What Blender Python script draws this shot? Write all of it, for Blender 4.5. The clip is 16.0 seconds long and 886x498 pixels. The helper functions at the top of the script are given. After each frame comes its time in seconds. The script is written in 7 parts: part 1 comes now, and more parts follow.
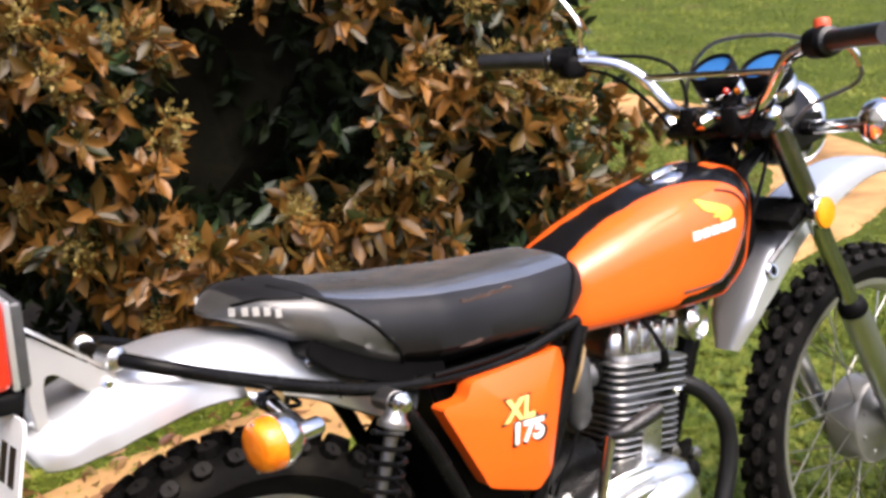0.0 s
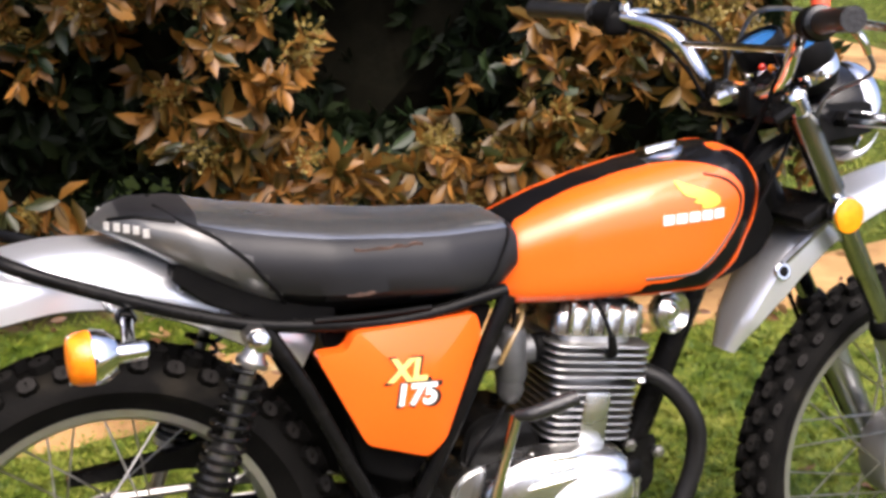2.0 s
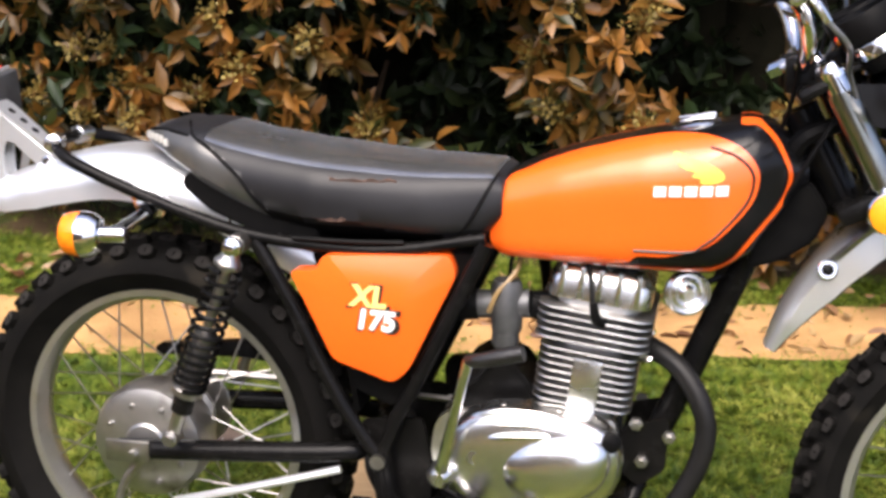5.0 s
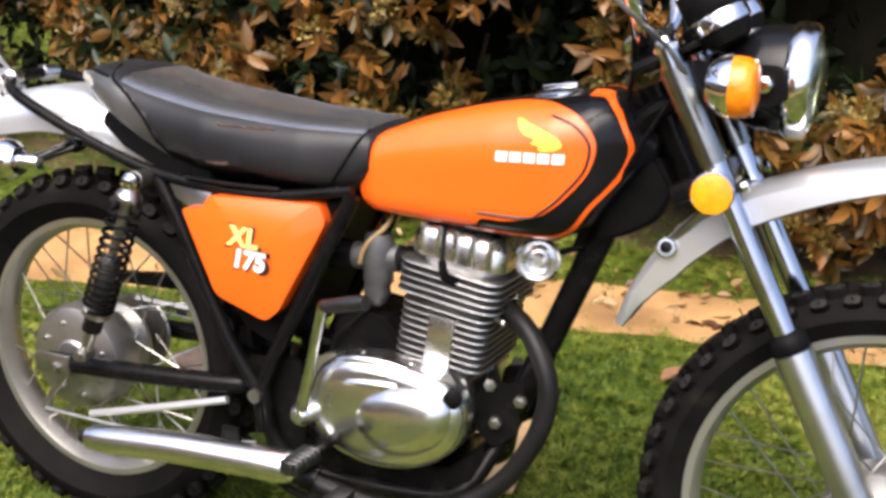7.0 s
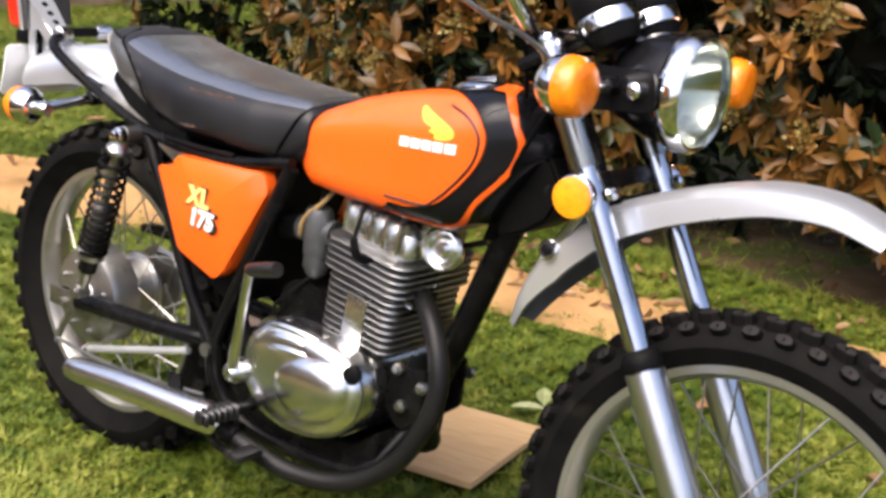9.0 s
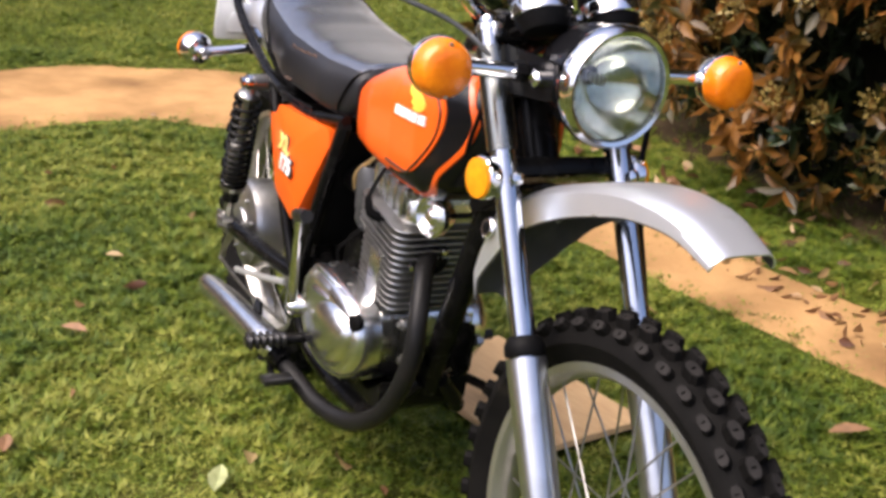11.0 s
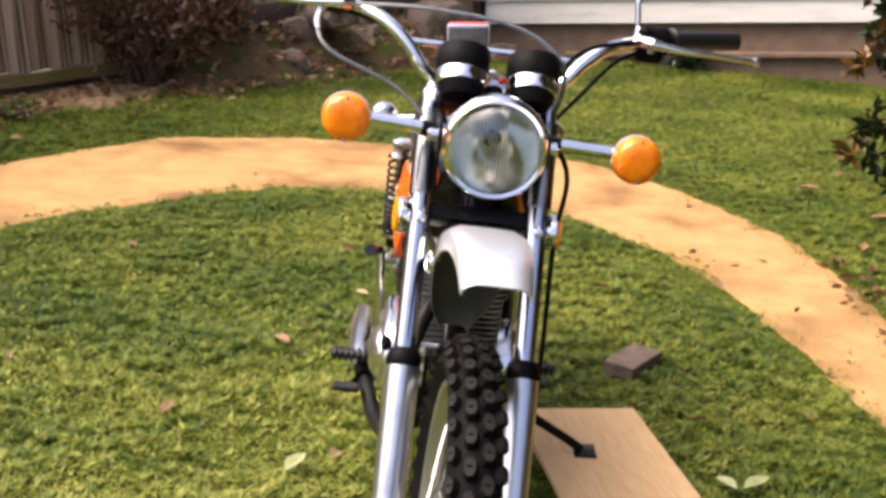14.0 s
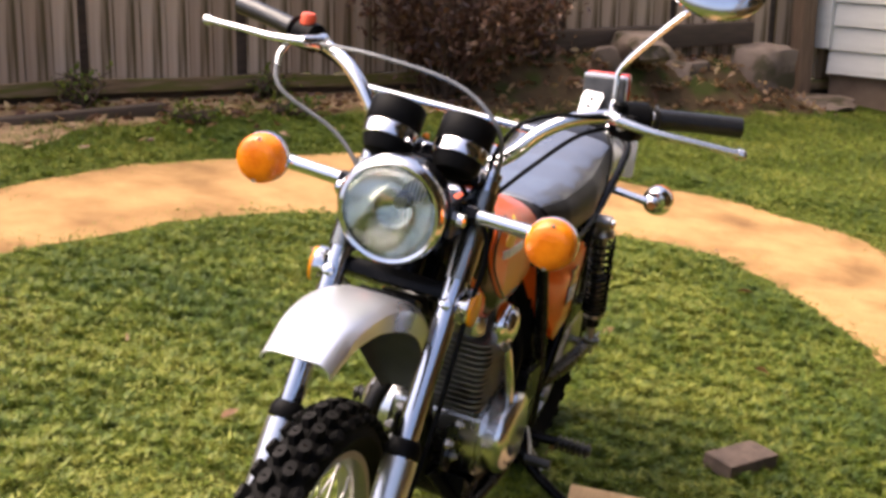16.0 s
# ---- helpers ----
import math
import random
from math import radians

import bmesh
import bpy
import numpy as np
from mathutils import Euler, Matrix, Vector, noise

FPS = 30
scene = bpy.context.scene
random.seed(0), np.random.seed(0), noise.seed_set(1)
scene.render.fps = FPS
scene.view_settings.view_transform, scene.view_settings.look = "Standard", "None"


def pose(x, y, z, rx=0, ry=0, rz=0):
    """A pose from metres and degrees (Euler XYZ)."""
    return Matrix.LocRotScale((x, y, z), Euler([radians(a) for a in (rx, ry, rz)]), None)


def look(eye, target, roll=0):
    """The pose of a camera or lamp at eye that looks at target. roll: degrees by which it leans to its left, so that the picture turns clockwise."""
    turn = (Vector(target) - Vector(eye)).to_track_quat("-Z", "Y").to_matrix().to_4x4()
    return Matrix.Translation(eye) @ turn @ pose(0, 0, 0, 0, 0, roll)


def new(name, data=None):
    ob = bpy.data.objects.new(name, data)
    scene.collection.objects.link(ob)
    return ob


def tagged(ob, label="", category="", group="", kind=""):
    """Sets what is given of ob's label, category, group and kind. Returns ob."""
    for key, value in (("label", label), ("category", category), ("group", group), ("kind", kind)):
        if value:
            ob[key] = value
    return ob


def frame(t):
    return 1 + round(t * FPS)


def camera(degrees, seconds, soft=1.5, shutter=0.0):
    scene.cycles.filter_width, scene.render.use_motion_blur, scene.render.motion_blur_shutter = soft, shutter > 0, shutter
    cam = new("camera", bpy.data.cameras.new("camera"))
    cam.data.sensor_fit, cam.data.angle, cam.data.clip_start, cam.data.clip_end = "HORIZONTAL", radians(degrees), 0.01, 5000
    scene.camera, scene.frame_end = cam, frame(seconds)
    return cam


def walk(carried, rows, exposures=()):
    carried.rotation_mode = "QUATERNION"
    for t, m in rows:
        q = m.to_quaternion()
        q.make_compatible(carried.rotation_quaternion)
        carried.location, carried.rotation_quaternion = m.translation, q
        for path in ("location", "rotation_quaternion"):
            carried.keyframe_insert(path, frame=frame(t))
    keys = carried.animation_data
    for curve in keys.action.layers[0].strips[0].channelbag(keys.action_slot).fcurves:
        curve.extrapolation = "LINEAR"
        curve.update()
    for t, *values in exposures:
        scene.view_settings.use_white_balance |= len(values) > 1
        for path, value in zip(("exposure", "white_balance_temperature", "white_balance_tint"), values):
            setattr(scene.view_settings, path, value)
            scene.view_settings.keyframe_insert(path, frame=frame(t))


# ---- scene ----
cam = camera(37.8, 16.0, soft=3.3)
PATH = [
    (0, (-0.697, -1.322, 1.462), (0.438, 0.195, 0.821), -0.4),
    (0.5, (-0.528, -1.412, 1.474), (0.444, 0.179, 0.749), 0.5),
    (1, (-0.427, -1.462, 1.465), (0.450, 0.171, 0.714), 0.9),
    (1.5, (-0.297, -1.477, 1.461), (0.534, 0.173, 0.693), 2.9),
    (2, (-0.127, -1.542, 1.476), (0.526, 0.193, 0.726), 2.4),
    (2.5, (0.047, -1.708, 1.480), (0.557, 0.082, 0.750), 1.5),
    (3, (0.232, -1.791, 1.481), (0.630, -0.016, 0.652), -0.1),
    (3.5, (0.347, -1.779, 1.451), (0.679, 0.006, 0.612), 2.0),
    (4, (0.561, -1.769, 1.465), (0.606, 0.061, 0.658), 0.4),
    (6.5, (1.330, -1.608, 1.425), (0.598, 0.096, 0.677), -1.9),
    (7, (1.503, -1.592, 1.414), (0.690, 0.060, 0.634), -2.6),
    (7.5, (1.640, -1.511, 1.393), (0.784, 0.130, 0.635), -2.2),
    (8, (1.824, -1.503, 1.409), (0.823, -0.014, 0.716), -2.2),
    (8.5, (1.981, -1.418, 1.373), (0.851, 0.008, 0.690), -2.9),
    (9, (2.039, -1.293, 1.364), (0.808, 0.096, 0.619), -1.3),
    (11.5, (2.710, -0.539, 1.370), (0.977, 0.110, 0.613), -3.4),
    (12, (2.818, -0.374, 1.316), (1.050, 0.208, 0.583), -3.7),
    (12.5, (2.954, -0.187, 1.320), (1.072, 0.102, 0.709), -3.9),
    (13, (3.086, -0.047, 1.337), (1.168, 0.017, 0.774), -3.4),
    (13.5, (3.150, 0.019, 1.354), (1.225, 0.058, 0.812), -2.4),
    (14, (3.113, 0.120, 1.319), (1.194, 0.071, 0.759), -2.8),
    (14.5, (3.029, 0.281, 1.340), (1.103, 0.125, 0.823), -1.2),
    (15, (3.036, 0.530, 1.348), (1.150, 0.138, 0.810), -0.2),
    (15.5, (2.977, 0.705, 1.346), (1.129, 0.169, 0.800), -0.2),
    (16, (2.864, 0.833, 1.344), (1.047, 0.181, 0.823), 1.0),
]
walk(cam, [(t, look(eye, target, roll)) for t, eye, target, roll in PATH], exposures=[(0, 1.53, 6120, 15), (4, 1.53, 6120, 14), (7, 1.52, 6100, 12), (8, 1.60, 6100, 12), (8.5, 1.53, 6120, 12), (9, 1.45, 6150, 13), (11.5, 1.31, 6180, 16), (12.5, 1.60, 6220, 16), (13, 1.44, 6400, 17), (13.5, 1.44, 6450, 17), (14, 1.60, 6500, 17), (14.5, 1.67, 6550, 17), (16, 1.57, 6600, 17)])

# ---- light ----
world = bpy.data.worlds.new("sky")
scene.world = world
world.use_nodes = True
wn = world.node_tree.nodes
sky = wn.new("ShaderNodeTexSky")
sky.sky_type = "NISHITA"
sky.sun_disc = False
SUN_ELEV, SUN_AZ = 62.0, 275.0            # degrees; azimuth of the light counted from +x towards +y
sky.sun_elevation = radians(SUN_ELEV)
sky.sun_rotation = radians(90.0 - SUN_AZ)
sky.dust_density, sky.air_density = 6.0, 0.6
wn["Background"].inputs[1].default_value = 0.15
world.node_tree.links.new(sky.outputs[0], wn["Background"].inputs[0])
sun = new("sun", bpy.data.lights.new("sun", "SUN"))
sun.data.energy, sun.data.angle, sun.data.color = 1.45, radians(60.0), (1.0, 0.87, 0.68)
sd = Vector((math.cos(radians(SUN_ELEV)) * math.cos(radians(SUN_AZ)), math.cos(radians(SUN_ELEV)) * math.sin(radians(SUN_AZ)), math.sin(radians(SUN_ELEV))))
sun.matrix_world = look(sd * 20, (0, 0, 0))


# ---- materials ----
def material(name, c1, c2=None, rough=0.6, metal=0.0, scale=30.0, bump=0.0, bump_scale=None, coat=0.0, per=None,
             spots=None, spot_scale=6.0, spot_lo=0.52, spot_hi=0.62, rough_var=0.0, stretch=(1, 1, 1), spec=0.5):
    """Principled surface with grain at one scale, stains at another, fine relief."""
    m = bpy.data.materials.new(name)
    m.use_nodes = True
    nt = m.node_tree
    n, ln = nt.nodes, nt.links
    b = n["Principled BSDF"]
    b.inputs["Roughness"].default_value, b.inputs["Metallic"].default_value = rough, metal
    b.inputs["Coat Weight"].default_value = coat
    b.inputs["Coat Roughness"].default_value = 0.06
    b.inputs["Specular IOR Level"].default_value = spec
    tc = n.new("ShaderNodeTexCoord")
    mp = n.new("ShaderNodeMapping")
    mp.inputs["Scale"].default_value = stretch
    ln.new(tc.outputs["Object"], mp.inputs["Vector"])
    nz = n.new("ShaderNodeTexNoise")
    nz.inputs["Scale"].default_value, nz.inputs["Detail"].default_value = scale, 5.0
    ln.new(mp.outputs[0], nz.inputs["Vector"])
    ramp = n.new("ShaderNodeMix")
    ramp.data_type = "RGBA"
    ramp.inputs[6].default_value, ramp.inputs[7].default_value = (*c1, 1), (*(c2 or c1), 1)
    mr = n.new("ShaderNodeMapRange")
    mr.inputs[1].default_value, mr.inputs[2].default_value = 0.3, 0.7
    ln.new(nz.outputs["Fac"], mr.inputs[0])
    ln.new(mr.outputs[0], ramp.inputs[0])
    col = ramp.outputs[2]
    if per:                               # each island or object differs a little
        if per == "island":
            rnd = n.new("ShaderNodeNewGeometry").outputs["Random Per Island"]
        else:
            rnd = n.new("ShaderNodeObjectInfo").outputs["Random"]
        ad = n.new("ShaderNodeMath")
        ad.operation = "MULTIPLY_ADD"
        ad.inputs[1].default_value, ad.inputs[2].default_value = 0.65, 0.0
        ln.new(rnd, ad.inputs[0])
        ad2 = n.new("ShaderNodeMath")
        ad2.operation = "MULTIPLY_ADD"
        ad2.inputs[1].default_value = 0.35
        ln.new(mr.outputs[0], ad2.inputs[0])
        ln.new(ad.outputs[0], ad2.inputs[2])
        ln.new(ad2.outputs[0], ramp.inputs[0])
    if spots:
        n2 = n.new("ShaderNodeTexNoise")
        n2.inputs["Scale"].default_value, n2.inputs["Detail"].default_value = spot_scale, 6.0
        ln.new(mp.outputs[0], n2.inputs["Vector"])
        r2 = n.new("ShaderNodeMapRange")
        r2.inputs[1].default_value, r2.inputs[2].default_value = spot_lo, spot_hi
        ln.new(n2.outputs["Fac"], r2.inputs[0])
        mx = n.new("ShaderNodeMix")
        mx.data_type = "RGBA"
        mx.inputs[7].default_value = (*spots, 1)
        ln.new(r2.outputs[0], mx.inputs[0])
        ln.new(col, mx.inputs[6])
        col = mx.outputs[2]
    ln.new(col, b.inputs["Base Color"])
    if rough_var:
        r3 = n.new("ShaderNodeMapRange")
        r3.inputs[3].default_value, r3.inputs[4].default_value = max(rough - rough_var, 0.02), min(rough + rough_var, 1)
        ln.new(nz.outputs["Fac"], r3.inputs[0])
        ln.new(r3.outputs[0], b.inputs["Roughness"])
    if bump:
        nb = n.new("ShaderNodeTexNoise")
        nb.inputs["Scale"].default_value, nb.inputs["Detail"].default_value = bump_scale or scale * 4, 4.0
        ln.new(mp.outputs[0], nb.inputs["Vector"])
        bp = n.new("ShaderNodeBump")
        bp.inputs["Strength"].default_value, bp.inputs["Distance"].default_value = bump, 0.004
        ln.new(nb.outputs["Fac"], bp.inputs["Height"])
        ln.new(bp.outputs[0], b.inputs["Normal"])
    return m


def translucent_leaf(name, c1, c2, c3, scale=8.0, rough=0.42, fine=0.0, island=1.0, spec=0.5):
    """Foliage: colour by island between three tones, some light through the blade."""
    m = bpy.data.materials.new(name)
    m.use_nodes = True
    n, ln = m.node_tree.nodes, m.node_tree.links
    b = n["Principled BSDF"]
    b.inputs["Roughness"].default_value, b.inputs["Specular IOR Level"].default_value = rough, spec
    rnd = n.new("ShaderNodeNewGeometry").outputs["Random Per Island"]
    cr = n.new("ShaderNodeValToRGB")
    cr.color_ramp.elements[0].color, cr.color_ramp.elements[1].color = (*c1, 1), (*c3, 1)
    cr.color_ramp.elements.new(0.5).color = (*c2, 1)
    tc = n.new("ShaderNodeTexCoord")
    nz = n.new("ShaderNodeTexNoise")
    nz.inputs["Scale"].default_value = scale
    ln.new(tc.outputs["Object"], nz.inputs["Vector"])
    mr = n.new("ShaderNodeMapRange")
    mr.inputs[1].default_value, mr.inputs[2].default_value, mr.inputs[3].default_value, mr.inputs[4].default_value = 0.3, 0.7, -0.35, 0.35
    ln.new(nz.outputs["Fac"], mr.inputs[0])
    ad = n.new("ShaderNodeMath")
    ad.operation = "MULTIPLY_ADD"
    ad.inputs[1].default_value = island
    ln.new(rnd, ad.inputs[0])
    ln.new(mr.outputs[0], ad.inputs[2])
    tone = ad.outputs[0]
    if fine:                              # a second, smaller mottling over the clumps
        nf = n.new("ShaderNodeTexNoise")
        nf.inputs["Scale"].default_value, nf.inputs["Detail"].default_value = fine, 3.0
        ln.new(tc.outputs["Object"], nf.inputs["Vector"])
        mf = n.new("ShaderNodeMapRange")
        mf.inputs[1].default_value, mf.inputs[2].default_value, mf.inputs[3].default_value, mf.inputs[4].default_value = 0.34, 0.66, -0.15, 0.55
        ln.new(nf.outputs["Fac"], mf.inputs[0])
        a2 = n.new("ShaderNodeMath")
        ln.new(tone, a2.inputs[0])
        ln.new(mf.outputs[0], a2.inputs[1])
        tone = a2.outputs[0]
    ln.new(tone, cr.inputs[0])
    ln.new(cr.outputs[0], b.inputs["Base Color"])
    tr = n.new("ShaderNodeBsdfTranslucent")
    ln.new(cr.outputs[0], tr.inputs["Color"])
    mx = n.new("ShaderNodeMixShader")
    mx.inputs[0].default_value = 0.3
    ln.new(b.outputs[0], mx.inputs[1])
    ln.new(tr.outputs[0], mx.inputs[2])
    ln.new(mx.outputs[0], n["Material Output"].inputs["Surface"])
    return m


def clear_glass(name, tint, gloss, rough, flutes):
    """Thin clear glass: mostly see-through, a share of gloss, fluted on its face."""
    m = bpy.data.materials.new(name)
    m.use_nodes = True
    n, ln = m.node_tree.nodes, m.node_tree.links
    n.remove(n["Principled BSDF"])
    tp, gl, mx = n.new("ShaderNodeBsdfTransparent"), n.new("ShaderNodeBsdfGlossy"), n.new("ShaderNodeMixShader")
    gl.inputs["Roughness"].default_value = rough
    mx.inputs[0].default_value = gloss
    tc, wv, bp = n.new("ShaderNodeTexCoord"), n.new("ShaderNodeTexWave"), n.new("ShaderNodeBump")
    wv.bands_direction = "Y"
    wv.inputs["Scale"].default_value, wv.inputs["Distortion"].default_value = flutes, 0.0
    bp.inputs["Strength"].default_value, bp.inputs["Distance"].default_value = 0.3, 0.002
    ln.new(tc.outputs["Object"], wv.inputs["Vector"])
    ln.new(wv.outputs["Fac"], bp.inputs["Height"])
    ln.new(bp.outputs[0], gl.inputs["Normal"])
    ribs = n.new("ShaderNodeMix")             # the glass is thicker, so less clear, along each flute
    ribs.data_type = "RGBA"
    ribs.inputs[6].default_value, ribs.inputs[7].default_value = (*tint, 1), (tint[0] * 0.72, tint[1] * 0.74, tint[2] * 0.72, 1)
    ln.new(wv.outputs["Fac"], ribs.inputs[0])
    ln.new(ribs.outputs[2], tp.inputs["Color"])
    ln.new(tp.outputs[0], mx.inputs[1])
    ln.new(gl.outputs[0], mx.inputs[2])
    ln.new(mx.outputs[0], n["Material Output"].inputs["Surface"])
    return m


ORANGE = material("orange_paint", (0.80, 0.105, 0.006), (0.84, 0.120, 0.008), rough=0.30, spec=0.4, scale=3, coat=0.55, bump=0.012, bump_scale=300, rough_var=0.05)
ORANGE.node_tree.nodes["Principled BSDF"].inputs["Coat Roughness"].default_value = 0.13
BLACK_GLOSS = material("black_gloss_paint", (0.0035, 0.0035, 0.004), (0.006, 0.006, 0.007), rough=0.22, spec=0.2, scale=12, coat=0.08)
BLACK = material("black_frame_paint", (0.003, 0.003, 0.0032), (0.007, 0.0066, 0.0062), rough=0.26, scale=25, rough_var=0.08, bump=0.05, spec=0.10)
BLACK_PLASTIC = material("black_plastic", (0.0028, 0.0028, 0.0030), (0.0052, 0.0050, 0.0048), rough=0.5, scale=40, bump=0.08, spec=0.06)
CABLE = material("grey_cable_sheath", (0.115, 0.115, 0.112), (0.065, 0.065, 0.063), rough=0.32, scale=60, coat=0.3)
RUBBER = material("tyre_rubber", (0.0034, 0.0032, 0.0030), (0.0068, 0.0063, 0.0056), rough=0.7, spec=0.06, scale=22, bump=0.25, bump_scale=160, spots=(0.022, 0.019, 0.014), spot_scale=9, spot_lo=0.62, spot_hi=0.80)
WORN_RUBBER = material("worn_tread_top", (0.012, 0.0112, 0.0105), (0.022, 0.020, 0.0185), rough=0.75, spec=0.1, scale=60, bump=0.2, bump_scale=200)
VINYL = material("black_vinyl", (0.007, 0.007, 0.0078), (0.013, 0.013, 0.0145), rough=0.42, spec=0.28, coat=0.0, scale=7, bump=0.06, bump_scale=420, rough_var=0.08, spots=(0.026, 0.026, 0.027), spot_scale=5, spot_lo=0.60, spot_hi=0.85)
# paler than VINYL: the sky's glare on the top put into colour
VINYL_TOP = material("glossy_glare_seat_top", (0.058, 0.058, 0.057), (0.036, 0.036, 0.036), rough=0.26, spec=0.8, coat=1.0, scale=6, bump=0.03, bump_scale=300, rough_var=0.06, spots=(0.09, 0.089, 0.085), spot_scale=4, spot_lo=0.50, spot_hi=0.75)
VINYL_OLD = material("faded_grey_vinyl", (0.030, 0.0295, 0.028), (0.055, 0.054, 0.050), rough=0.36, coat=0.6, scale=9, bump=0.10, bump_scale=420, spots=(0.11, 0.095, 0.07), spot_scale=7, spot_lo=0.62, spot_hi=0.82)
for _vinyl, _sheen in ((VINYL, 0.06), (VINYL_TOP, 0.4), (VINYL_OLD, 0.3)):       # sheen weight of each vinyl
    _bsdf = _vinyl.node_tree.nodes["Principled BSDF"]
    _bsdf.inputs["Sheen Weight"].default_value, _bsdf.inputs["Sheen Roughness"].default_value = _sheen, 0.25
    _bsdf.inputs["Coat Roughness"].default_value = 0.16
VINYL_TOP.node_tree.nodes["Principled BSDF"].inputs["Coat IOR"].default_value = 2.5      # strong coat that mirrors the sky
TORN = material("torn_foam", (0.085, 0.045, 0.030), (0.035, 0.02, 0.014), rough=0.9, scale=60, bump=0.5)
CHROME = material("chrome", (0.82, 0.82, 0.83), (0.70, 0.70, 0.70), rough=0.10, metal=1.0, scale=9, rough_var=0.05, spots=(0.42, 0.36, 0.28), spot_scale=30, spot_lo=0.68, spot_hi=0.85)
RIM = material("dull_rim_metal", (0.54, 0.53, 0.50), (0.42, 0.41, 0.38), rough=0.34, metal=0.9, scale=12, rough_var=0.1, spots=(0.40, 0.36, 0.29), spot_scale=24, spot_lo=0.62, spot_hi=0.8)
ALLOY = material("cast_alloy", (0.72, 0.72, 0.70), (0.54, 0.54, 0.52), rough=0.27, metal=1.0, scale=16, bump=0.05, bump_scale=220, rough_var=0.12, spots=(0.25, 0.23, 0.19), spot_scale=14, spot_lo=0.60, spot_hi=0.78)
FIN_ALLOY = material("dull_fin_alloy", (0.54, 0.535, 0.52), (0.36, 0.355, 0.345), rough=0.40, metal=1.0, scale=16, bump=0.08, bump_scale=220, rough_var=0.1, spots=(0.12, 0.11, 0.095), spot_scale=12, spot_lo=0.54, spot_hi=0.74)
POLISHED = material("polished_alloy", (0.80, 0.80, 0.785), (0.67, 0.67, 0.655), rough=0.25, metal=1.0, scale=7, rough_var=0.08, bump=0.012, bump_scale=60, spots=(0.45, 0.44, 0.41), spot_scale=18, spot_lo=0.62, spot_hi=0.8)
FENDER = material("silver_fender_metal", (0.83, 0.85, 0.875), (0.72, 0.74, 0.765), rough=0.31, metal=0.78, scale=6, rough_var=0.10, bump=0.03, bump_scale=90, spots=(0.58, 0.57, 0.55), spot_scale=16, spot_lo=0.64, spot_hi=0.84)
# fender's underside, darkened in colour for the shade it lies in
FENDER_INSIDE = material("shade_dark_underside", (0.10, 0.098, 0.092), (0.065, 0.062, 0.056), rough=0.7, metal=0.3, scale=14, bump=0.1)
FORK_TUBE = material("fork_tube_steel", (0.50, 0.53, 0.58), (0.40, 0.42, 0.45), rough=0.14, metal=1.0, scale=10, rough_var=0.05, spots=(0.28, 0.28, 0.25), spot_scale=20, spot_lo=0.60, spot_hi=0.8)
SLIDER = material("fork_slider_alloy", (0.64, 0.65, 0.665), (0.50, 0.51, 0.525), rough=0.31, metal=1.0, scale=9, rough_var=0.08, bump=0.01, bump_scale=60, spots=(0.40, 0.40, 0.39), spot_scale=16, spot_lo=0.62, spot_hi=0.82)
STEEL = material("dull_steel", (0.46, 0.45, 0.43), (0.28, 0.27, 0.25), rough=0.36, metal=1.0, scale=30, rough_var=0.12, spots=(0.20, 0.12, 0.07), spot_scale=22, spot_lo=0.66, spot_hi=0.85)
CARB = material("grey_die_casting", (0.13, 0.132, 0.135), (0.075, 0.076, 0.078), rough=0.5, metal=0.7, scale=30, bump=0.1)
EXHAUST = material("black_exhaust_paint", (0.005, 0.005, 0.005), (0.010, 0.0095, 0.009), rough=0.42, spec=0.18, scale=18, bump=0.06, spots=(0.02, 0.016, 0.012), spot_scale=9, spot_lo=0.62, spot_hi=0.8)
AMBER = material("amber_lens", (0.90, 0.250, 0.006), (0.70, 0.145, 0.003), rough=0.20, spec=0.4, scale=38, coat=0.2, bump=0.35, bump_scale=150)
REFLEX = material("yellow_amber_reflector", (0.95, 0.36, 0.006), (0.82, 0.27, 0.004), rough=0.22, spec=0.4, scale=60, coat=0.2, bump=0.3, bump_scale=260)
RED_LENS = material("red_lens", (0.62, 0.035, 0.012), (0.50, 0.02, 0.008), rough=0.15, scale=14, coat=0.6)
RED_SWITCH = material("red_switch", (0.72, 0.09, 0.03), (0.60, 0.07, 0.02), rough=0.4, scale=30)
PALE_PRINT = material("worn_pale_print", (0.55, 0.54, 0.50), (0.36, 0.35, 0.32), rough=0.5, scale=60)
WHITE_PAINT = material("white_decal", (0.82, 0.82, 0.80), (0.74, 0.74, 0.72), rough=0.4, scale=30)
YELLOW_PAINT = material("yellow_decal", (0.90, 0.55, 0.06), (0.84, 0.47, 0.05), rough=0.35, scale=20)
CREAM_PAINT = material("cream_yellow_decal", (0.88, 0.66, 0.22), (0.82, 0.58, 0.17), rough=0.4, scale=20)
DARK_PAINT = material("dark_decal", (0.012, 0.008, 0.006), (0.02, 0.013, 0.01), rough=0.4, scale=20)
GLASS = clear_glass("clear_lens_glass", (0.97, 0.98, 0.95), 0.08, 0.10, 62.0)
MIRROR = material("mirror_glass", (0.9, 0.9, 0.9), rough=0.02, metal=1.0)
REFLECTOR = material("reflector_bowl", (0.90, 0.90, 0.87), (0.80, 0.80, 0.77), rough=0.10, metal=1.0, scale=20)
# blue of the sky mirrored in the glass, put into the dial's colour
GAUGE_FACE = material("gauge_sky_blue", (0.030, 0.13, 0.34), (0.045, 0.19, 0.46), rough=0.05, scale=10, coat=1.0)
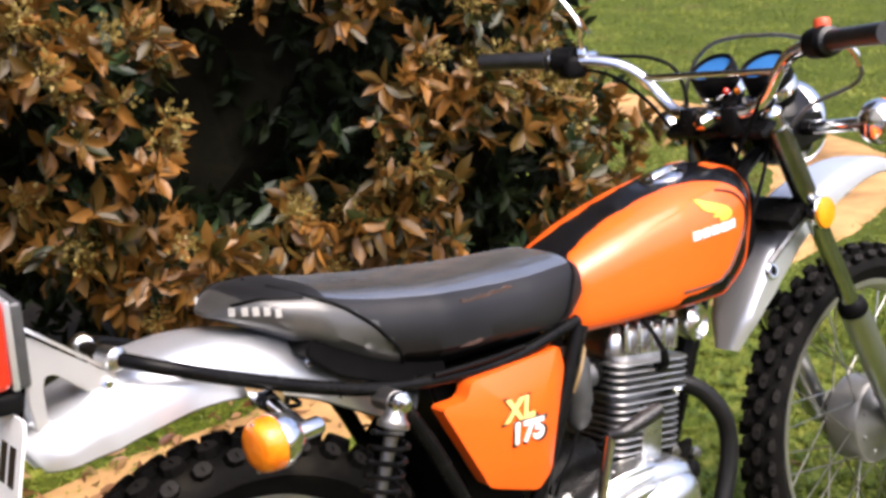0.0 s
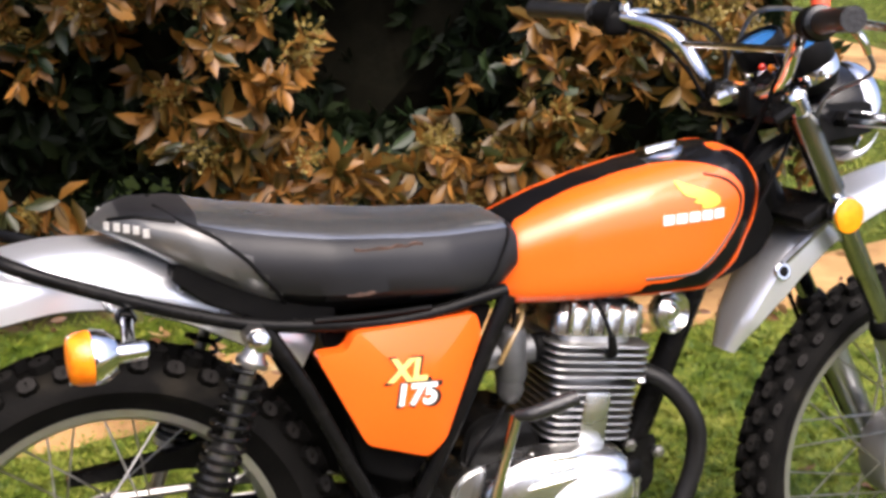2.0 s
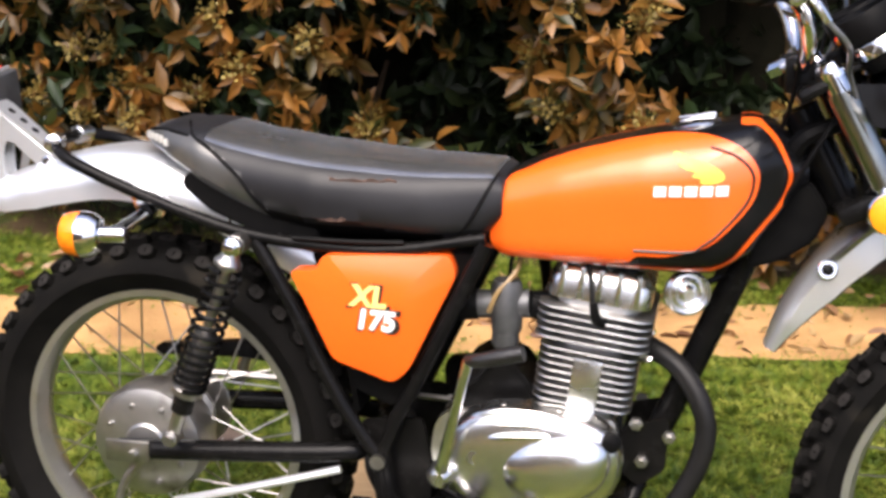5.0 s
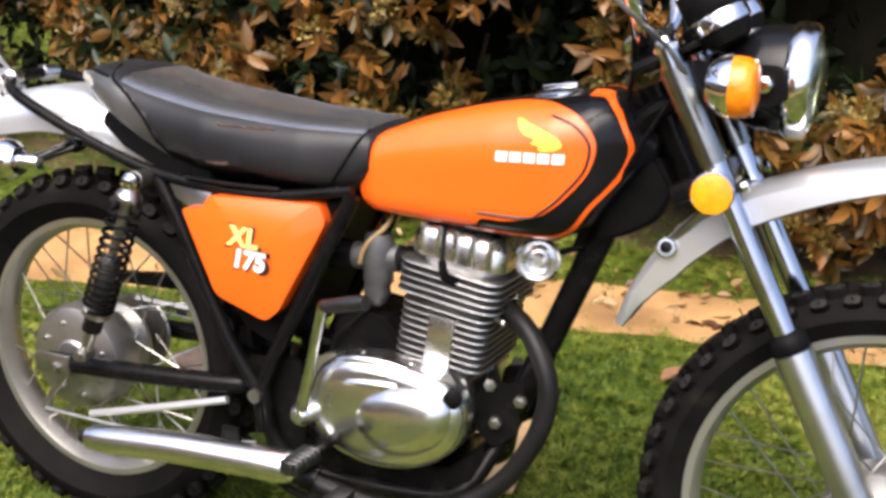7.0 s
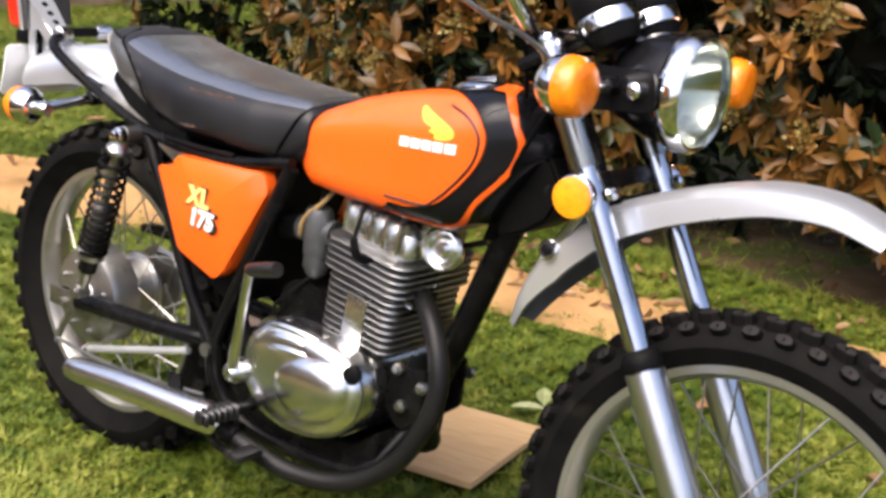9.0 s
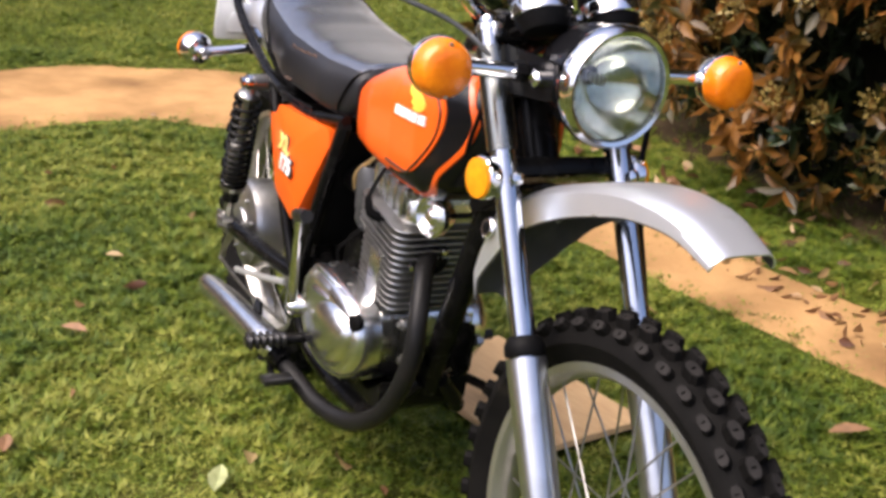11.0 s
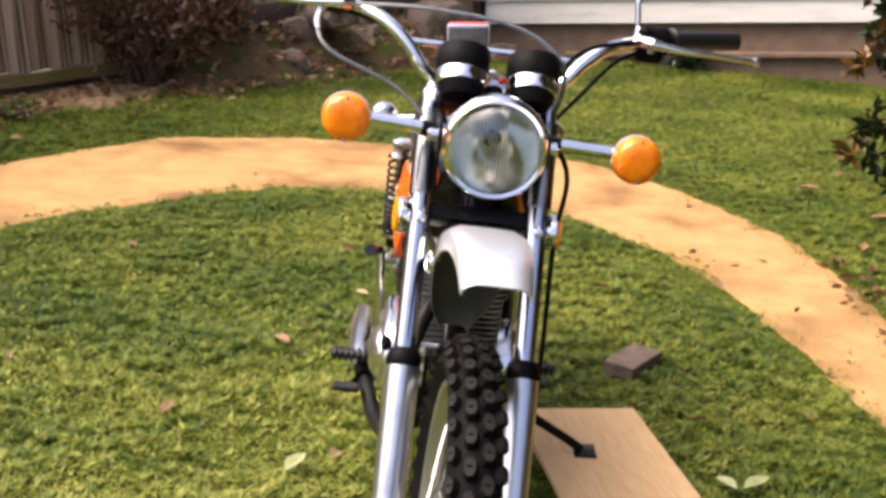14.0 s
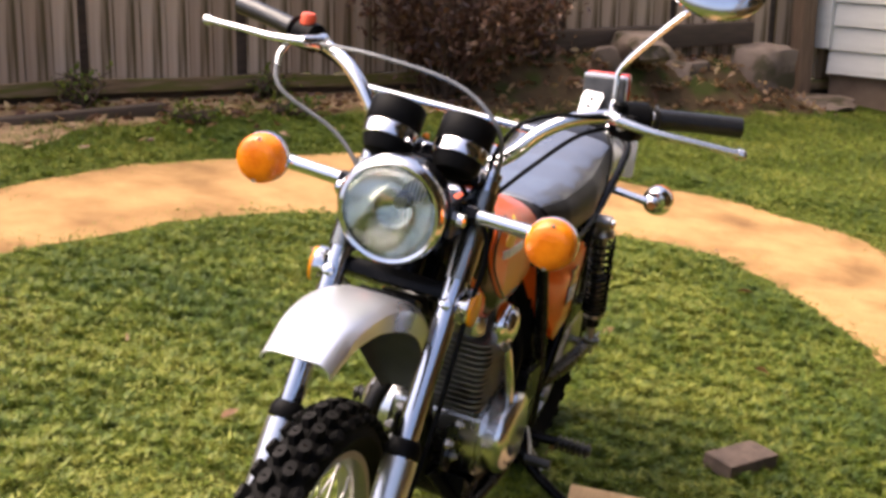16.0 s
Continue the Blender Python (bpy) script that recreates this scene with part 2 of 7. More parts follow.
EAR_STEEL = material("dull_bracket_steel", (0.30, 0.31, 0.29), (0.20, 0.205, 0.19), rough=0.24, metal=1.0, scale=14, rough_var=0.08)
GRIP = material("grip_rubber", (0.006, 0.006, 0.006), (0.013, 0.0125, 0.012), rough=0.34, scale=50, bump=0.3)
LAWN = material("lawn_soil", (0.036, 0.050, 0.006), (0.060, 0.072, 0.008), rough=0.95, spec=0.08, scale=30, bump=0.9, bump_scale=90, spots=(0.085, 0.068, 0.024), spot_scale=2.2, spot_lo=0.60, spot_hi=0.76)
BLADE = translucent_leaf("grass_blades", (0.044, 0.082, 0.007), (0.120, 0.160, 0.012), (0.265, 0.275, 0.048), scale=1.7, rough=0.5, fine=26.0, island=0.55, spec=0.3)
DIRT = material("sandy_dirt", (0.42, 0.255, 0.108), (0.32, 0.186, 0.077), rough=0.95, spec=0.1, scale=7, bump=0.6, bump_scale=90, spots=(0.155, 0.086, 0.036), spot_scale=2.4, spot_lo=0.46, spot_hi=0.70)
BED = material("dark_leaf_mould", (0.060, 0.040, 0.022), (0.095, 0.065, 0.034), rough=0.95, spec=0.1, scale=16, bump=0.8, bump_scale=60, spots=(0.045, 0.055, 0.014), spot_scale=5, spot_lo=0.50, spot_hi=0.65)
LITTER = material("leaf_litter", (0.42, 0.285, 0.165), (0.25, 0.160, 0.088), rough=0.95, spec=0.1, scale=24, bump=0.9, bump_scale=70, spots=(0.13, 0.125, 0.028), spot_scale=3, spot_lo=0.52, spot_hi=0.66)
HUB = material("dull_hub_alloy", (0.34, 0.335, 0.32), (0.24, 0.235, 0.22), rough=0.48, metal=0.9, scale=16, bump=0.05, bump_scale=220, rough_var=0.1)
# near-black colour stands in for the shade inside the hedge
INNER = material("shade_painted_twigs", (0.006, 0.0062, 0.004), (0.012, 0.011, 0.007), rough=0.95, spec=0.03, scale=18, bump=0.8, bump_scale=40)
PLY = material("plywood", (0.60, 0.40, 0.20), (0.50, 0.32, 0.15), rough=0.75, scale=5, stretch=(3, 26, 10), bump=0.15, bump_scale=40)
BRICK = material("old_brick", (0.155, 0.108, 0.080), (0.085, 0.060, 0.046), rough=0.9, scale=30, bump=0.6, bump_scale=80)
HEDGE_LEAF = translucent_leaf("bronze_hedge_leaf", (0.028, 0.034, 0.006), (0.120, 0.062, 0.010), (0.280, 0.124, 0.022), scale=2.6)
HEDGE_GREEN = translucent_leaf("green_hedge_leaf", (0.009, 0.018, 0.006), (0.017, 0.034, 0.010), (0.036, 0.060, 0.018), scale=3.5)
# darker copy of the green leaf, shade put into its colour
HEDGE_DEEP = translucent_leaf("shade_dark_hedge_leaf", (0.004, 0.007, 0.003), (0.007, 0.013, 0.004), (0.016, 0.024, 0.008), scale=3.5, rough=0.55, spec=0.15)
FLOWER = translucent_leaf("bud_cluster", (0.18, 0.135, 0.030), (0.27, 0.20, 0.050), (0.36, 0.28, 0.09), scale=6)
TWIG = material("twig_bark", (0.055, 0.035, 0.022), (0.10, 0.065, 0.04), rough=0.9, scale=40, bump=0.4)
DEAD_LEAF = translucent_leaf("dead_leaf", (0.10, 0.042, 0.020), (0.24, 0.125, 0.055), (0.40, 0.28, 0.13), scale=3)
FENCE_WOOD = material("weathered_fence_wood", (0.56, 0.435, 0.315), (0.27, 0.180, 0.115), rough=0.9, spec=0.1, scale=4, stretch=(14, 14, 0.7), bump=0.4, bump_scale=30, per="object", spots=(0.115, 0.085, 0.042), spot_scale=2.6, spot_lo=0.50, spot_hi=0.66)
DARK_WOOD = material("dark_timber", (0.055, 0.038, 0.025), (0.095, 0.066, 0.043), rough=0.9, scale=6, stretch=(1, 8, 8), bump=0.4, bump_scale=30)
FOOT_WOOD = material("mossy_foot_board", (0.27, 0.185, 0.100), (0.16, 0.108, 0.060), rough=0.95, spec=0.1, scale=6, stretch=(1, 8, 8), bump=0.5, bump_scale=30, spots=(0.15, 0.145, 0.035), spot_scale=3, spot_lo=0.46, spot_hi=0.60)
POST_WOOD = material("brown_post_wood", (0.25, 0.165, 0.105), (0.15, 0.098, 0.062), rough=0.9, spec=0.1, scale=5, stretch=(10, 10, 0.8), bump=0.4, bump_scale=30)
DRY_BROWN = material("dry_brown_leaf", (0.24, 0.125, 0.055), (0.15, 0.080, 0.035), rough=0.6, scale=40, bump=0.3)
DRY_PALE = material("pale_green_leaf", (0.33, 0.36, 0.17), (0.24, 0.26, 0.11), rough=0.5, scale=40, bump=0.3)
SIDING = material("white_siding_paint", (0.68, 0.655, 0.59), (0.60, 0.575, 0.51), rough=0.6, scale=4, stretch=(1, 1, 6), spots=(0.50, 0.47, 0.40), spot_scale=2.0, spot_lo=0.60, spot_hi=0.8)
FOUNDATION = material("brown_foundation", (0.215, 0.145, 0.095), (0.155, 0.10, 0.066), rough=0.9, scale=9, bump=0.4, bump_scale=50)
STONE = material("grey_stone", (0.26, 0.200, 0.158), (0.12, 0.088, 0.068), rough=0.9, spec=0.15, scale=5, spots=(0.075, 0.062, 0.036), spot_scale=7, spot_lo=0.50, spot_hi=0.62, bump=0.6, bump_scale=40)
SHRUB_LEAF = translucent_leaf("dark_red_leaf", (0.060, 0.030, 0.020), (0.115, 0.052, 0.030), (0.19, 0.105, 0.055), scale=5)


# ---- mesh tools ----
def part(name, bm, mat, parent=None, label="", smooth=True, mats=None):
    """Links a bmesh as one mesh object under a thing or a part."""
    me = bpy.data.meshes.new(name)
    bmesh.ops.recalc_face_normals(bm, faces=bm.faces)
    bm.to_mesh(me)
    bm.free()
    for mm in (mats or [mat]):
        me.materials.append(mm)
    if smooth:
        me.polygons.foreach_set("use_smooth", [True] * len(me.polygons))
        me.set_sharp_from_angle(angle=radians(38))
    ob = new(name, me)
    if parent is not None:
        ob.parent = parent
    if label:
        ob["label"] = label
    return ob


def empty(name, m=None):
    ob = new(name)
    if m is not None:
        ob.matrix_world = m
    return ob


def spline(pts, steps=6):
    """Catmull-Rom through the points."""
    p = [Vector(q) for q in pts]
    if len(p) < 3:
        return p
    p = [p[0] * 2 - p[1]] + p + [p[-1] * 2 - p[-2]]
    out = []
    for i in range(1, len(p) - 2):
        a, b, c, d = p[i - 1:i + 3]
        for k in range(steps):
            t = k / steps
            out.append(0.5 * ((2 * b) + (c - a) * t + (2 * a - 5 * b + 4 * c - d) * t * t + (3 * b - a - 3 * c + d) * t ** 3))
    return out + [p[-2]]


def add_tube(bm, pts, radius, segs=10, smooth_steps=5, cap=True):
    """A round tube along the points; radius is one number or one for each point."""
    pts = [Vector(q) for q in pts]
    rs = radius if isinstance(radius, (list, tuple)) else [radius] * len(pts)
    path = spline([(*q, ) for q in pts], smooth_steps) if smooth_steps > 1 else pts
    n = len(path)
    rad = [float(np.interp(i / (n - 1) * (len(rs) - 1), range(len(rs)), rs)) for i in range(n)]
    rings, up = [], None
    for i, q in enumerate(path):
        d = (path[min(i + 1, n - 1)] - path[max(i - 1, 0)]).normalized()
        if up is None:
            up = Vector((0, 0, 1)) if abs(d.z) < 0.9 else Vector((1, 0, 0))
        s = d.cross(up).normalized()
        up = s.cross(d).normalized()
        rings.append([bm.verts.new(q + (s * math.cos(a) + up * math.sin(a)) * rad[i]) for a in [2 * math.pi * k / segs for k in range(segs)]])
    for r0, r1 in zip(rings, rings[1:]):
        for k in range(segs):
            bm.faces.new((r0[k], r0[(k + 1) % segs], r1[(k + 1) % segs], r1[k]))
    if cap:
        bm.faces.new(rings[0][::-1])
        bm.faces.new(rings[-1])
    return bm


def tube(pts, radius, segs=10, steps=5):
    return add_tube(bmesh.new(), pts, radius, segs, steps)


def add_lathe(bm, profile, m, segs=32, closed=False):
    """Turns (radius, height) pairs about the local z of m."""
    rings = []
    for r, h in profile:
        rings.append([bm.verts.new(m @ Vector((r * math.cos(2 * math.pi * k / segs), r * math.sin(2 * math.pi * k / segs), h))) for k in range(segs)])
    pairs = list(zip(rings, rings[1:])) + ([(rings[-1], rings[0])] if closed else [])
    for r0, r1 in pairs:
        for k in range(segs):
            bm.faces.new((r0[k], r0[(k + 1) % segs], r1[(k + 1) % segs], r1[k]))
    if not closed:
        for ring, (r, h) in ((rings[0], profile[0]), (rings[-1], profile[-1])):
            bm.faces.new(ring)
    return bm


def lathe(profile, m, segs=32, closed=False):
    return add_lathe(bmesh.new(), profile, m, segs, closed)


def along(p, d):
    """A pose at p whose z points along d."""
    return Matrix.Translation(p) @ Vector(d).to_track_quat("Z", "Y").to_matrix().to_4x4()


def add_box(bm, size, m, bevel=0.0, segs=2):
    r = bmesh.ops.create_cube(bm, size=1.0, matrix=m @ Matrix.Diagonal((*size, 1)))
    if bevel:
        edges = {e for v in r["verts"] for e in v.link_edges}
        bmesh.ops.bevel(bm, geom=list(edges), offset=bevel, segments=segs, affect="EDGES", profile=0.6)
    return bm


def box(size, m, bevel=0.0, segs=2):
    return add_box(bmesh.new(), size, m, bevel, segs)


def add_loft(bm, rings, cap=True, closed=True):
    vs = [[bm.verts.new(q) for q in ring] for ring in rings]
    n = len(vs[0])
    for r0, r1 in zip(vs, vs[1:]):
        for k in range(n if closed else n - 1):
            bm.faces.new((r0[k], r0[(k + 1) % n], r1[(k + 1) % n], r1[k]))
    if cap and closed:
        bm.faces.new(vs[0][::-1])
        bm.faces.new(vs[-1])
    return vs


def add_plate(bm, outline, v0, v1, bevel=0.0):
    """An outline of (u, w) drawn out from v0 to v1."""
    a = [bm.verts.new((u, v0, w)) for u, w in outline]
    f = bm.faces.new(a)
    r = bmesh.ops.extrude_face_region(bm, geom=[f])
    top = [g for g in r["geom"] if isinstance(g, bmesh.types.BMVert)]
    bmesh.ops.translate(bm, vec=(0, v1 - v0, 0), verts=top)
    if bevel:
        ed = {e for q in a + top for e in q.link_edges if not (e.verts[0].co.y != e.verts[1].co.y)}
        bmesh.ops.bevel(bm, geom=list(ed), offset=bevel, segments=2, affect="EDGES")
    return bm


def plate(outline, v0, v1, bevel=0.0):
    return add_plate(bmesh.new(), outline, v0, v1, bevel)


def rounded(outline, steps=5):
    """A smooth closed curve through the outline's corners."""
    n = len(outline)
    out = []
    for i in range(n):
        a, b, c, d = [Vector(outline[(i + k - 1) % n]) for k in range(4)]
        for k in range(steps):
            t = k / steps
            q = 0.5 * ((2 * b) + (c - a) * t + (2 * a - 5 * b + 4 * c - d) * t * t + (3 * b - a - 3 * c + d) * t ** 3)
            out.append((q.x, q.y))
    return out


def chamfered(outline, r, steps=4):
    """The outline with each corner rounded by r."""
    n = len(outline)
    out = []
    for i in range(n):
        a, b, c = [Vector(outline[(i + k - 1) % n]) for k in range(3)]
        ra = min(r, (a - b).length * 0.45)
        rc = min(r, (c - b).length * 0.45)
        p0, p1 = b + (a - b).normalized() * ra, b + (c - b).normalized() * rc
        for k in range(steps + 1):
            t = k / steps
            q = (1 - t) ** 2 * p0 + 2 * t * (1 - t) * b + t * t * p1
            out.append((q.x, q.y))
    return out


def add_patch(bm, outline, surf, lift=0.0015, rings=6, centre=None, inner=None):
    """A thin sheet that follows v = surf(u, w) inside the outline, or between inner and outline."""
    n = len(outline)
    c = centre or (sum(p[0] for p in outline) / n, sum(p[1] for p in outline) / n)
    vs = []
    for j in range(rings + 1):
        s = j / rings
        ring = []
        for i, (u, w) in enumerate(outline):
            u0, w0 = inner[i] if inner else (c[0] + (u - c[0]) * 0.02, c[1] + (w - c[1]) * 0.02)
            uu, ww = u0 + (u - u0) * s, w0 + (w - w0) * s
            v = surf(uu, ww)
            ring.append(bm.verts.new((uu, v + math.copysign(lift, v), ww)))
        vs.append(ring)
    low = [bm.verts.new((q.co.x, q.co.y - math.copysign(lift * 2, q.co.y), q.co.z)) for q in vs[-1]]
    vs.append(low)
    if inner:
        vs.insert(0, [bm.verts.new((q.co.x, q.co.y - math.copysign(lift * 2, q.co.y), q.co.z)) for q in vs[0]])
    for r0, r1 in zip(vs, vs[1:]):
        for i in range(n):
            bm.faces.new((r0[i], r0[(i + 1) % n], r1[(i + 1) % n], r1[i]))
    if not inner:
        bm.faces.new(vs[0])
    return bm


def add_band(bm, line, surf, half, lift):
    """A strip of that half width along a line of (u, w), following v = surf(u, w)."""
    pts = spline([(u, 0, w) for u, w in line], 10)
    rings = []
    for i, q in enumerate(pts):
        d = (pts[min(i + 1, len(pts) - 1)] - pts[max(i - 1, 0)]).normalized()
        s = Vector((-d.z, 0, d.x))
        ring = []
        for f in (-1, -0.5, 0, 0.5, 1):
            r = q + s * half * f
            v = surf(r.x, r.z)
            ring.append(Vector((r.x, v + math.copysign(lift, v), r.z)))
        ring += [Vector((r.x, r.y - math.copysign(lift * 2, r.y), r.z)) for r in (ring[4], ring[0])]
        rings.append(ring)
    add_loft(bm, rings)
    return bm


def raw_mesh(name, verts, faces_flat, per_face, mat, kind="", smooth=False):
    """A large mesh straight from arrays."""
    me = bpy.data.meshes.new(name)
    nv, nf = len(verts), len(faces_flat) // per_face
    me.vertices.add(nv)
    me.vertices.foreach_set("co", np.asarray(verts, dtype=np.float32).ravel())
    me.loops.add(nf * per_face)
    me.loops.foreach_set("vertex_index", np.asarray(faces_flat, dtype=np.int32))
    me.polygons.add(nf)
    me.polygons.foreach_set("loop_start", np.arange(nf, dtype=np.int32) * per_face)
    me.update(calc_edges=True)
    if smooth:
        me.polygons.foreach_set("use_smooth", [True] * nf)
    me.materials.append(mat)
    ob = new(name, me)
    if kind:
        ob["kind"] = kind
    return ob


# ---- the ground ----
LEAN = radians(9.0)
BIKE = Matrix.Rotation(-LEAN, 4, "X")     # the machine leans to its left on the side stand


def ground_z(x, y):
    """Height of the lawn: a gentle fall away from the camera's side, dents under the wheels, soft unevenness."""
    x, y = np.asarray(x, dtype=float), np.asarray(y, dtype=float)
    z = 0.0553 - 0.002 * x * np.exp(-(x / 30) ** 2) - 0.1086 * 7 * np.tanh(y / 7)
    for wx, wz in ((0.0, 0.040), (1.364, -0.008)):
        z = z - (z - wz) * np.exp(-(((x - wx) / 0.16) ** 2 + ((y - 0.0) / 0.10) ** 2) ** 1.5)
    return z + 0.006 * np.sin(x * 5.1 + 1.3 * np.sin(y * 3.7)) * np.cos(y * 4.3 + 0.7 * x) + 0.004 * np.sin(11 * x + 3) * np.sin(9.3 * y)


PATH_MID = [(1.5, 19.0), (4.0, 12.0), (5.0, 7.5), (5.35, 4.7), (4.75, 2.75), (3.6, 1.88), (2.5, 1.66), (1.3, 1.50), (0.4, 1.36), (-0.4, 1.22), (-1.15, 1.13), (-1.85, 0.86), (-2.42, 0.36), (-2.48, -0.35), (-2.32, -0.98), (-1.5, -1.72), (-0.6, -2.02), (0.7, -2.5), (2.2, -3.2), (4.6, -4.6), (8.5, -6.2), (14.0, -7.2)]
PATH_HALF = [0.42, 0.42, 0.42, 0.36, 0.32, 0.25, 0.20, 0.19, 0.18, 0.17, 0.25, 0.34, 0.44, 0.46, 0.49, 0.38, 0.29, 0.25, 0.25, 0.25, 0.25, 0.25]
mid = spline([(x, y, 0) for x, y in PATH_MID], 10)
half = np.interp(np.linspace(0, len(PATH_HALF) - 1, len(mid)), range(len(PATH_HALF)), PATH_HALF)
MID = np.array([(p.x, p.y) for p in mid])


def path_depth(x, y):
    """How far inside the path's edge a point lies; negative on the grass."""
    x, y = np.asarray(x, dtype=float).ravel(), np.asarray(y, dtype=float).ravel()
    best = np.full(x.shape, -99.0)
    for (mx, my), h in zip(MID, half):
        best = np.maximum(best, h - np.hypot(x - mx, y - my))
    return best


def build_ground():
    axis = np.concatenate([-np.geomspace(400, 6.2, 16), np.linspace(-6, 6, 161), np.geomspace(6.2, 400, 16)])
    gx, gy = np.meshgrid(axis, axis, indexing="ij")
    n = len(axis)
    verts = np.stack([gx, gy, ground_z(gx, gy)], -1).reshape(-1, 3)
    i, j = np.meshgrid(np.arange(n - 1), np.arange(n - 1), indexing="ij")
    a = (i * n + j).ravel()
    faces = np.stack([a, a + n, a + n + 1, a + 1], -1).ravel()
    g = raw_mesh("ground", verts, faces, 4, LAWN, "structure", True)
    tagged(g, "uneven mossy green lawn with bare earthy spots", "ground")


def build_path():
    rng = np.random.default_rng(4)
    cols = 9
    verts = []
    for k, (p, h) in enumerate(zip(mid, half)):
        d = (mid[min(k + 1, len(mid) - 1)] - mid[max(k - 1, 0)]).normalized()
        s = Vector((-d.y, d.x, 0))
        wl, wr = h * (1.06 + 0.03 * math.sin(k * 0.37)), h * (1.06 + 0.03 * math.sin(k * 0.29 + 2))
        for c in range(cols):
            f = c / (cols - 1) * 2 - 1
            q = p + s * (f * (wl if f < 0 else wr) * 1.08)
            edge = 1 - abs(f)
            verts.append((q.x, q.y, float(ground_z(q.x, q.y)) + 0.013 * min(edge * 5, 1.0) - 0.006 + rng.normal(0, 0.0015)))
    n = len(mid)
    faces = []
    for k in range(n - 1):
        for c in range(cols - 1):
            a = k * cols + c
            faces += [a, a + 1, a + cols + 1, a + cols]
    ob = raw_mesh("path", verts, faces, 4, DIRT, "structure", True)
    tagged(ob, "worn sandy dirt track curving through the lawn", "path")


def build_grass():
    """Blades in tufts: dense round the machine, sparser and larger further off."""
    rng = np.random.default_rng(11)
    xs, ys, hs = [], [], []
    for (x0, x1, y0, y1, count, hgt) in ((-3.3, 2.2, -2.4, 1.9, 1300000, 0.027), (-6.2, -3.0, -3.2, 3.4, 260000, 0.032), (2.0, 4.4, -3.2, 1.4, 90000, 0.034), (-1.0, 2.6, -3.6, -2.3, 50000, 0.034), (-3.4, 0.2, -3.3, -2.2, 26000, 0.045), (1.8, 5.5, 0.8, 6.0, 90000, 0.045), (5.0, 12.0, 3.0, 11.0, 90000, 0.06), (-3.2, 0.6, 1.7, 3.2, 16000, 0.04), (-6.0, -2.2, 1.8, 6.0, 110000, 0.042)):
        tx, ty = rng.uniform(x0, x1, count // 6), rng.uniform(y0, y1, count // 6)
        x = np.repeat(tx, 6) + rng.normal(0, 0.012, len(tx) * 6)
        y = np.repeat(ty, 6) + rng.normal(0, 0.012, len(tx) * 6)
        clump = 0.85 + 0.25 * np.sin(x * 6.3 + 2 * np.sin(y * 5.1)) * np.sin(y * 7.7 + 1.0) + 0.34 * np.sin(x * 23 + 3 * np.sin(y * 17)) * np.sin(y * 27 + 2 * np.sin(x * 13)) + 0.30 * np.sin(x * 51 + 2 * np.sin(y * 37)) * np.sin(y * 57 + 1.7)
        h = hgt * rng.uniform(0.5, 1.15, len(x)) * np.clip(clump + rng.normal(0, 0.12, len(x)), 0.35, 1.6)
        near = np.exp(-((x / 0.2) ** 2 + (y / 0.12) ** 2)) + np.exp(-(((x - 1.364) / 0.2) ** 2 + (y / 0.12) ** 2))
        xs.append(x), ys.append(y), hs.append(h * (1 - 0.45 * near))
    x, y, h = np.concatenate(xs), np.concatenate(ys), np.concatenate(hs)
    inside = path_depth(x, y)
    keep = inside + rng.normal(0, 0.065, len(x)) + 0.05 * np.sin(x * 9 + 2 * np.sin(y * 7)) * np.sin(y * 11 + 1) < 0.0
    keep |= (rng.uniform(0, 1, len(x)) < 0.006) & (inside < 0.10)
    bx, by = x - 0.432, y - 0.386
    ca, sa = math.cos(radians(9)), math.sin(radians(9))
    keep &= ~((np.abs(bx * ca + by * sa) < 0.25) & (np.abs(-bx * sa + by * ca) < 0.14))
    keep &= (litter_depth(x, y) > 0.52 + rng.normal(0, 0.14, len(x))) | (rng.uniform(0, 1, len(x)) < 0.12)
    h = h * np.clip(0.42 - inside / 0.30, 0.42, 1.0)           # trodden short along the track
    x, y, h = x[keep], y[keep], h[keep]
    n = len(x)
    lump = np.sin(x * 31 + 2.2 * np.sin(y * 23 + 0.7)) * np.sin(y * 35 + 2.4 * np.sin(x * 19)) + 0.6 * np.sin(x * 67 + 2 * np.sin(y * 41)) * np.sin(y * 73 + 1.3)
    low = h < 0.055
    h = np.where(low, h * np.clip(0.95 + 0.20 * lump, 0.5, 1.5), h)
    z = ground_z(x, y) - 0.004 + np.where(low, 0.007 * np.clip(lump + 0.25, 0, 2), 0.0)
    ang, lean = rng.uniform(0, 2 * np.pi, n), rng.uniform(0.3, 1.5, n)
    wid = rng.uniform(0.0011, 0.0027, n) * (1 + h * 9)
    dx, dy = np.cos(ang), np.sin(ang)
    px, py = -dy, dx
    leaflet = (rng.uniform(0, 1, n) < 0.16) & (h < 0.05)       # broad low leaflets among the blades
    wid, lean, h = np.where(leaflet, wid * 1.7, wid), np.where(leaflet, 1.1 + lean * 0.5, lean), np.where(leaflet, h * 0.72, h)
    z = z + np.where(leaflet, rng.uniform(0.004, 0.016, n), 0.0)
    v = np.empty((n, 3, 3))
    for k, (f, wf) in enumerate(((0, 1), (0, -1), (1.0, 0))):
        b = f * lean * h
        v[:, k, 0] = x + dx * b + px * wid * wf
        v[:, k, 1] = y + dy * b + py * wid * wf
        v[:, k, 2] = z + h * f * (1 - 0.3 * lean * f)
    me = bpy.data.meshes.new("grass")
    me.vertices.add(n * 3)
    me.vertices.foreach_set("co", v.astype(np.float32).ravel())
    me.loops.add(n * 3)
    me.loops.foreach_set("vertex_index", np.arange(n * 3, dtype=np.int32))
    me.polygons.add(n)
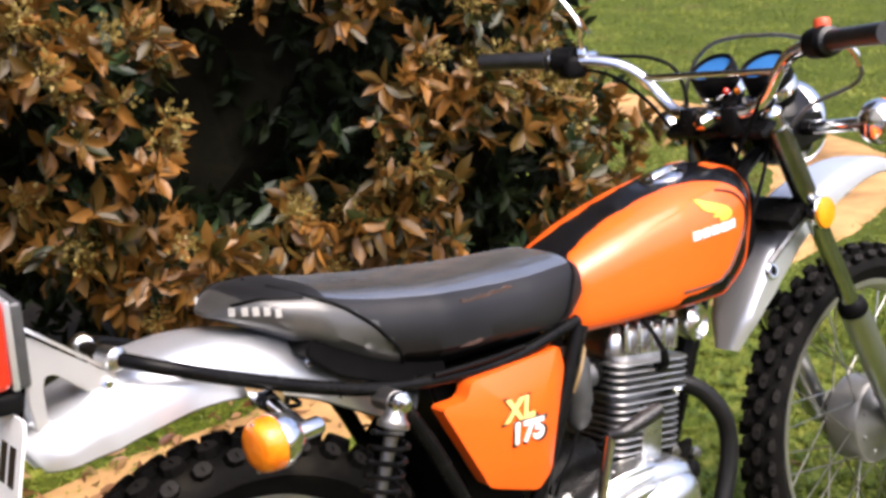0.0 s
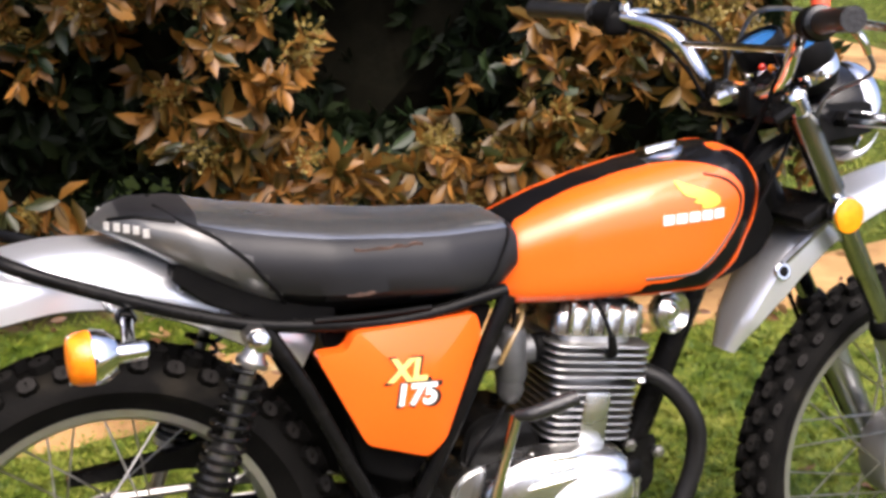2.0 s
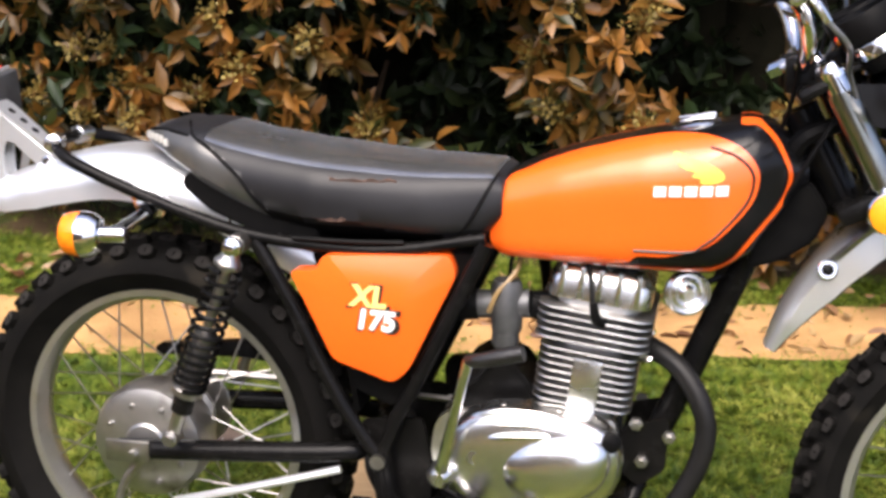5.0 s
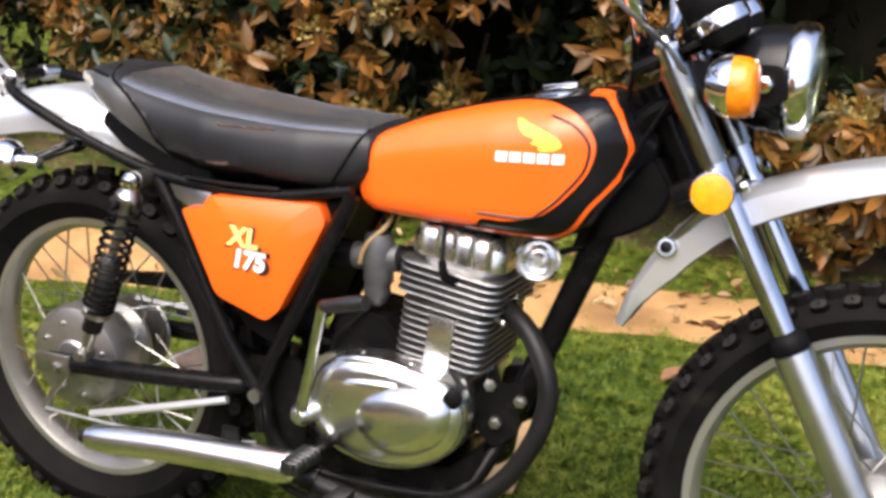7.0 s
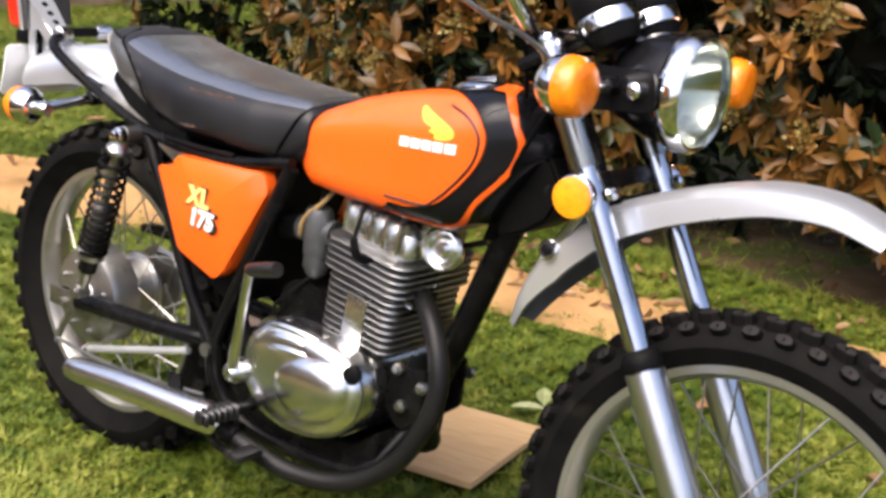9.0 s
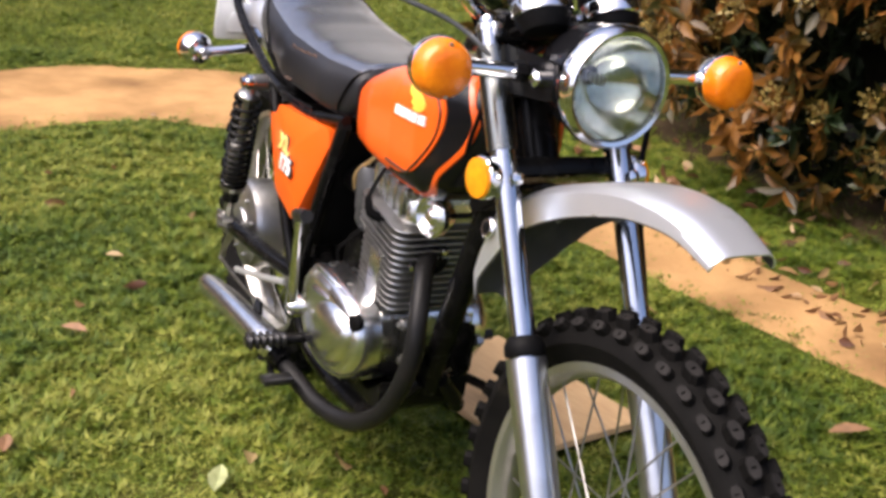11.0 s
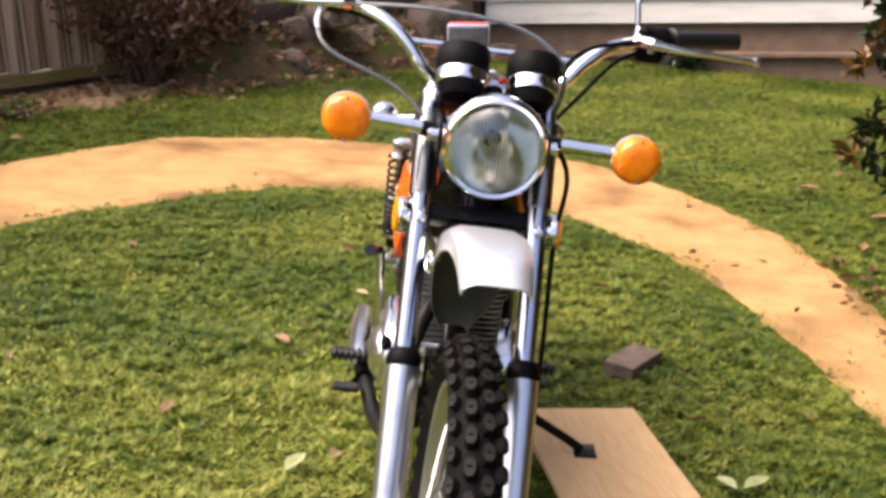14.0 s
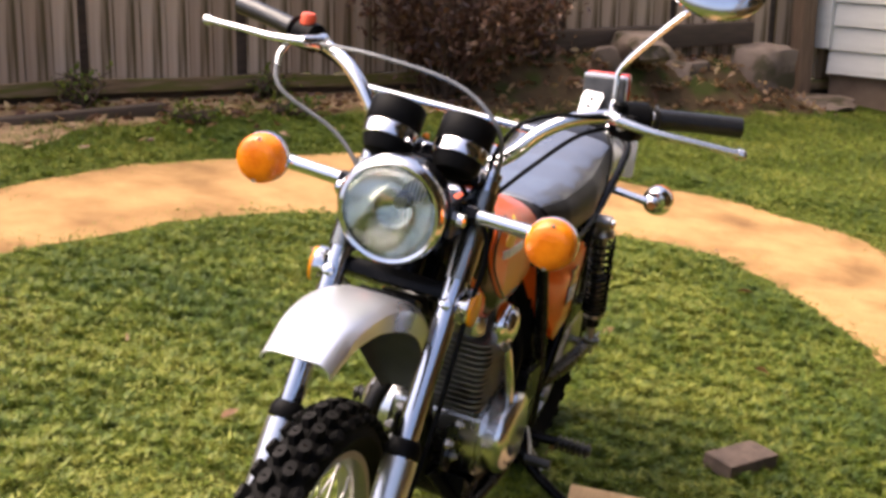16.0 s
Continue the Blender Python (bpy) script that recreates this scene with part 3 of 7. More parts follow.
    me.polygons.foreach_set("loop_start", np.arange(n, dtype=np.int32) * 3)
    me.update(calc_edges=True)
    me.materials.append(BLADE)
    tagged(new("grass", me), "short uneven green lawn grass", "grass", kind="stuff")


def leaf_cloud(name, pos, nrm, size, mat, fold=0.25, ratio=0.42, seed=1):
    """Pointed oval leaves at the places given, each pointing along its own direction."""
    rng = np.random.default_rng(seed)
    n = len(pos)
    d = nrm / np.linalg.norm(nrm, axis=1, keepdims=True)
    r = rng.normal(0, 1, (n, 3))
    s = np.cross(d, r)
    s /= np.linalg.norm(s, axis=1, keepdims=True)
    up = np.cross(s, d)
    L = size[:, None]
    prof = ((0.0, 0.12), (0.3, 0.85), (0.62, 0.9), (1.0, 0.0))
    v = np.empty((n, 10, 3))
    cols = ((0.0, 0), (0.3, 0), (0.62, 0), (1.0, 0))
    droop = rng.uniform(-0.1, 0.45, n)[:, None]
    for k, (f, _) in enumerate(cols):
        v[:, k] = pos + d * L * f - up * L * droop * f * f
    for k, (f, wf) in enumerate(prof[:3]):
        off = s * L * ratio * wf * 0.5
        lift = up * L * ratio * fold * wf
        c = pos + d * L * f - up * L * droop * f * f
        v[:, 4 + k] = c + off + lift
        v[:, 7 + k] = c - off + lift
    quads = np.array([[0, 4, 5, 1], [1, 5, 6, 2], [0, 1, 8, 7], [1, 2, 9, 8]])
    tris = np.array([[2, 6, 3], [2, 3, 9]])
    base = np.arange(n)[:, None, None] * 10
    ql, tl = (base + quads[None]).ravel(), (base + tris[None]).ravel()
    me = bpy.data.meshes.new(name)
    me.vertices.add(n * 10)
    me.vertices.foreach_set("co", v.astype(np.float32).ravel())
    me.loops.add(len(ql) + len(tl))
    me.loops.foreach_set("vertex_index", np.concatenate([ql, tl]).astype(np.int32))
    me.polygons.add(n * 6)
    me.polygons.foreach_set("loop_start", np.concatenate([np.arange(n * 4) * 4, len(ql) + np.arange(n * 2) * 3]).astype(np.int32))
    me.update(calc_edges=True)
    me.materials.append(mat)
    return new(name, me)


def build_hedge():
    """A tall clipped evergreen hedge: stems, a dark inside, rosettes of bronze leaves and bud heads on the outside."""
    rng = np.random.default_rng(21)
    hedge = empty("hedge", Matrix.Translation((0.0, 2.3, float(ground_z(0, 2.3)))))
    tagged(hedge, "tall dense hedge of bronze and green leaves with pale bud heads", "hedge")
    base = hedge.matrix_world.translation
    # TOP is out of sight, raised so the hedge shades the lawn
    X0, X1, FRONT, BACK, TOP = -2.55, 2.38, 1.72, 3.05, 4.0

    def hollow(x, z):
        """Dark hollows in the hedge's face: one tall, two small."""
        return np.exp(-((x - 0.92) / 0.15) ** 2 - ((z - 0.68) / 0.25) ** 2) + 0.8 * np.exp(-((x + 0.16) / 0.11) ** 2 - ((z - 0.40) / 0.13) ** 2) + 0.6 * np.exp(-((x - 0.24) / 0.12) ** 2 - ((z - 0.62) / 0.15) ** 2)

    def face(x, z):
        """How far the hedge's skin bulges towards the bike at x and height z."""
        b = 0.14 * np.sin(x * 2.4 + 0.8) + 0.09 * np.sin(x * 5.3 + z * 3.1) + 0.08 * np.sin(z * 5.2 + x * 1.7)
        end = np.clip((np.abs(x - (X0 + X1) / 2) - (X1 - X0) / 2 + 0.5) / 0.5, 0, 1)
        foot = np.clip((0.26 - z) / 0.40, 0, 1)
        back = 0.60 * np.clip((-0.8 - x) / 1.3, 0, 1)
        return FRONT + 0.8 * b - 0.02 + back + 0.45 * end ** 2 + 0.24 * foot + 0.75 * hollow(x, z)
    # inner body, its shade painted in as near-black
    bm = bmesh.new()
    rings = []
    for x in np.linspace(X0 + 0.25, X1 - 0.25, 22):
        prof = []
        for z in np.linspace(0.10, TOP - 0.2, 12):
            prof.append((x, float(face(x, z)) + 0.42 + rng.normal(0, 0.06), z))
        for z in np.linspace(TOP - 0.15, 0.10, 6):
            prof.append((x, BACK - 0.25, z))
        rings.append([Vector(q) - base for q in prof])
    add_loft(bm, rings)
    part("inner_growth", bm, INNER, hedge, "tangle of inner twigs, shade painted in", smooth=False)
    # stems at the foot
    for k in range(14):
        x = rng.uniform(X0 + 0.3, X1 - 0.3)
        y = rng.uniform(2.35, 2.65)
        z0 = float(ground_z(x, y)) - 0.03
        pts = [Vector((x, y, z0)), Vector((x + rng.normal(0, 0.05), y - 0.03, z0 + 0.25)), Vector((x + rng.normal(0, 0.12), y - 0.1, z0 + 0.6))]
        part("stem", tube([p - base for p in pts], [0.018, 0.014, 0.008], 6, 3), TWIG, hedge)

    def skin(count, depth0, depth1, seed):
        g = np.random.default_rng(seed)
        which = g.uniform(0, 1, count)
        x = g.uniform(X0, X1, count)
        z = g.uniform(-0.08, TOP, count)
        z = np.where(g.uniform(0, 1, count) < 0.66, g.uniform(-0.10, 1.25, count), z)
        y = face(x, z) + g.uniform(depth0, depth1, count)
        nrm = np.stack([g.normal(0, 0.35, count), -np.ones(count), g.normal(0.25, 0.35, count)], 1)
        left = which < 0.11
        right = (which > 0.11) & (which < 0.22)
        for sel, xe, s in ((left, X0, -1), (right, X1, 1)):
            m = sel.sum()
            yy = g.uniform(FRONT + 0.1, BACK, m)
            x[sel] = xe + s * (0.10 * np.sin(yy * 4) + 0.08 * np.sin(z[sel] * 6)) - s * g.uniform(depth0, depth1, m)
            y[sel] = yy
            nrm[sel] = np.stack([s * np.ones(m), g.normal(0, 0.4, m), g.normal(0.2, 0.35, m)], 1)
        back = (which > 0.22) & (which < 0.32)
        y[back] = BACK + 0.05 - g.uniform(depth0, depth1, back.sum())
        nrm[back] = nrm[back] * np.array([1.0, -1.0, 1.0])
        top = which > 0.92
        m = top.sum()
        y[top] = g.uniform(FRONT + 0.1, BACK, m)
        z[top] = TOP + 0.08 * np.sin(x[top] * 4) - g.uniform(depth0, depth1, m)
        nrm[top] = np.stack([g.normal(0, 0.4, m), g.normal(0, 0.4, m), np.ones(m)], 1)
        return np.stack([x, y, z], 1) - np.array(base), nrm

    def rosettes(name, count, leaves, size, mat, d0, d1, seed, label, gaps=0.0):
        g = np.random.default_rng(seed)
        p, nn = skin(count, d0, d1, seed)
        q = p + np.array(base)
        if not gaps:
            ok = hollow(q[:, 0], q[:, 2]) + g.normal(0, 0.15, count) < 0.45
            p, nn = p[ok], nn[ok]
            count = len(p)
        else:                                     # gaps where the dark inside shows
            hol = np.sin(q[:, 0] * 4.1 + 1.9 * np.sin(q[:, 2] * 3.3) - 0.7) * np.sin(q[:, 2] * 5.3 + 1.2 * np.sin(q[:, 0] * 2.9 - 0.9) + gaps)
            hol *= np.interp(q[:, 0], [-1.6, -0.9], [0.3, 1.0])
            ok = hol + g.normal(0, 0.16, count) + 1.3 * hollow(q[:, 0], q[:, 2]) < 0.48
            ok &= q[:, 2] > 0.06 + 0.10 * np.sin(q[:, 0] * 5) + g.normal(0, 0.05, count)        # bare of bright leaves at the foot
            ok &= g.uniform(0, 1, count) < np.interp(q[:, 0], [-1.7, -0.5, 0.5, 0.9, 1.5, 2.4], [0.40, 0.62, 0.95, 1.0, 0.9, 0.8])
            p, nn = p[ok], nn[ok]
            count = len(p)
        nn = nn / np.linalg.norm(nn, axis=1, keepdims=True)
        P = np.repeat(p, leaves, 0) + g.normal(0, 0.006, (count * leaves, 3))
        spread = g.normal(0, 1, (count * leaves, 3))
        nr = np.repeat(nn, leaves, 0)
        flat = spread - nr * np.sum(spread * nr, 1, keepdims=True)
        flat /= np.linalg.norm(flat, axis=1, keepdims=True)
        D = nr * g.uniform(-0.15, 0.75, (count * leaves, 1)) + flat + np.array([0, 0, -0.15])
        S = np.repeat(g.uniform(size * 0.65, size * 1.2, count), leaves) * g.uniform(0.7, 1.1, count * leaves)
        ob = leaf_cloud(name, P, D, S, mat, seed=seed)
        ob.parent = hedge
        ob["label"], ob["kind"] = label, "stuff"
        return p, nn
    rosettes("inner_leaves", 3900, 7, 0.088, HEDGE_DEEP, 0.14, 0.42, 31, "inner green leaves, darkened for shade")
    heads, facing = rosettes("bronze_leaves", 4300, 11, 0.082, HEDGE_LEAF, -0.08, 0.10, 32, "bronze and olive leaf rosettes", 0.4)
    rosettes("green_leaves", 700, 7, 0.085, HEDGE_GREEN, -0.03, 0.12, 33, "dark green leaves", 0.4)
    # bud heads: flat-topped clusters of many small buds
    g = np.random.default_rng(44)
    p, nn = heads[::5] + facing[::5] * 0.02, facing[::5].copy()
    nn[:, 2] += 0.6
    k = 58
    P = np.repeat(p, k, 0)
    off = g.normal(0, 1, (len(P), 3))
    off /= np.linalg.norm(off, axis=1, keepdims=True)
    P = P + off * g.uniform(0.006, 0.045, (len(P), 1)) + np.repeat(nn, k, 0) * 0.014
    ob = leaf_cloud("bud_growth", P, off + np.repeat(nn, k, 0) * 0.6, g.uniform(0.010, 0.018, len(P)), FLOWER, seed=46, ratio=0.8)
    ob.parent = hedge
    ob["label"], ob["kind"] = "pale yellow-brown bud clusters", "stuff"


def build_fallen_leaves():
    rng = np.random.default_rng(61)
    x = np.concatenate([rng.uniform(-1.3, 2.6, 420), rng.uniform(-2.2, 1.6, 44), rng.uniform(-4.2, -0.8, 900)])
    y = np.concatenate([1.30 + np.abs(rng.normal(0.12, 0.25, 420)), rng.uniform(-1.2, 1.4, 44), 0.14 + np.abs(rng.normal(0, 0.32, 900))])
    y[464:] += -2.05 - 0.593 * (x[464:] + 3.95)
    z = ground_z(x, y) + np.where(path_depth(x, y) > 0, 0.012, 0.026)
    d = np.stack([rng.normal(0, 1, len(x)), rng.normal(0, 1, len(x)), rng.normal(0, 0.18, len(x))], 1)
    ob = leaf_cloud("fallen_leaves", np.stack([x, y, z], 1), d, rng.uniform(0.028, 0.068, len(x)), DEAD_LEAF, seed=62, ratio=0.45)
    tagged(ob, "scattered dry brown and yellow fallen leaves", "leaves", kind="stuff")


def build_bed():
    """Dark leaf mould at the hedge's foot, with a wandering edge, laid just over the lawn's soil."""
    xs = np.linspace(-2.7, 2.75, 90)
    verts, cols = [], 10
    for x in xs:
        edge = 1.78 + 0.06 * math.sin(x * 3.1) + 0.05 * math.sin(x * 7.7 + 1)
        end = max(0.0, (abs(x - 0.02) - 2.3) / 0.45)
        y0, y1 = edge + 0.55 * end ** 2, 3.3 - 0.5 * end ** 2
        for c in range(cols):
            y = y0 + (y1 - y0) * c / (cols - 1)
            verts.append((x, y, float(ground_z(x, y)) + (0.006 if 0 < c < cols - 1 else -0.004)))
    faces = []
    for i in range(len(xs) - 1):
        for c in range(cols - 1):
            a = i * cols + c
            faces += [a, a + cols, a + cols + 1, a + 1]
    ob = raw_mesh("ground_bed", verts, faces, 4, BED, "structure", True)
    tagged(ob, "dark bare leaf mould under the hedge", "ground")


LITTER_LINE = [(1.6, -5.34), (-1.2, -3.68), (-3.95, -2.05), (-5.3, -1.00), (-6.62, 0.03)]


def litter_depth(x, y):
    """How far a place lies from the fence line, on the lawn's side."""
    x, y = np.asarray(x, dtype=float), np.asarray(y, dtype=float)
    best = np.full(x.shape, 99.0)
    for (x0, y0), (x1, y1) in zip(LITTER_LINE, LITTER_LINE[1:]):
        dx, dy = x1 - x0, y1 - y0
        f = np.clip(((x - x0) * dx + (y - y0) * dy) / (dx * dx + dy * dy), 0, 1)
        best = np.minimum(best, np.hypot(x - x0 - f * dx, y - y0 - f * dy))
    return best


def build_litter():
    """Bare earth and leaf litter at the fence's foot."""
    line = spline([(x, y, 0) for x, y in LITTER_LINE], 16)
    verts, cols = [], 7
    for k, p in enumerate(line):
        d = (line[min(k + 1, len(line) - 1)] - line[max(k - 1, 0)]).normalized()
        s = Vector((d.y, -d.x, 0))
        w = 0.62 + 0.14 * math.sin(k * 0.7) + 0.08 * math.sin(k * 1.9 + 1)
        for c in range(cols):
            q = p + s * (w * c / (cols - 1) - 0.05)
            verts.append((q.x, q.y, float(ground_z(q.x, q.y)) + (0.008 if c < cols - 1 else -0.004)))
    faces = []
    for i in range(len(line) - 1):
        for c in range(cols - 1):
            a = i * cols + c
            faces += [a, a + cols, a + cols + 1, a + 1]
    ob = raw_mesh("ground_litter", verts, faces, 4, LITTER, "structure", True)
    tagged(ob, "brown earth and leaf litter along the fence", "ground")


def build_single_leaf(x, y, size, turn, mat, label):
    """One dry leaf with a folded midrib and a curled tip."""
    bm = bmesh.new()
    prof = [(0.0, 0.02), (0.2, 0.17), (0.45, 0.23), (0.7, 0.17), (0.88, 0.08), (1.0, 0.005)]
    rows = []
    for f, h in prof:
        z = 0.10 * f * f - 0.02
        rows.append([bm.verts.new((f * size, s * h * size, (z + abs(s) * h * 0.5) * size)) for s in (-1, -0.5, 0, 0.5, 1)])
    for a, b in zip(rows, rows[1:]):
        for k in range(4):
            bm.faces.new((a[k], a[k + 1], b[k + 1], b[k]))
    ext = bmesh.ops.extrude_face_region(bm, geom=bm.faces[:])
    bmesh.ops.translate(bm, vec=(0, 0, -0.0008), verts=[g for g in ext["geom"] if isinstance(g, bmesh.types.BMVert)])
    ob = part("fallen_leaf", bm, mat)
    lift = 0.016 if float(path_depth([x], [y])[0]) > 0 else 0.030
    ob.matrix_world = Matrix.Translation((x, y, float(ground_z(x, y)) + lift)) @ Matrix.Rotation(-0.108, 4, "X") @ Matrix.Rotation(turn, 4, "Z")
    tagged(ob, label, "leaf", group="large fallen leaves")


def build_board():
    cx, cy = 0.432, 0.386
    z = float(ground_z(cx, cy)) + 0.030
    ob = part("plywood_board", box((0.50, 0.30, 0.016), Matrix.Identity(4), 0.002, 1), PLY, smooth=False)
    ob.matrix_world = Matrix.Translation((cx, cy, z)) @ Matrix.Rotation(radians(9), 4, "Z") @ Matrix.Rotation(-0.108, 4, "X") @ Matrix.Rotation(-0.012, 4, "Y")
    tagged(ob, "tan plywood board lying on the grass under the stand", "board")


def build_brick():
    bm = box((0.175, 0.09, 0.040), Matrix.Identity(4), 0.004, 2)
    bmesh.ops.subdivide_edges(bm, edges=bm.edges, cuts=2, use_grid_fill=True)
    for v in bm.verts:
        v.co += Vector(noise.noise_vector(v.co * 40)) * 0.0015
    ob = part("brick", bm, BRICK, smooth=False)
    ob.matrix_world = Matrix.Translation((-0.178, 0.535, float(ground_z(-0.178, 0.535)) + 0.022)) @ Matrix.Rotation(-0.108, 4, "X") @ Matrix.Rotation(radians(146), 4, "Z")
    tagged(ob, "single weathered brown brick lying on the grass", "brick")


def build_fence(name, a, b, height, seed, end):
    """Upright weathered boards, dark posts behind the wide ones, a mossy bottom rail and a dark board set back under
    it.
    """
    rng = random.Random(seed)
    a, b = Vector((*a, 0)), Vector((*b, 0))
    d = (b - a).normalized()
    L = (b - a).length
    ang = math.atan2(d.y, d.x)
    zc = float(ground_z((a.x + b.x) / 2, (a.y + b.y) / 2))
    f = empty(name, Matrix.Translation((a.x, a.y, zc)) @ Matrix.Rotation(ang, 4, "Z"))
    tagged(f, "weathered grey-brown vertical board fence with a mossy bottom rail", "fence", kind="structure")
    level = lambda x: float(ground_z(a.x + d.x * x, a.y + d.y * x)) - zc
    meshes = []
    for w in (0.150, 0.138, 0.128):
        bm = box((w, 0.018, 1.0), Matrix.Translation((0, 0, 0.5)), 0.003, 1)
        ob = part("board", bm, FENCE_WOOD, f, smooth=False)
        meshes.append((w, ob))
    x, count, run = 0.0, 0, rng.randint(3, 5)
    while x < L - 0.1:
        k = rng.randrange(3)
        w, first = meshes[k]
        if count < 3:
            w, ob = meshes[count]
        else:
            ob = new("board", first.data)
            ob.parent = f
        ob.matrix_local = Matrix.Translation((x + w / 2, rng.uniform(-0.008, 0.008), level(x) + 0.10 + rng.uniform(-0.015, 0.015))) @ Matrix.Rotation(rng.uniform(-0.0025, 0.0025), 4, "Y") @ Matrix.Diagonal((1, 1, height + rng.uniform(-0.02, 0.02), 1))
        count += 1
        run -= 1
        gap = -0.004
        if run <= 0:
            gap, run = rng.uniform(0.045, 0.065), rng.randint(4, 6)
            part("post", box((0.13, 0.10, height + 0.45), Matrix.Translation((x + w + gap / 2, 0.072, level(x) + height / 2 - 0.1)), 0.006, 1), DARK_WOOD, f, "dark post behind a gap", smooth=False)
        x += w + gap
    part("rail", box((L, 0.04, 0.085), Matrix.Translation((L / 2, 0.031, height - 0.15)), 0.004, 1), FENCE_WOOD, f, smooth=False)

    def strip(name, y0, y1, z0, z1, mat, label):
        bm = bmesh.new()
        rings = []
        for k in range(25):
            xx = L * k / 24
            g, n = level(xx), 0.006 * math.sin(k * 1.7 + seed) + 0.004 * math.sin(k * 4.1)
            rings.append([Vector((xx, y0 + n, g + z0)), Vector((xx, y1, g + z0)), Vector((xx, y1, g + z1 + n)), Vector((xx, y0 + n, g + z1 + n))])
        add_loft(bm, rings)
        part(name, bm, mat, f, label, smooth=False)
    strip("bottom_rail", -0.050, -0.012, 0.045, 0.110, FOOT_WOOD, "mossy bottom rail")
    strip("gravel_board", 0.004, 0.040, -0.10, 0.11, DARK_WOOD, "dark board set back under the rail")
    if end:
        part("end_post", box((0.125, 0.11, height + 0.4), Matrix.Translation((L - end, -0.085, height / 2)), 0.006, 1), POST_WOOD, f, "brown weathered post", smooth=False)


def build_house():
    """The corner of a house: brown foundation, overlapping white boards, a corner board."""
    x, y0, y1 = -6.6, 0.28, 9.2
    zg = float(ground_z(x, y0))
    h = empty("house", Matrix.Translation((x, y0, zg)) @ Matrix.Rotation(radians(-20), 4, "Z"))
    tagged(h, "house wall with white lap siding above a brown foundation", "house", kind="structure")
    part("foundation", box((0.25, y1 - y0, 2.2), Matrix.Translation((-0.15, (y1 - y0) / 2, -0.90)), 0.01, 1), FOUNDATION, h, smooth=False)
    me = None
    for k in range(22):
        z = 0.175 + k * 0.165
        if me is None:
            bm = bmesh.new()
            W = y1 - y0
            pts = [(0.022, -0.003), (0.028, 0.003), (0.006, 0.185), (-0.004, 0.185), (-0.004, -0.003)]
            add_loft(bm, [[Vector((px, yy, pz)) for px, pz in pts] for yy in (0.0, W)])
            ob = part("siding_board", bm, SIDING, h, smooth=False)
            me = ob.data
        else:
            ob = new("siding_board", me)
            ob.parent = h
        ob.matrix_local = Matrix.Translation((0, 0, z))
    part("footing_ledge", box((0.06, y1 - y0 - 0.6, 0.035), Matrix.Translation((0.0, (y1 - y0) / 2 + 0.3, -0.05)), 0.006, 1), FOUNDATION, h, smooth=False)
    part("corner_board", box((0.15, 0.11, 3.7), Matrix.Translation((-0.010, -0.035, 2.2)), 0.004, 1), SIDING, h, smooth=False)
    part("side_wall", box((6.0, 0.15, 3.9), Matrix.Translation((-3.1, 0.06, 2.1)), 0.004, 1), SIDING, h, smooth=False)
    bm = bmesh.new()
    add_loft(bm, [[Vector((0.55, yy, 3.85)), Vector((0.55, yy, 4.0)), Vector((-3.0, yy, 5.4)), Vector((-6.4, yy, 4.0)), Vector((-6.4, yy, 3.85))] for yy in (-0.4, y1 - y0 + 0.4)])
    part("roof", bm, DARK_WOOD, h, "brown pitched roof", smooth=False)


def build_rock(loc, size, seed, label, lift=0.0):
    r = random.Random(seed)
    bm = bmesh.new()
    bmesh.ops.create_icosphere(bm, subdivisions=3, radius=1.0)
    o = Vector((seed * 3.1, seed * 1.7, 0))
    for v in bm.verts:
        n = noise.noise(v.co * 1.2 + o) * 0.45 + noise.noise(v.co * 3.5 + o) * 0.20 + noise.noise(v.co * 8 + o) * 0.07
        c = v.co * (1 + n)
        c.z = max(min(c.z, 0.62 + 0.30 * n), -0.5)
        v.co = Vector((c.x * size[0], c.y * size[1], c.z * size[2]))
    ob = part("rock", bm, STONE, smooth=True)
    ob.matrix_world = Matrix.Translation((loc[0], loc[1], float(ground_z(*loc)) + size[2] * 0.35 + lift)) @ Matrix.Rotation(r.uniform(0, 6), 4, "Z")
    tagged(ob, label, "rock")


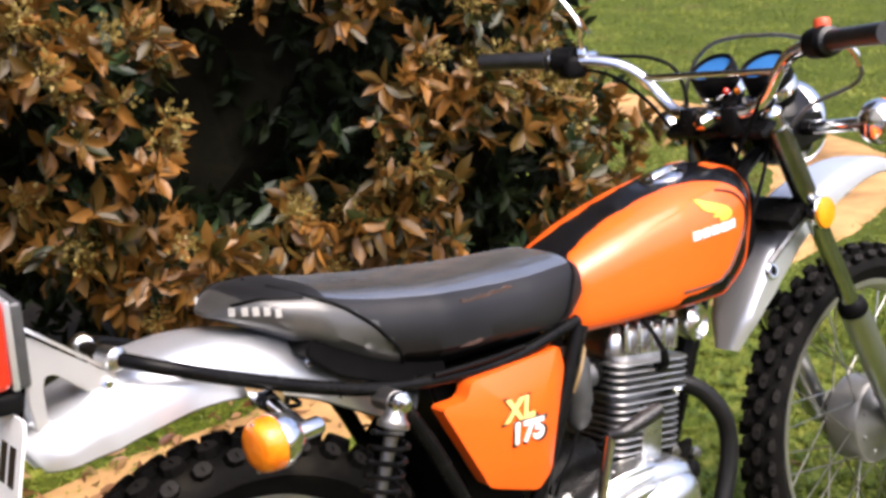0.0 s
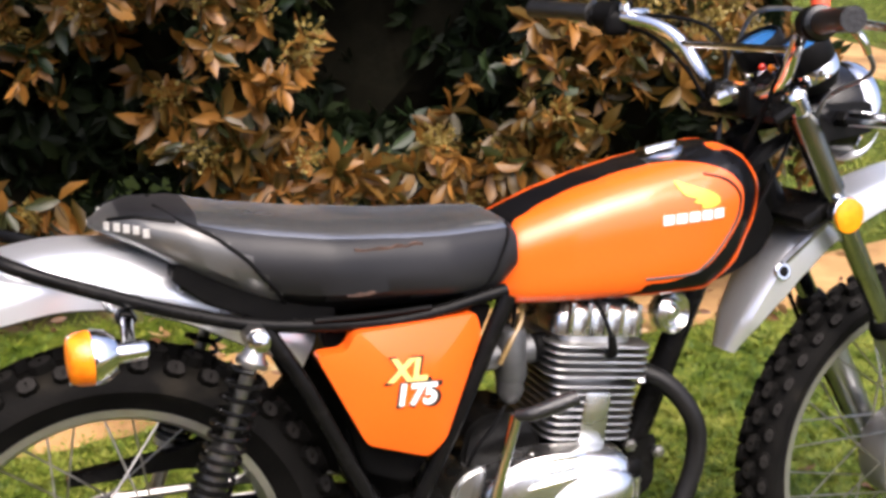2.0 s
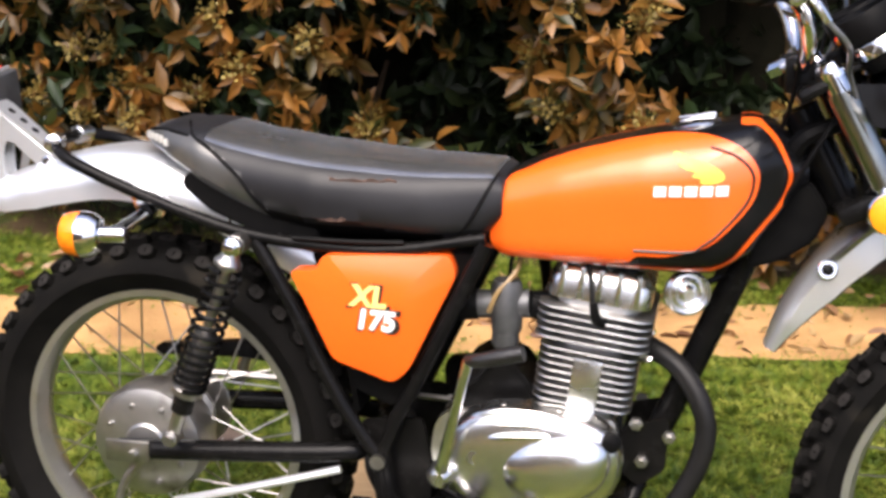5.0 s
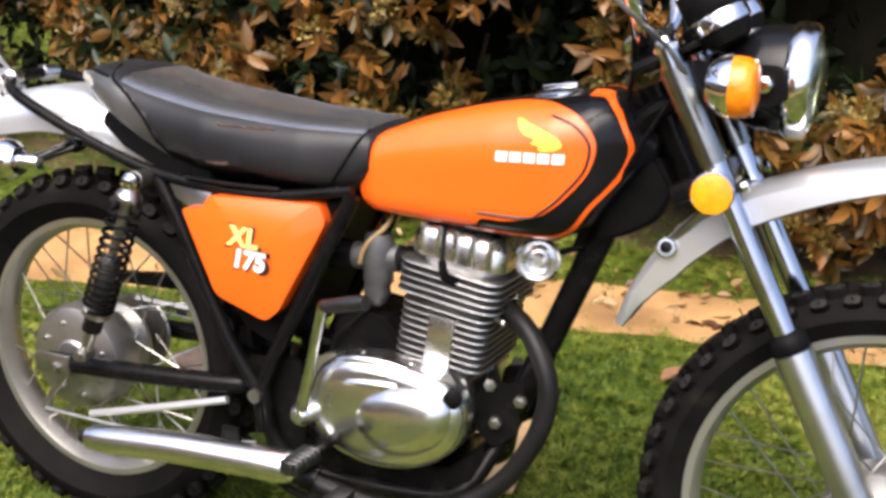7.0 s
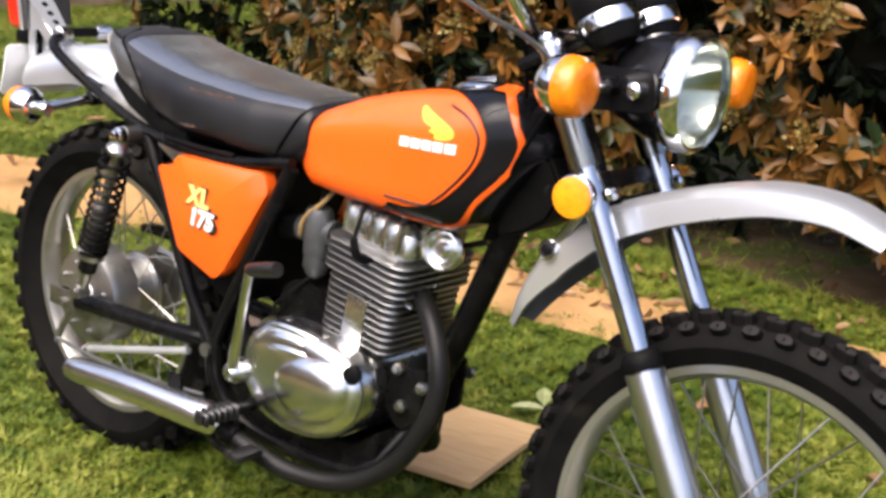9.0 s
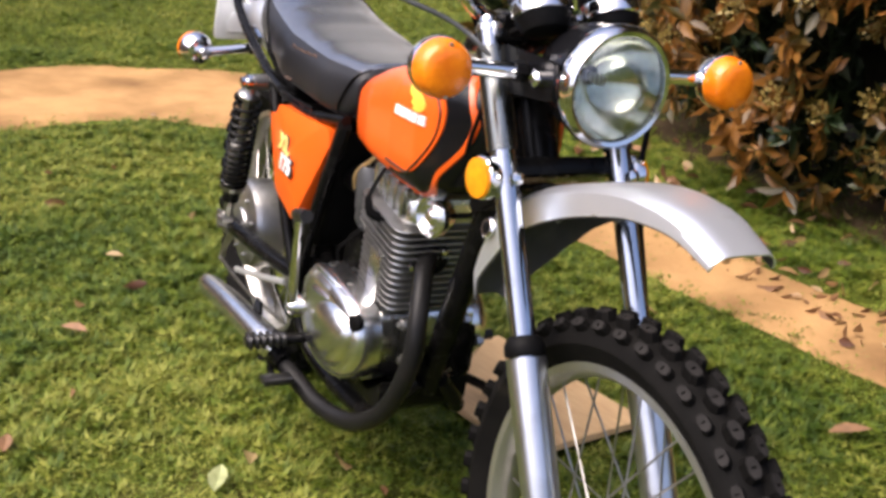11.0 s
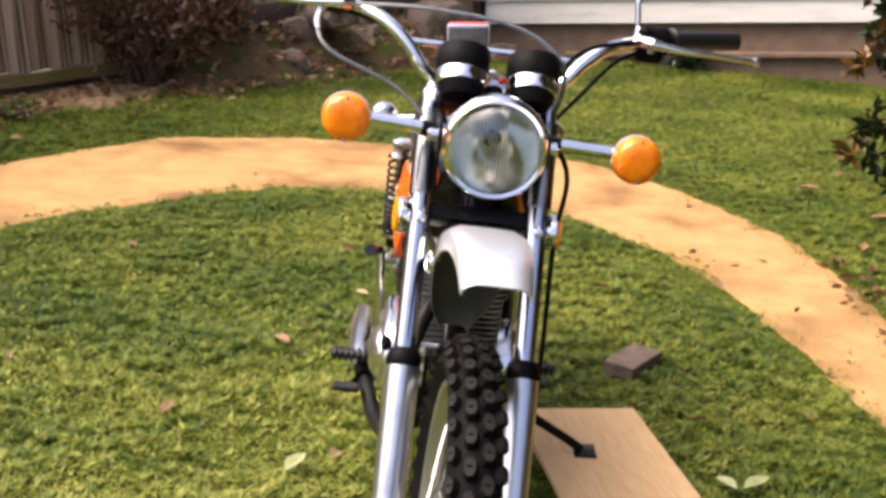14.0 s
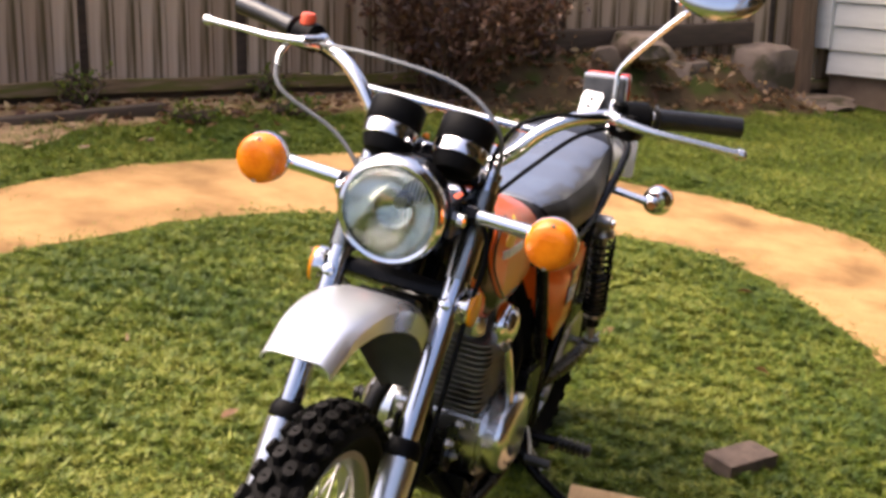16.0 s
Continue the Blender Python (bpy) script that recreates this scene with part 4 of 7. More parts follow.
def build_bank():
    """A bank of earth and dead leaves against the second fence, in which the rocks lie."""
    a, d = Vector((-3.95, -2.05, 0)), Vector((-2.75, 2.25, 0)).normalized()
    s = Vector((0.633, 0.775, 0))
    prof = [(0.03, 0.24), (0.16, 0.26), (0.30, 0.22), (0.42, 0.13), (0.54, 0.05), (0.66, -0.02)]
    verts, rows = [], 34
    for k in range(rows):
        f = k / (rows - 1)
        end = min(1.0, 6 * f, 6 * (1 - f))
        for off, h in prof:
            q = a + d * (0.35 + 2.75 * f) + s * (off + 0.05 * math.sin(k * 0.9))
            bump = 0.05 * noise.noise(Vector((q.x * 5, q.y * 5, 0)))
            verts.append((q.x, q.y, float(ground_z(q.x, q.y)) + (h + bump) * end - (0.02 if h < 0 else 0.0)))
    n = len(prof)
    faces = []
    for k in range(rows - 1):
        for c in range(n - 1):
            i = k * n + c
            faces += [i, i + 1, i + n + 1, i + n]
    tagged(raw_mesh("ground_bank", verts, faces, 4, BED, "structure", True), "bank of brown earth and dead leaves along the fence", "ground")
    rng = np.random.default_rng(23)
    V = np.array(verts)
    P = V[rng.integers(0, len(V), 1500)] + rng.normal(0, 0.045, (1500, 3)) * (1, 1, 0.15) + (0, 0, 0.012)
    cloud = leaf_cloud("leaf_litter", P, rng.normal(0, 1, (1500, 3)) * (1, 1, 0.3), rng.uniform(0.03, 0.07, 1500), DEAD_LEAF, seed=23, ratio=0.5)
    tagged(cloud, "dead brown leaves lying on the bank", "leaves", kind="stuff")


def build_timber(p0, p1, z, r, label):
    d = Vector((p1[0] - p0[0], p1[1] - p0[1], 0))
    ob = part("garden_timber", box((d.length, r * 1.8, r * 1.6), Matrix.Identity(4), 0.015, 2), DARK_WOOD)
    mx, my = (p0[0] + p1[0]) / 2, (p0[1] + p1[1]) / 2
    ob.matrix_world = Matrix.Translation((mx, my, float(ground_z(mx, my)) + z)) @ Matrix.Rotation(math.atan2(d.y, d.x), 4, "Z")
    tagged(ob, label, "timber")


def build_shrub(loc, radius, height, seed, mat, leaves, label, leaf=0.05):
    """Stems from one foot, dividing, with small leaves along them."""
    rng = np.random.default_rng(seed)
    z0 = float(ground_z(*loc))
    s = empty("shrub", Matrix.Translation((*loc, z0)))
    tagged(s, label, "shrub")
    tips = []
    for k in range(26):
        a, sp = rng.uniform(0, 6.28), rng.uniform(0.25, 1.0) * radius
        hgt = height * rng.uniform(0.55, 1.0)
        p = [Vector((rng.normal(0, 0.04), rng.normal(0, 0.04), -0.02))]
        for f in (0.35, 0.7, 1.0):
            p.append(Vector((math.cos(a) * sp * f + rng.normal(0, 0.04), math.sin(a) * sp * f + rng.normal(0, 0.04), hgt * (f ** 0.8))))
        part("stem", tube(p, [0.010, 0.007, 0.005, 0.002], 5, 3), TWIG, s)
        for f in np.linspace(0.25, 1.0, 9):
            i = min(int(f * 3), 2)
            q = p[i].lerp(p[i + 1], f * 3 - i)
            tips.append(q)
    T = np.array([tuple(q) for q in tips])
    P = T[rng.integers(0, len(T), leaves)] + rng.normal(0, 0.06 * radius + 0.02, (leaves, 3))
    P[:, 2] = np.maximum(P[:, 2], 0.02)
    ob = leaf_cloud("foliage", P, rng.normal(0, 1, (leaves, 3)), rng.uniform(leaf * 0.6, leaf * 1.2, leaves), mat, seed=seed, ratio=0.5)
    ob.parent = s
    ob["kind"] = "stuff"


# ---- the motorcycle (own axes: u forward, v to its left, w up; wheels on the ground at v = 0) ----
AXIS_TOP, RAKE = Vector((1.030, 0.0, 0.85)), radians(27.3)
AXIS_DIR = Vector((-math.sin(RAKE), 0, math.cos(RAKE)))
STEER = Matrix.Translation(AXIS_TOP) @ Matrix.Rotation(radians(3.5), 4, AXIS_DIR) @ Matrix.Translation(-AXIS_TOP)


def fork_u(w):
    return 1.349 - math.tan(RAKE) * (w - 0.350)


def steered(bm):
    bmesh.ops.transform(bm, matrix=STEER, verts=bm.verts)
    return bm


def tank_shape(u):
    """Half width, bottom and top of the tank at u."""
    W = np.interp(u, [0.545, 0.58, 0.66, 0.78, 0.875, 0.935, 0.978, 0.998], [0.064, 0.083, 0.099, 0.110, 0.111, 0.100, 0.074, 0.050])
    lo = np.interp(u, [0.545, 0.58, 0.80, 0.880, 0.930, 0.970, 0.998], [0.700, 0.687, 0.680, 0.680, 0.706, 0.762, 0.800])
    hi = np.interp(u, [0.545, 0.58, 0.65, 0.72, 0.79, 0.87, 0.922, 0.955, 0.980, 0.998], [0.792, 0.814, 0.841, 0.862, 0.878, 0.891, 0.901, 0.896, 0.876, 0.850])
    return float(W), float(lo), float(hi)


TANK_N, TANK_LOW = 3.0, 5.0            # the lower half is squarer


def tank_side(u, w):
    W, lo, hi = tank_shape(min(max(u, 0.546), 0.997))
    t = (w - (lo + hi) / 2) / ((hi - lo) / 2)
    n = TANK_N if t > 0 else TANK_LOW
    return -W * (1 - min(abs(t), 0.995) ** n) ** (1 / n)


def build_wheel(bike, name, centre, r_out, r_rim, tyre_w, knobs, hub_r, steer):
    c = Vector(centre)
    turn = steered if steer else (lambda b: b)
    m = Matrix.Translation(c) @ Matrix.Rotation(radians(90), 4, "X")
    # rim with raised edges and a well
    hw = 0.026 if steer else 0.030
    prof = [(r_rim, -hw), (r_rim + 0.001, -hw + 0.004), (r_rim - 0.010, -hw + 0.007), (r_rim - 0.016, -0.008), (r_rim - 0.017, 0.008), (r_rim - 0.010, hw - 0.007), (r_rim + 0.001, hw - 0.004), (r_rim, hw),
            (r_rim - 0.011, hw - 0.001), (r_rim - 0.021, 0.010), (r_rim - 0.022, 0), (r_rim - 0.021, -0.010), (r_rim - 0.011, -hw + 0.001)]
    wheel = part(name, turn(lathe(prof, m, 72, True)), RIM, bike, "polished spoked wheel rim with some tarnish")
    # tyre carcass
    tw = tyre_w / 2
    R = r_out - 0.011
    prof = [(r_rim - 0.004, -hw + 0.004), (r_rim + 0.008, -hw - 0.003), (r_rim + (R - r_rim) * 0.45, -tw), (R - 0.020, -tw * 0.93), (R - 0.006, -tw * 0.65), (R, -tw * 0.25), (R, tw * 0.25),
            (R - 0.006, tw * 0.65), (R - 0.020, tw * 0.93), (r_rim + (R - r_rim) * 0.45, tw), (r_rim + 0.008, hw + 0.003), (r_rim - 0.004, hw - 0.004)]
    part("tyre", turn(lathe(prof, m, 96, True)), RUBBER, wheel, "black knobbly trail tyre")
    rows = ((-0.27, 0.47, 0.0), (0.27, 0.47, 0.5), (0.76, 0.40, 0.0), (-0.76, 0.40, 0.5))
    for off, wd, ph in rows:
        ln = 2 * math.pi * R / knobs * (0.66 if abs(off) < 0.6 else 0.56)
        s = (0.021, ln, tw * wd)
        # an eight-sided block, worn pale on top, with a short cut across it
        octo = [(-1, -0.5), (-0.5, -1), (0.5, -1), (1, -0.5), (1, 0.5), (0.5, 1), (-0.5, 1), (-1, 0.5)]
        bm = bmesh.new()
        rings = []
        for h, g in ((-0.5, 1.08), (0.44, 0.94), (0.5, 0.84)):
            rings.append([bm.verts.new((h * s[0], y * s[1] / 2 * g, z * s[2] / 2 * g)) for y, z in octo])
        for a, b in zip(rings, rings[1:]):
            for k in range(8):
                bm.faces.new((a[k], a[(k + 1) % 8], b[(k + 1) % 8], b[k]))
        cut = [bm.verts.new((0.5 * s[0], y * s[1] / 2, z * s[2] / 2)) for y, z in ((-0.11, -0.36), (0.11, -0.36), (0.11, 0.36), (-0.11, 0.36))]
        deep = [bm.verts.new((0.38 * s[0], v.co.y, v.co.z)) for v in cut]
        t = rings[2]
        for f in ((t[0], t[1], cut[0]), (t[1], t[2], cut[1], cut[0]), (t[2], t[3], cut[1]), (t[3], t[4], cut[2], cut[1]), (t[4], t[5], cut[2]), (t[5], t[6], cut[3], cut[2]), (t[6], t[7], cut[3]), (t[7], t[0], cut[0], cut[3])):
            bm.faces.new(f).material_index = 1
        for k in range(4):
            bm.faces.new((cut[k], cut[(k + 1) % 4], deep[(k + 1) % 4], deep[k]))
        bm.faces.new(deep)
        first = None
        for k in range(knobs):
            a = 2 * math.pi * (k + ph) / knobs
            rr = R - (0.0015 if abs(off) < 0.6 else 0.013)
            tilt = (0.20 if abs(off) < 0.6 else 0.82) * (1 if off > 0 else -1)
            if first is None:
                ob = first = part("tread_knob", bm, RUBBER, wheel, smooth=False, mats=[RUBBER, WORN_RUBBER])
            else:
                ob = new("tread_knob", first.data)
                ob.parent = wheel
            ob.matrix_local = (STEER if steer else Matrix.Identity(4)) @ m @ Matrix.Rotation(a, 4, "Z") @ Matrix.Translation((rr + 0.004, 0, off * tw)) @ Matrix.Rotation(-tilt, 4, "Y")
    # hub
    if steer:
        prof = [(0.012, -0.075), (0.030, -0.072), (0.050, -0.052), (0.082, -0.046), (0.086, -0.040), (0.084, 0.020), (0.060, 0.028), (0.040, 0.034), (0.038, 0.048), (0.052, 0.050), (0.052, 0.055), (0.014, 0.062)]
    else:
        prof = [(0.016, -0.100), (0.032, -0.099), (0.036, -0.094), (0.078, -0.092), (0.092, -0.087), (0.098, -0.072), (0.097, -0.030), (0.078, -0.020), (0.066, 0.0), (0.060, 0.030), (0.070, 0.034), (0.070, 0.040), (0.02, 0.06)]
    mh = Matrix.Translation(c) @ Matrix.Rotation(radians(-90), 4, "X")
    hub = part("hub", turn(lathe(prof, mh, 40)), HUB if steer else FIN_ALLOY, wheel, "cast drum-brake hub")
    for k in range(8):
        a = k * math.pi / 4 + 0.3
        p = c + Vector((math.cos(a) * hub_r * 0.72, -(0.046 if steer else 0.092), math.sin(a) * hub_r * 0.72))
        part("hub_bolt", turn(lathe([(0.0045, 0), (0.0045, 0.006), (0.003, 0.008)], along(p, (0, -1, 0)), 8)), STEEL, hub)
    part("axle_nut", turn(lathe([(0.013, -0.008), (0.013, 0.010), (0.008, 0.012), (0.008, 0.022)], along(c + Vector((0, -0.125 if not steer else -0.125, 0)), (0, -1, 0)), 6)), STEEL, hub)
    part("axle", turn(tube([c + Vector((0, -0.13, 0)), c + Vector((0, 0.13, 0))], 0.009, 10, 1)), STEEL, hub)
    # spokes, crossing in pairs
    for k in range(36):
        a = 2 * math.pi * k / 36
        side = -1 if k % 2 else 1
        da = (1 if (k // 2) % 2 else -1) * 0.62
        yh = (-0.040 if side < 0 else 0.020) if steer else (-0.035 if side < 0 else 0.036)
        p0 = c + Vector((math.cos(a + da) * hub_r * 0.92, yh, math.sin(a + da) * hub_r * 0.92))
        p1 = c + Vector((math.cos(a) * (r_rim - 0.020), side * 0.003, math.sin(a) * (r_rim - 0.020)))
        part("spoke", turn(tube([p0, p1], 0.0017, 5, 1)), STEEL, wheel)
    return wheel


def text_mesh(body, size, depth, m, mat, parent, name, shear=0.0):
    cu = bpy.data.curves.new(name, "FONT")
    cu.body, cu.size, cu.extrude, cu.shear = body, size, depth, shear
    cu.offset = size * 0.040
    cu.align_x, cu.align_y = "CENTER", "CENTER"
    tmp = new("tmp_text", cu)
    me = bpy.data.meshes.new_from_object(tmp.evaluated_get(bpy.context.evaluated_depsgraph_get()))
    bpy.data.objects.remove(tmp)
    me.transform(m)
    me.materials.clear()
    me.materials.append(mat)
    ob = new(name, me)
    ob.parent = parent
    return ob


def build_tank(bike):
    rings = []
    us = list(np.linspace(0.546, 0.997, 72))
    for u in us:
        W, lo, hi = tank_shape(u)
        ring = []
        for k in range(96):
            a = 2 * math.pi * k / 96
            ca, sa = math.cos(a), math.sin(a)
            e = 2 / (TANK_N if sa > 0 else TANK_LOW)
            ring.append(Vector((u, W * math.copysign(abs(ca) ** e, ca), (lo + hi) / 2 + (hi - lo) / 2 * math.copysign(abs(sa) ** e, sa))))
        rings.append(ring)
    # rounded ends
    def shrunk(ring, du, s):
        c = sum(ring, Vector()) / len(ring)
        return [c + (q - c) * s + Vector((du, 0, 0)) for q in ring]
    rings = [shrunk(rings[0], -0.012, 0.75), shrunk(rings[0], -0.007, 0.9)] + rings + [shrunk(rings[-1], 0.010, 0.85), shrunk(rings[-1], 0.014, 0.65)]
    bm = bmesh.new()
    add_loft(bm, rings)
    tank = part("fuel_tank", bm, BLACK_GLOSS, bike, "black fuel tank with orange side panels")
    top = lambda u, d: (u, tank_shape(u)[2] - d)
    panel = rounded([(0.556, 0.716), (0.559, 0.752), (0.565, 0.780), top(0.580, 0.0065), top(0.605, 0.0032), top(0.65, 0.0019), top(0.71, 0.0016), top(0.77, 0.0016), top(0.82, 0.0026), top(0.868, 0.0090), (0.908, 0.871), (0.932, 0.850), (0.940, 0.825), (0.930, 0.790), (0.896, 0.748), (0.864, 0.724), (0.815, 0.711), (0.775, 0.7095), (0.752, 0.696), (0.65, 0.6935), (0.575, 0.697)], 4)
    outer = [top(0.912, 0.0012), top(0.9365, 0.0022), (0.957, 0.881), (0.973, 0.855), (0.9825, 0.826), (0.9715, 0.789), (0.936, 0.743), (0.906, 0.704), (0.872, 0.690), (0.80, 0.6875), (0.70, 0.6885), (0.60, 0.693), (0.562, 0.698)]
    for side in (-1, 1):
        sf = (lambda u, w: tank_side(u, w)) if side < 0 else (lambda u, w: -tank_side(u, w))
        part("side_panel", add_patch(bmesh.new(), panel, sf, 0.0034, 24, (0.75, 0.80)), ORANGE, tank, "glossy orange painted panel")
        part("stripe", add_band(bmesh.new(), outer, sf, 0.0029, 0.0032), ORANGE, tank, "orange pinstripe round the panel")
        line = [(0.770, 0.7185), (0.845, 0.7195), (0.868, 0.731), (0.892, 0.752), (0.924, 0.792), (0.9325, 0.824), (0.925, 0.843), (0.904, 0.859), (0.872, 0.868)]
        pin = [Vector((q.x, sf(q.x, q.z) * 1.0 + (-0.0040 if side < 0 else 0.0040), q.z)) for q in spline([(u, 0, w) for u, w in line], 6)]
        part("pinstripe", tube(pin, 0.0022, 6, 1), DARK_PAINT, tank, "thin dark line inside the panel")
        # badge: plain wing shape and a row of bars
        wing = rounded([(0.822, 0.860), (0.846, 0.853), (0.874, 0.844), (0.890, 0.835), (0.892, 0.825), (0.878, 0.819), (0.860, 0.8195), (0.866, 0.8245), (0.848, 0.828), (0.853, 0.834), (0.833, 0.841)], 3)
        part("badge", add_patch(bmesh.new(), wing, sf, 0.0056, 4), YELLOW_PAINT, tank, "yellow wing-shaped badge")
        for k in range(5):
            u0, w0 = 0.796 + k * 0.0213, 0.7985 + k * 0.0009
            bar = [(u0, w0), (u0 + 0.0172, w0 + 0.0006), (u0 + 0.0178, w0 + 0.0146), (u0 + 0.0006, w0 + 0.014)]
            part("badge_bar", add_patch(bmesh.new(), bar, sf, 0.0056, 2), WHITE_PAINT, tank, "white lettering bar")
    tank.location.x = 0.007
    # cap
    cap = lathe([(0.036, -0.004), (0.040, 0.001), (0.040, 0.007), (0.034, 0.012), (0.012, 0.014)], along((0.850, 0, 0.882), (-0.16, 0, 1)), 32)
    cap = part("filler_cap", cap, CHROME, tank, "chrome filler cap")
    part("cap_lever", box((0.055, 0.012, 0.006), Matrix.Translation((0.849, 0, 0.898)) @ Matrix.Rotation(radians(-9), 4, "Y"), 0.002), CHROME, cap)


def seat_shape(u):
    """Half width, bottom, top of the seat at u."""
    W = float(np.interp(u, [0.002, 0.022, 0.06, 0.12, 0.30, 0.47, 0.55, 0.582], [0.034, 0.062, 0.090, 0.116, 0.130, 0.118, 0.098, 0.088]))
    lo = float(np.interp(u, [0.002, 0.05, 0.10, 0.16, 0.22, 0.27, 0.50, 0.552, 0.582], [0.845, 0.822, 0.792, 0.748, 0.712, 0.704, 0.704, 0.712, 0.742]))
    hi = float(np.interp(u, [0.002, 0.020, 0.05, 0.11, 0.19, 0.29, 0.41, 0.52, 0.566, 0.582], [0.856, 0.868, 0.876, 0.872, 0.856, 0.841, 0.829, 0.825, 0.822, 0.812]))
    return W, lo, hi


def seat_tuck(u, w):
    """How far the skirt turns in below its lower crease."""
    lc = float(np.interp(u, [0.02, 0.09, 0.166, 0.255, 0.30, 0.50], [0.834, 0.814, 0.787, 0.760, 0.750, 0.732]))
    return 6.5 * max(0.0, min(lc - w, 0.045))


def seat_ring(u, n=36, grow=0.0):
    W, lo, hi = seat_shape(u)
    out = []
    for k in range(n):
        a = 2 * math.pi * k / n
        ca, sa = math.cos(a), math.sin(a)
        e = 2 / 3.8
        w = (lo + hi) / 2 + (hi - lo) / 2 * math.copysign(abs(sa) ** (2 / 3.1), sa)
        skirt = 1.0 - 0.10 * max(0.0, (w - lo) / (hi - lo) - 0.45) - seat_tuck(u, w)
        out.append(Vector((u, (W * skirt + grow) * math.copysign(abs(ca) ** e, ca), w + (grow if sa > 0 else -grow))))
    return out


def build_seat(bike):
    us = list(np.linspace(0.002, 0.582, 62))
    rings = [seat_ring(u) for u in us]
    c0 = sum(rings[0], Vector()) / 36
    rings.insert(0, [c0 + (q - c0) * 0.55 + Vector((-0.008, 0, 0)) for q in rings[0]])
    c1 = sum(rings[-1], Vector()) / 36
    rings.append([c1 + (q - c1) * 0.6 + Vector((0.010, 0, 0)) for q in rings[-1]])
    bm = bmesh.new()
    add_loft(bm, rings)

    def seam(w):
        return float(np.interp(w, [0.70, 0.717, 0.761, 0.809, 0.845, 0.872, 0.886], [0.262, 0.250, 0.222, 0.184, 0.140, 0.085, 0.030]))
    bmesh.ops.recalc_face_normals(bm, faces=bm.faces)
    for f in bm.faces:
        c = f.calc_center_median()
        over = abs(c.y) < 0.80 * seat_shape(min(max(c.x, 0.002), 0.58))[0] and f.normal.z > 0.75 and c.x > 0.035
        if not over and c.x < seam(c.z) and c.z > np.interp(c.x, [0.0, 0.08, 0.15, 0.22], [0.82, 0.80, 0.765, 0.74]):
            f.material_index = 1
        elif seat_tuck(c.x, c.z) > 0.06:
            f.material_index = 2                  # turned-in lower skirt, blackened in colour for its shade
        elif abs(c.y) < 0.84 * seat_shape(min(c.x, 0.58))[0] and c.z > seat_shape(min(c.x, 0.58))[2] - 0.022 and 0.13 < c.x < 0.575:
            f.material_index = 3                  # the top, its sky glare painted in as a paler colour
    for v in bm.verts:
        n = noise.noise(v.co * 14) * 0.002
        v.co += Vector((0, math.copysign(n, v.co.y), n))
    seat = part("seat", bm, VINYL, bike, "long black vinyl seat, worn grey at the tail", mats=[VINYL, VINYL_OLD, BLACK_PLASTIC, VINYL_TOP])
    for side in (-1, 1):
        pts = []
        for w in np.linspace(0.722, 0.874, 14):
            u = seam(w)
            W, lo, hi = seat_shape(u)
            t = min(abs((w - (lo + hi) / 2) / ((hi - lo) / 2)), 1.0)
            v = W * (1.0 - 0.10 * max(0.0, (w - lo) / (hi - lo) - 0.45) - seat_tuck(u, w)) * (1 - t ** 3.1) ** (1 / 3.8)
            pts.append(Vector((u, side * (v + 0.001), w)))
        part("piping", tube(pts, 0.0028, 6, 2), BLACK_PLASTIC, seat, "dark seam piping")
        edge = []                                 # the seam runs on along the tail's upper edge
        for u in np.linspace(0.098, 0.016, 9):
            W, lo, hi = seat_shape(u)
            edge.append(Vector((u, side * W * 0.86, (lo + hi) / 2 + (hi - lo) / 2 * (1 - 0.96 ** 8) ** (1 / 3.1) + 0.002)))
        part("piping", tube(edge, 0.0026, 6, 2), BLACK_PLASTIC, seat, "dark seam piping")
    # front edge piping, strap line at the bottom
    part("trim_strip", tube([(0.27, -0.121, 0.716), (0.36, -0.120, 0.714), (0.44, -0.112, 0.714)], 0.004, 6, 3), BLACK_PLASTIC, seat, "black trim along the skirt")

    def torn(u0, u1, w, v):
        b = bmesh.new()
        r = random.Random(int(u0 * 1000))
        pts = [(u0 + (u1 - u0) * k / 8, w + r.uniform(-0.0012, 0.0012)) for k in range(9)]
        up = [b.verts.new((u, v(u, q) , q + r.uniform(0.0005, 0.004))) for u, q in pts]
        dn = [b.verts.new((u, v(u, q), q - r.uniform(0.0005, 0.003))) for u, q in pts]
        for k in range(8):
            b.faces.new((up[k], up[k + 1], dn[k + 1], dn[k]))
        r2 = bmesh.ops.extrude_face_region(b, geom=b.faces[:])
        bmesh.ops.translate(b, vec=(0, 0.004, 0), verts=[g for g in r2["geom"] if isinstance(g, bmesh.types.BMVert)])
        return b

    def skin(u, w):
        W, lo, hi = seat_shape(u)
        t = min(abs((w - (lo + hi) / 2) / ((hi - lo) / 2)), 0.97)
        return -W * (1.0 - 0.10 * max(0.0, (w - lo) / (hi - lo) - 0.45) - seat_tuck(u, w)) * (1 - t ** 3.1) ** (1 / 3.8) - 0.0022
    for side in (-1, 1):
        line = [(0.515, 0.722), (0.535, 0.745), (0.551, 0.772), (0.566, 0.800), (0.573, 0.814)]
        part("piping", tube([Vector((u, -side * skin(u, w) * 1.0, w)) for u, w in line], 0.0026, 6, 4), BLACK_PLASTIC, seat, "dark seam piping")
    part("tear", torn(0.33, 0.43, 0.806, skin), TORN, seat, "torn split showing brown foam")
    part("tear", torn(0.315, 0.355, 0.748, skin), TORN, seat, "scuffed patch showing brown foam")
    for side in (-1, 1):
        for k in range(5):
            u = 0.014 + k * 0.0115
            W, lo, hi = seat_shape(u)
            w = (lo + hi) / 2 + 0.004
            slope = math.atan2(skin(u + 0.004, w) - skin(u - 0.004, w), 0.008)
